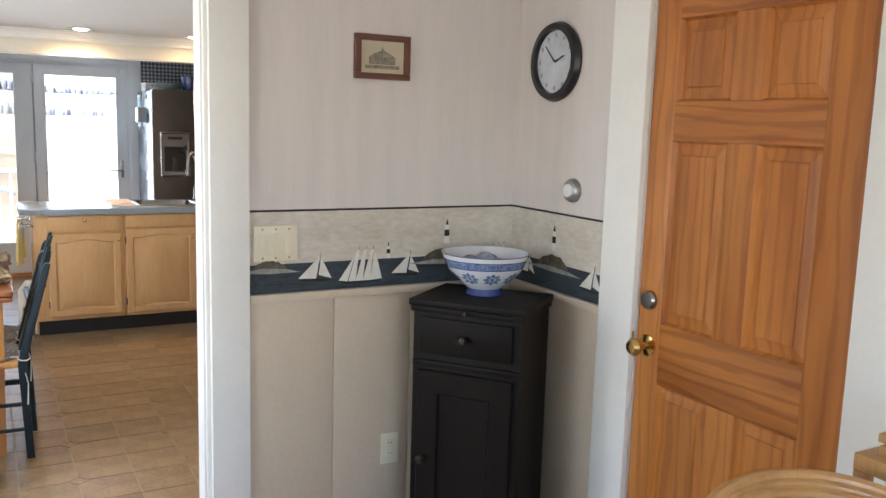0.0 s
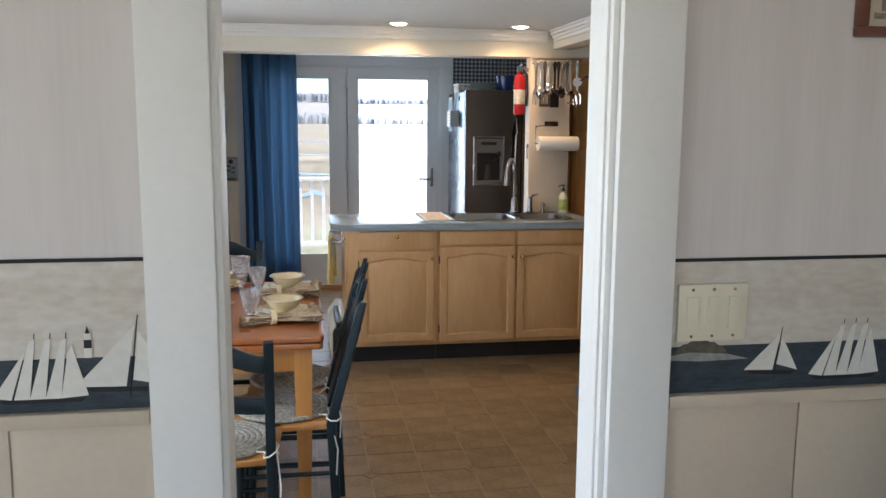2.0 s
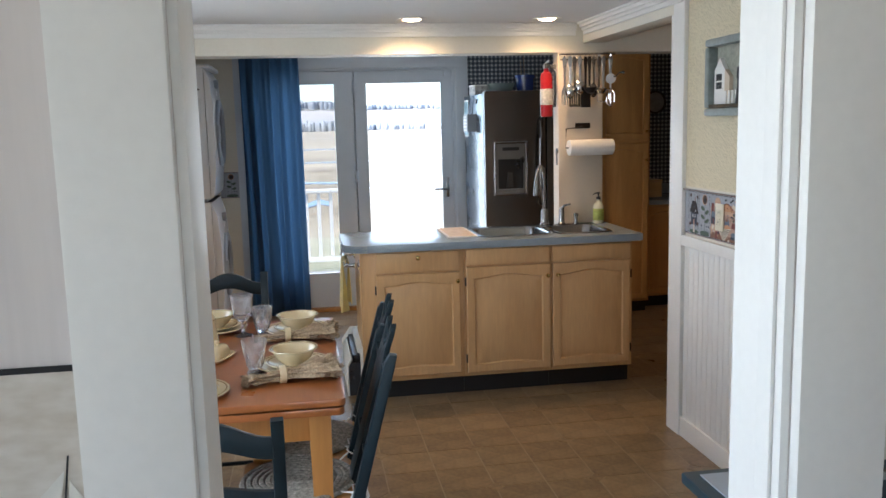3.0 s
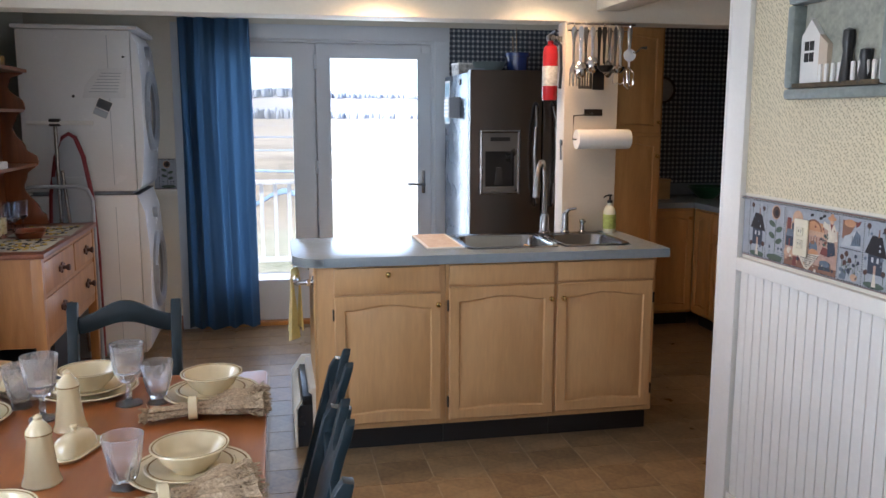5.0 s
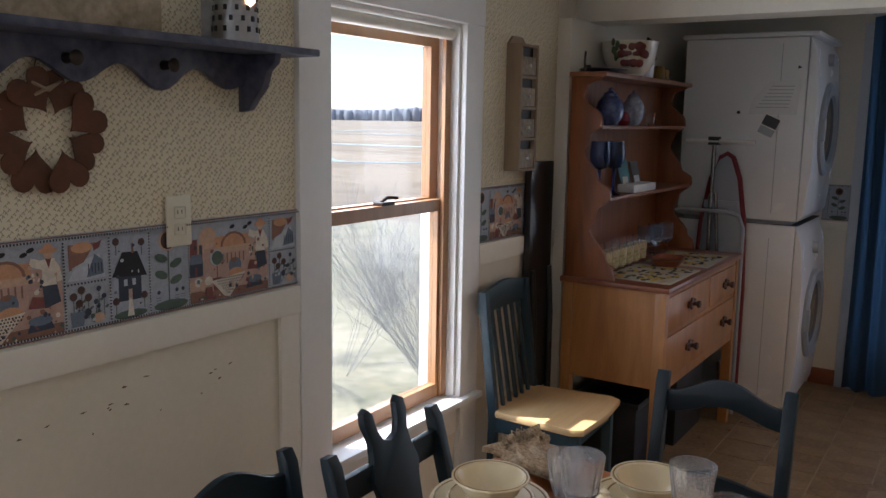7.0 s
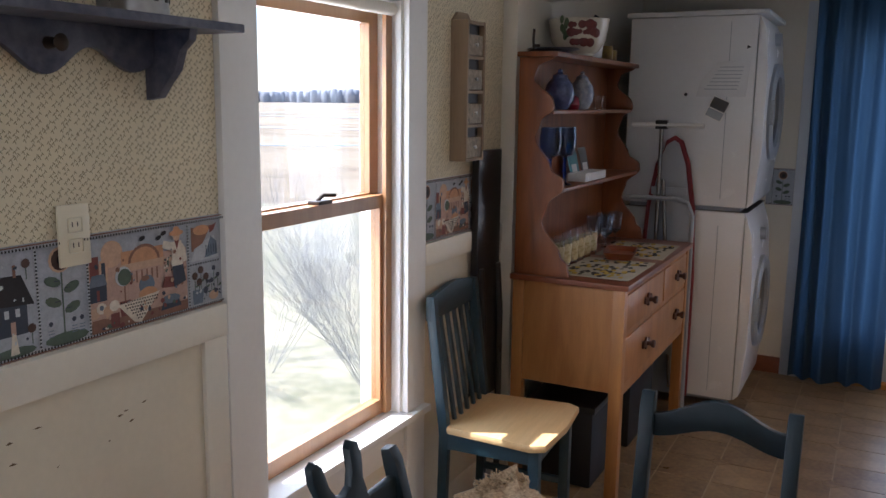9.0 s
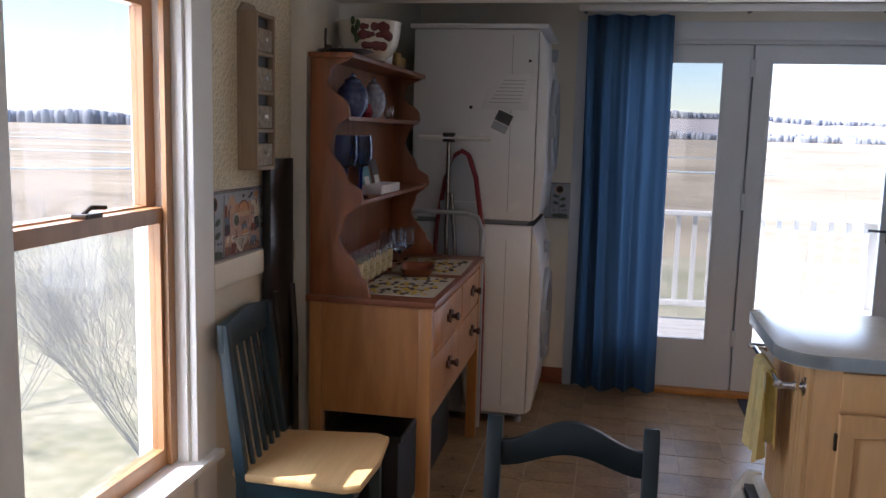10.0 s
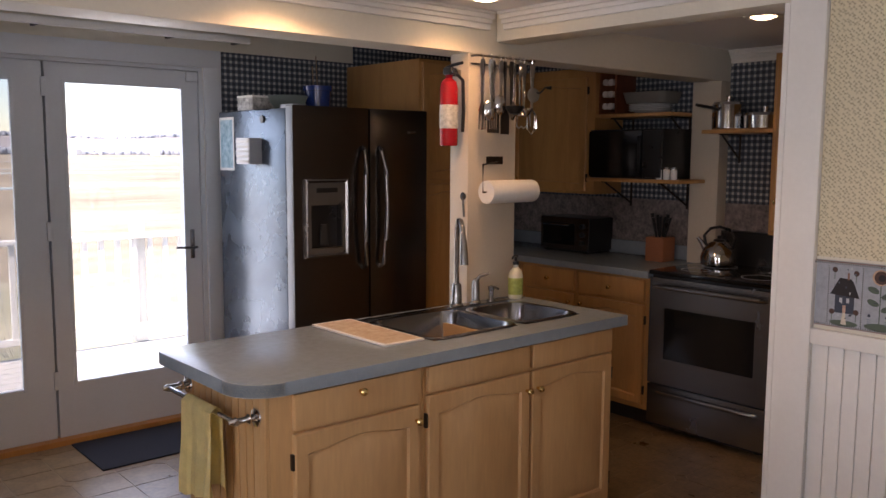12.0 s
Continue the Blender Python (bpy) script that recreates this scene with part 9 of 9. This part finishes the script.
bmesh.ops.create_uvsphere(fill, u_segments=12, v_segments=8, radius=0.045, matrix=Matrix.Translation((0, 0, 0.13)))
solid("ceramic_balls", fill, mat("pale_blue_print", (0.07, 0.11, 0.28), 0.2, var=0.3, scale=26, grain=60, bump=0.0, second=(0.62, 0.66, 0.74), coat=0.3), "heap of blue and white ceramic balls in the bowl", "ornament", m=BOWL)

# wicker chair
wk = wood("cane_varnish", (0.52, 0.29, 0.11), (0.40, 0.20, 0.07), 0.4, size=14)
wi = thing("cane_armchair", pose(1.252, 0.886, 0), "honey cane armchair with a wrapped round back", "chair")
def hoop(r, z, w, x_off=0.0, n=28, a0=-20, a1=200, rise=0.0):
    return [(r * math.cos(radians(a0 + (a1 - a0) * i / n)) + x_off, r * 0.82 * math.sin(radians(a0 + (a1 - a0) * i / n)), z + rise * math.sin(math.pi * i / n)) for i in range(n + 1)]
for dz, rr in ((0, 0.26), (0.018, 0.268), (0.034, 0.262)):
    part("back_hoop", tube(B(), hoop(rr, 0.85 + dz, 0, rise=0.075), 0.012, 10), wk, wi)
part("back_cane", tube(B(), hoop(0.25, 0.755, 0, rise=0.06), 0.010, 8), wk, wi)
part("back_cane", tube(B(), hoop(0.25, 0.64, 0, rise=0.03), 0.010, 8), wk, wi)
for i in range(0, 29, 3):
    a = radians(-20 + 220 * i / 28)
    s = math.sin(math.pi * i / 28)
    part("spindle", tube(B(), [(0.245 * math.cos(a), 0.20 * math.sin(a), 0.44), (0.26 * math.cos(a), 0.213 * math.sin(a), 0.845 + 0.075 * s)], 0.006, 6), wk, wi)
part("seat", lathe(B(), [(0.25, 0.40), (0.27, 0.42), (0.265, 0.45), (0.0, 0.46)], 32), wk, wi)
for a in (45, 135, 225, 315):
    part("leg", tube(B(), [(0.2 * math.cos(radians(a)), 0.2 * math.sin(radians(a)), 0.40), (0.23 * math.cos(radians(a)), 0.23 * math.sin(radians(a)), 0.0)], 0.016, 8), wk, wi)
cs = thing("cane_stand", pose(1.66, 0.96, 0), "honey cane stand with a stack of woven mats", "stand")
part("top", box(B(), -0.13, 0.13, -0.14, 0.14, 0.93, 0.965, 0.005), wk, cs)
part("lower_shelf", box(B(), -0.13, 0.13, -0.14, 0.14, 0.30, 0.33, 0.005), wk, cs)
for x in (-0.115, 0.115):
    for y in (-0.125, 0.125):
        part("leg", box(B(), x - 0.014, x + 0.014, y - 0.014, y + 0.014, 0, 0.93, 0.003), wk, cs)
for x, y, z in ((1.56, 0.86, 0.9655), (1.57, 0.87, 0.9855)):
    solid("woven_mat", box(B(), x, x + 0.19, y, y + 0.21, z, z + 0.019, 0.004), wk, "woven cane mat stacked on the cane stand", "mat", "stacked cane mats")

# sideboard inside the dining room
sd = thing("sideboard", pose(0, 0, 0), "dark teal painted sideboard with a grey top", "sideboard")
part("top", box(B(), 0.845, 1.60, 3.025, 3.50, 0.775, 0.80, 0.006), M["teal2"], sd)
part("top_inlay", box(B(), 0.875, 1.57, 3.04, 3.47, 0.8005, 0.804, 0.001), M["greyplastic"], sd, "grey top panel")
part("body", box(B(), 0.875, 1.57, 3.03, 3.475, 0.08, 0.774, 0.003), M["teal2"], sd)
for x in (0.89, 1.51):
    part("foot", box(B(), x, x + 0.045, 3.42, 3.465, 0, 0.08, 0.003), M["teal2"], sd)
    part("foot", box(B(), x, x + 0.045, 3.04, 3.085, 0, 0.08, 0.003), M["teal2"], sd)
for x0, x1 in ((0.90, 1.21), (1.235, 1.545)):
    dq = panel_door(-x1, -x0, 0.12, 0.74, 0.0, 0.05, 0.016)
    dq.transform(Matrix.Rotation(math.pi, 4, "Z"))
    dq.transform(Matrix.Translation((0, 3.475, 0)))
    part("door", dq, M["teal2"], sd)

# dining east wall picture
sbx = thing("shadow_box", pose(E_ - 0.004, 5.142, 1.735, 0, 0, -90), "grey-blue framed shadow box with a tiny garden scene", "picture")
sf = B()
GW, GH = 0.24, 0.165
for a in ((-GW, GW, GH - 0.035, GH), (-GW, GW, -GH, -GH + 0.035), (-GW, -GW + 0.04, -GH + 0.035, GH - 0.035), (GW - 0.04, GW, -GH + 0.035, GH - 0.035)):
    box(sf, a[0], a[1], -0.055, -0.002, a[2], a[3], 0.014)
part("frame", sf, mat("blue_grey_frame", (0.23, 0.265, 0.255), 0.45, var=0.35, scale=10), sbx)
part("backing", box(B(), -GW + 0.04, GW - 0.04, -0.012, -0.003, -GH + 0.035, GH - 0.035), mat("pale_backing", (0.27, 0.30, 0.26), 0.8, var=0.3, scale=9, second=(0.48, 0.48, 0.40)), sbx)
part("tiny_house", prism(B(), [(-0.19, -0.12), (-0.10, -0.12), (-0.10, 0.03), (-0.145, 0.08), (-0.19, 0.03)], -0.03, -0.012, "y"), M["white"], sbx)
for k in range(4):
    part("window_pane", box(B(), -0.17 + 0.025 * (k % 2), -0.15 + 0.025 * (k % 2), -0.032, -0.030, -0.05 + 0.035 * (k // 2), -0.022 + 0.035 * (k // 2)), M["black"], sbx)
for k in range(10):
    part("picket", box(B(), -0.09 + k * 0.03, -0.077 + k * 0.03, -0.036, -0.030, -0.12, -0.06), M["white"], sbx)
part("ground_strip", box(B(), -GW + 0.042, GW - 0.042, -0.05, -0.0125, -GH + 0.036, -GH + 0.05), mat("brown_moss", (0.10, 0.075, 0.045), 0.9, var=0.5, scale=60), sbx)
part("gable_wall", prism(B(), [(-0.10, -0.115), (-0.06, -0.115), (-0.06, 0.0), (-0.10, 0.03)], -0.03, -0.0125, "y"), M["wainscot"], sbx)
for x, h in ((0.035, 0.15), (0.115, 0.09)):
    part("figure_shape", lathe(B(), [(0.022, -0.12), (0.014, -0.12 + h * 0.6), (0.018, -0.12 + h * 0.75), (0.016, -0.12 + h), (0, -0.12 + h * 1.05)], 14, (x, -0.03, 0)), M["black"], sbx, "small dark plain figure")

# recessed lamps


def downlight(x, y, watts=8.0):
    d = thing("recessed_light", pose(x, y, CEIL), "lit recessed ceiling lamp with a white ring", "lamp", "recessed lamps")
    part("ring", lathe(B(), [(0.055, 0), (0.055, -0.004), (0.07, -0.008), (0.085, -0.004), (0.086, 0.0)], 32, cap=False), M["white"], d)
    part("bulb", lathe(B(), [(0.054, -0.002), (0.035, -0.012), (0.0, -0.016)], 24), glow_mat("lamp_glow", (1, 0.72, 0.42), 9.0) if "lamp_glow" not in bpy.data.materials else bpy.data.materials["lamp_glow"], d, "glowing bulb")
    l = new("downlight", bpy.data.lights.new("downlight", "SPOT"))
    l.data.energy, l.data.color, l.data.spot_size, l.data.spot_blend, l.data.shadow_soft_size = watts, (1, 0.58, 0.27), radians(150), 0.5, 0.04
    l.matrix_world = pose(x, y, CEIL - 0.03)


for x, y, w_ in ((0.73, 6.88, 8), (1.545, 6.88, 3.8), (2.76, 6.37, 1.1), (0.89, 4.55, 1.2)):
    downlight(x, y, w_)

# ---- floor tiles ----
TS, TX, TY = 0.2295, 0.822, 6.175


def tile_mesh(name, cx, cy):
    """One square tile with the corner cut that meets a small diamond."""
    g, k, h = 0.0030, 0.042, TS / 2
    pts = []
    for sx_, sy in ((-1, -1), (1, -1), (1, 1), (-1, 1)):
        if (sx_, sy) == (cx, cy):
            a, b = (sx_ * (h - k), sy * (h - g)), (sx_ * (h - g), sy * (h - k))
            pts += [a, b] if sx_ * sy < 0 else [b, a]
            if sx_ * sy < 0:
                pts[-2:] = [a, b]
        else:
            pts.append((sx_ * (h - g), sy * (h - g)))
    bm = B()
    ctr = Vector((0, 0))
    pts.sort(key=lambda p: math.atan2(p[1], p[0]))
    prism(bm, pts, -0.002, 0.0022)
    return mesh(name, bm, M["tile"], False)


tiles = {(cx, cy): tile_mesh("floor_tile", cx, cy) for cx in (-1, 1) for cy in (-1, 1)}
dia = B()
q = 0.042 - 0.0035
prism(dia, [(q, 0), (0, q), (-q, 0), (0, -q)], -0.002, 0.0022)
dia_me = mesh("floor_diamond", dia, M["tile"], False)
fl_ = thing("tile_floor", pose(0, 0, 0), "brown mottled vinyl floor tiles with pale joints", "floor")
fl_["kind"] = "structure"
rest = {"tile": ([], []), "diamond": ([], [])}


def lay(me, x, y, near, name, bucket):
    if near:
        o = new(name, me)
        o.parent, o.location = fl_, (x, y, 0)
    else:
        vs, fs = rest[bucket]
        n = len(vs)
        vs += [(v.co.x + x, v.co.y + y, v.co.z) for v in me.vertices]
        fs += [tuple(i + n for i in p.vertices) for p in me.polygons]


for i in range(-12, 15):
    for j in range(-16, 14):
        x, y = TX + (i + 0.5) * TS, TY + (j + 0.5) * TS
        if not (W < x + TS / 2 and x - TS / 2 < KX and 2.99 < y < NORTH + 0.05):
            continue
        cx, cy = (-1 if i % 2 == 0 else 1), (-1 if j % 2 == 0 else 1)
        near = -0.25 < x < 1.9 and 3.0 < y < 6.7 or -0.5 < x < 0.6 and 6.7 < y < 8.9
        lay(tiles[(cx, cy)], x, y, near, "tile", "tile")
        if i % 2 == 0 and j % 2 == 0:
            lay(dia_me, x - TS / 2, y - TS / 2, near, "diamond_tile", "diamond")
for nm, (vs, fs) in rest.items():
    me = bpy.data.meshes.new(nm + "_rest")
    me.from_pydata(vs, [], fs)
    me.materials.append(M["tile"])
    o = tagged(new(nm + "s", me), kind="stuff")
    o.parent = fl_
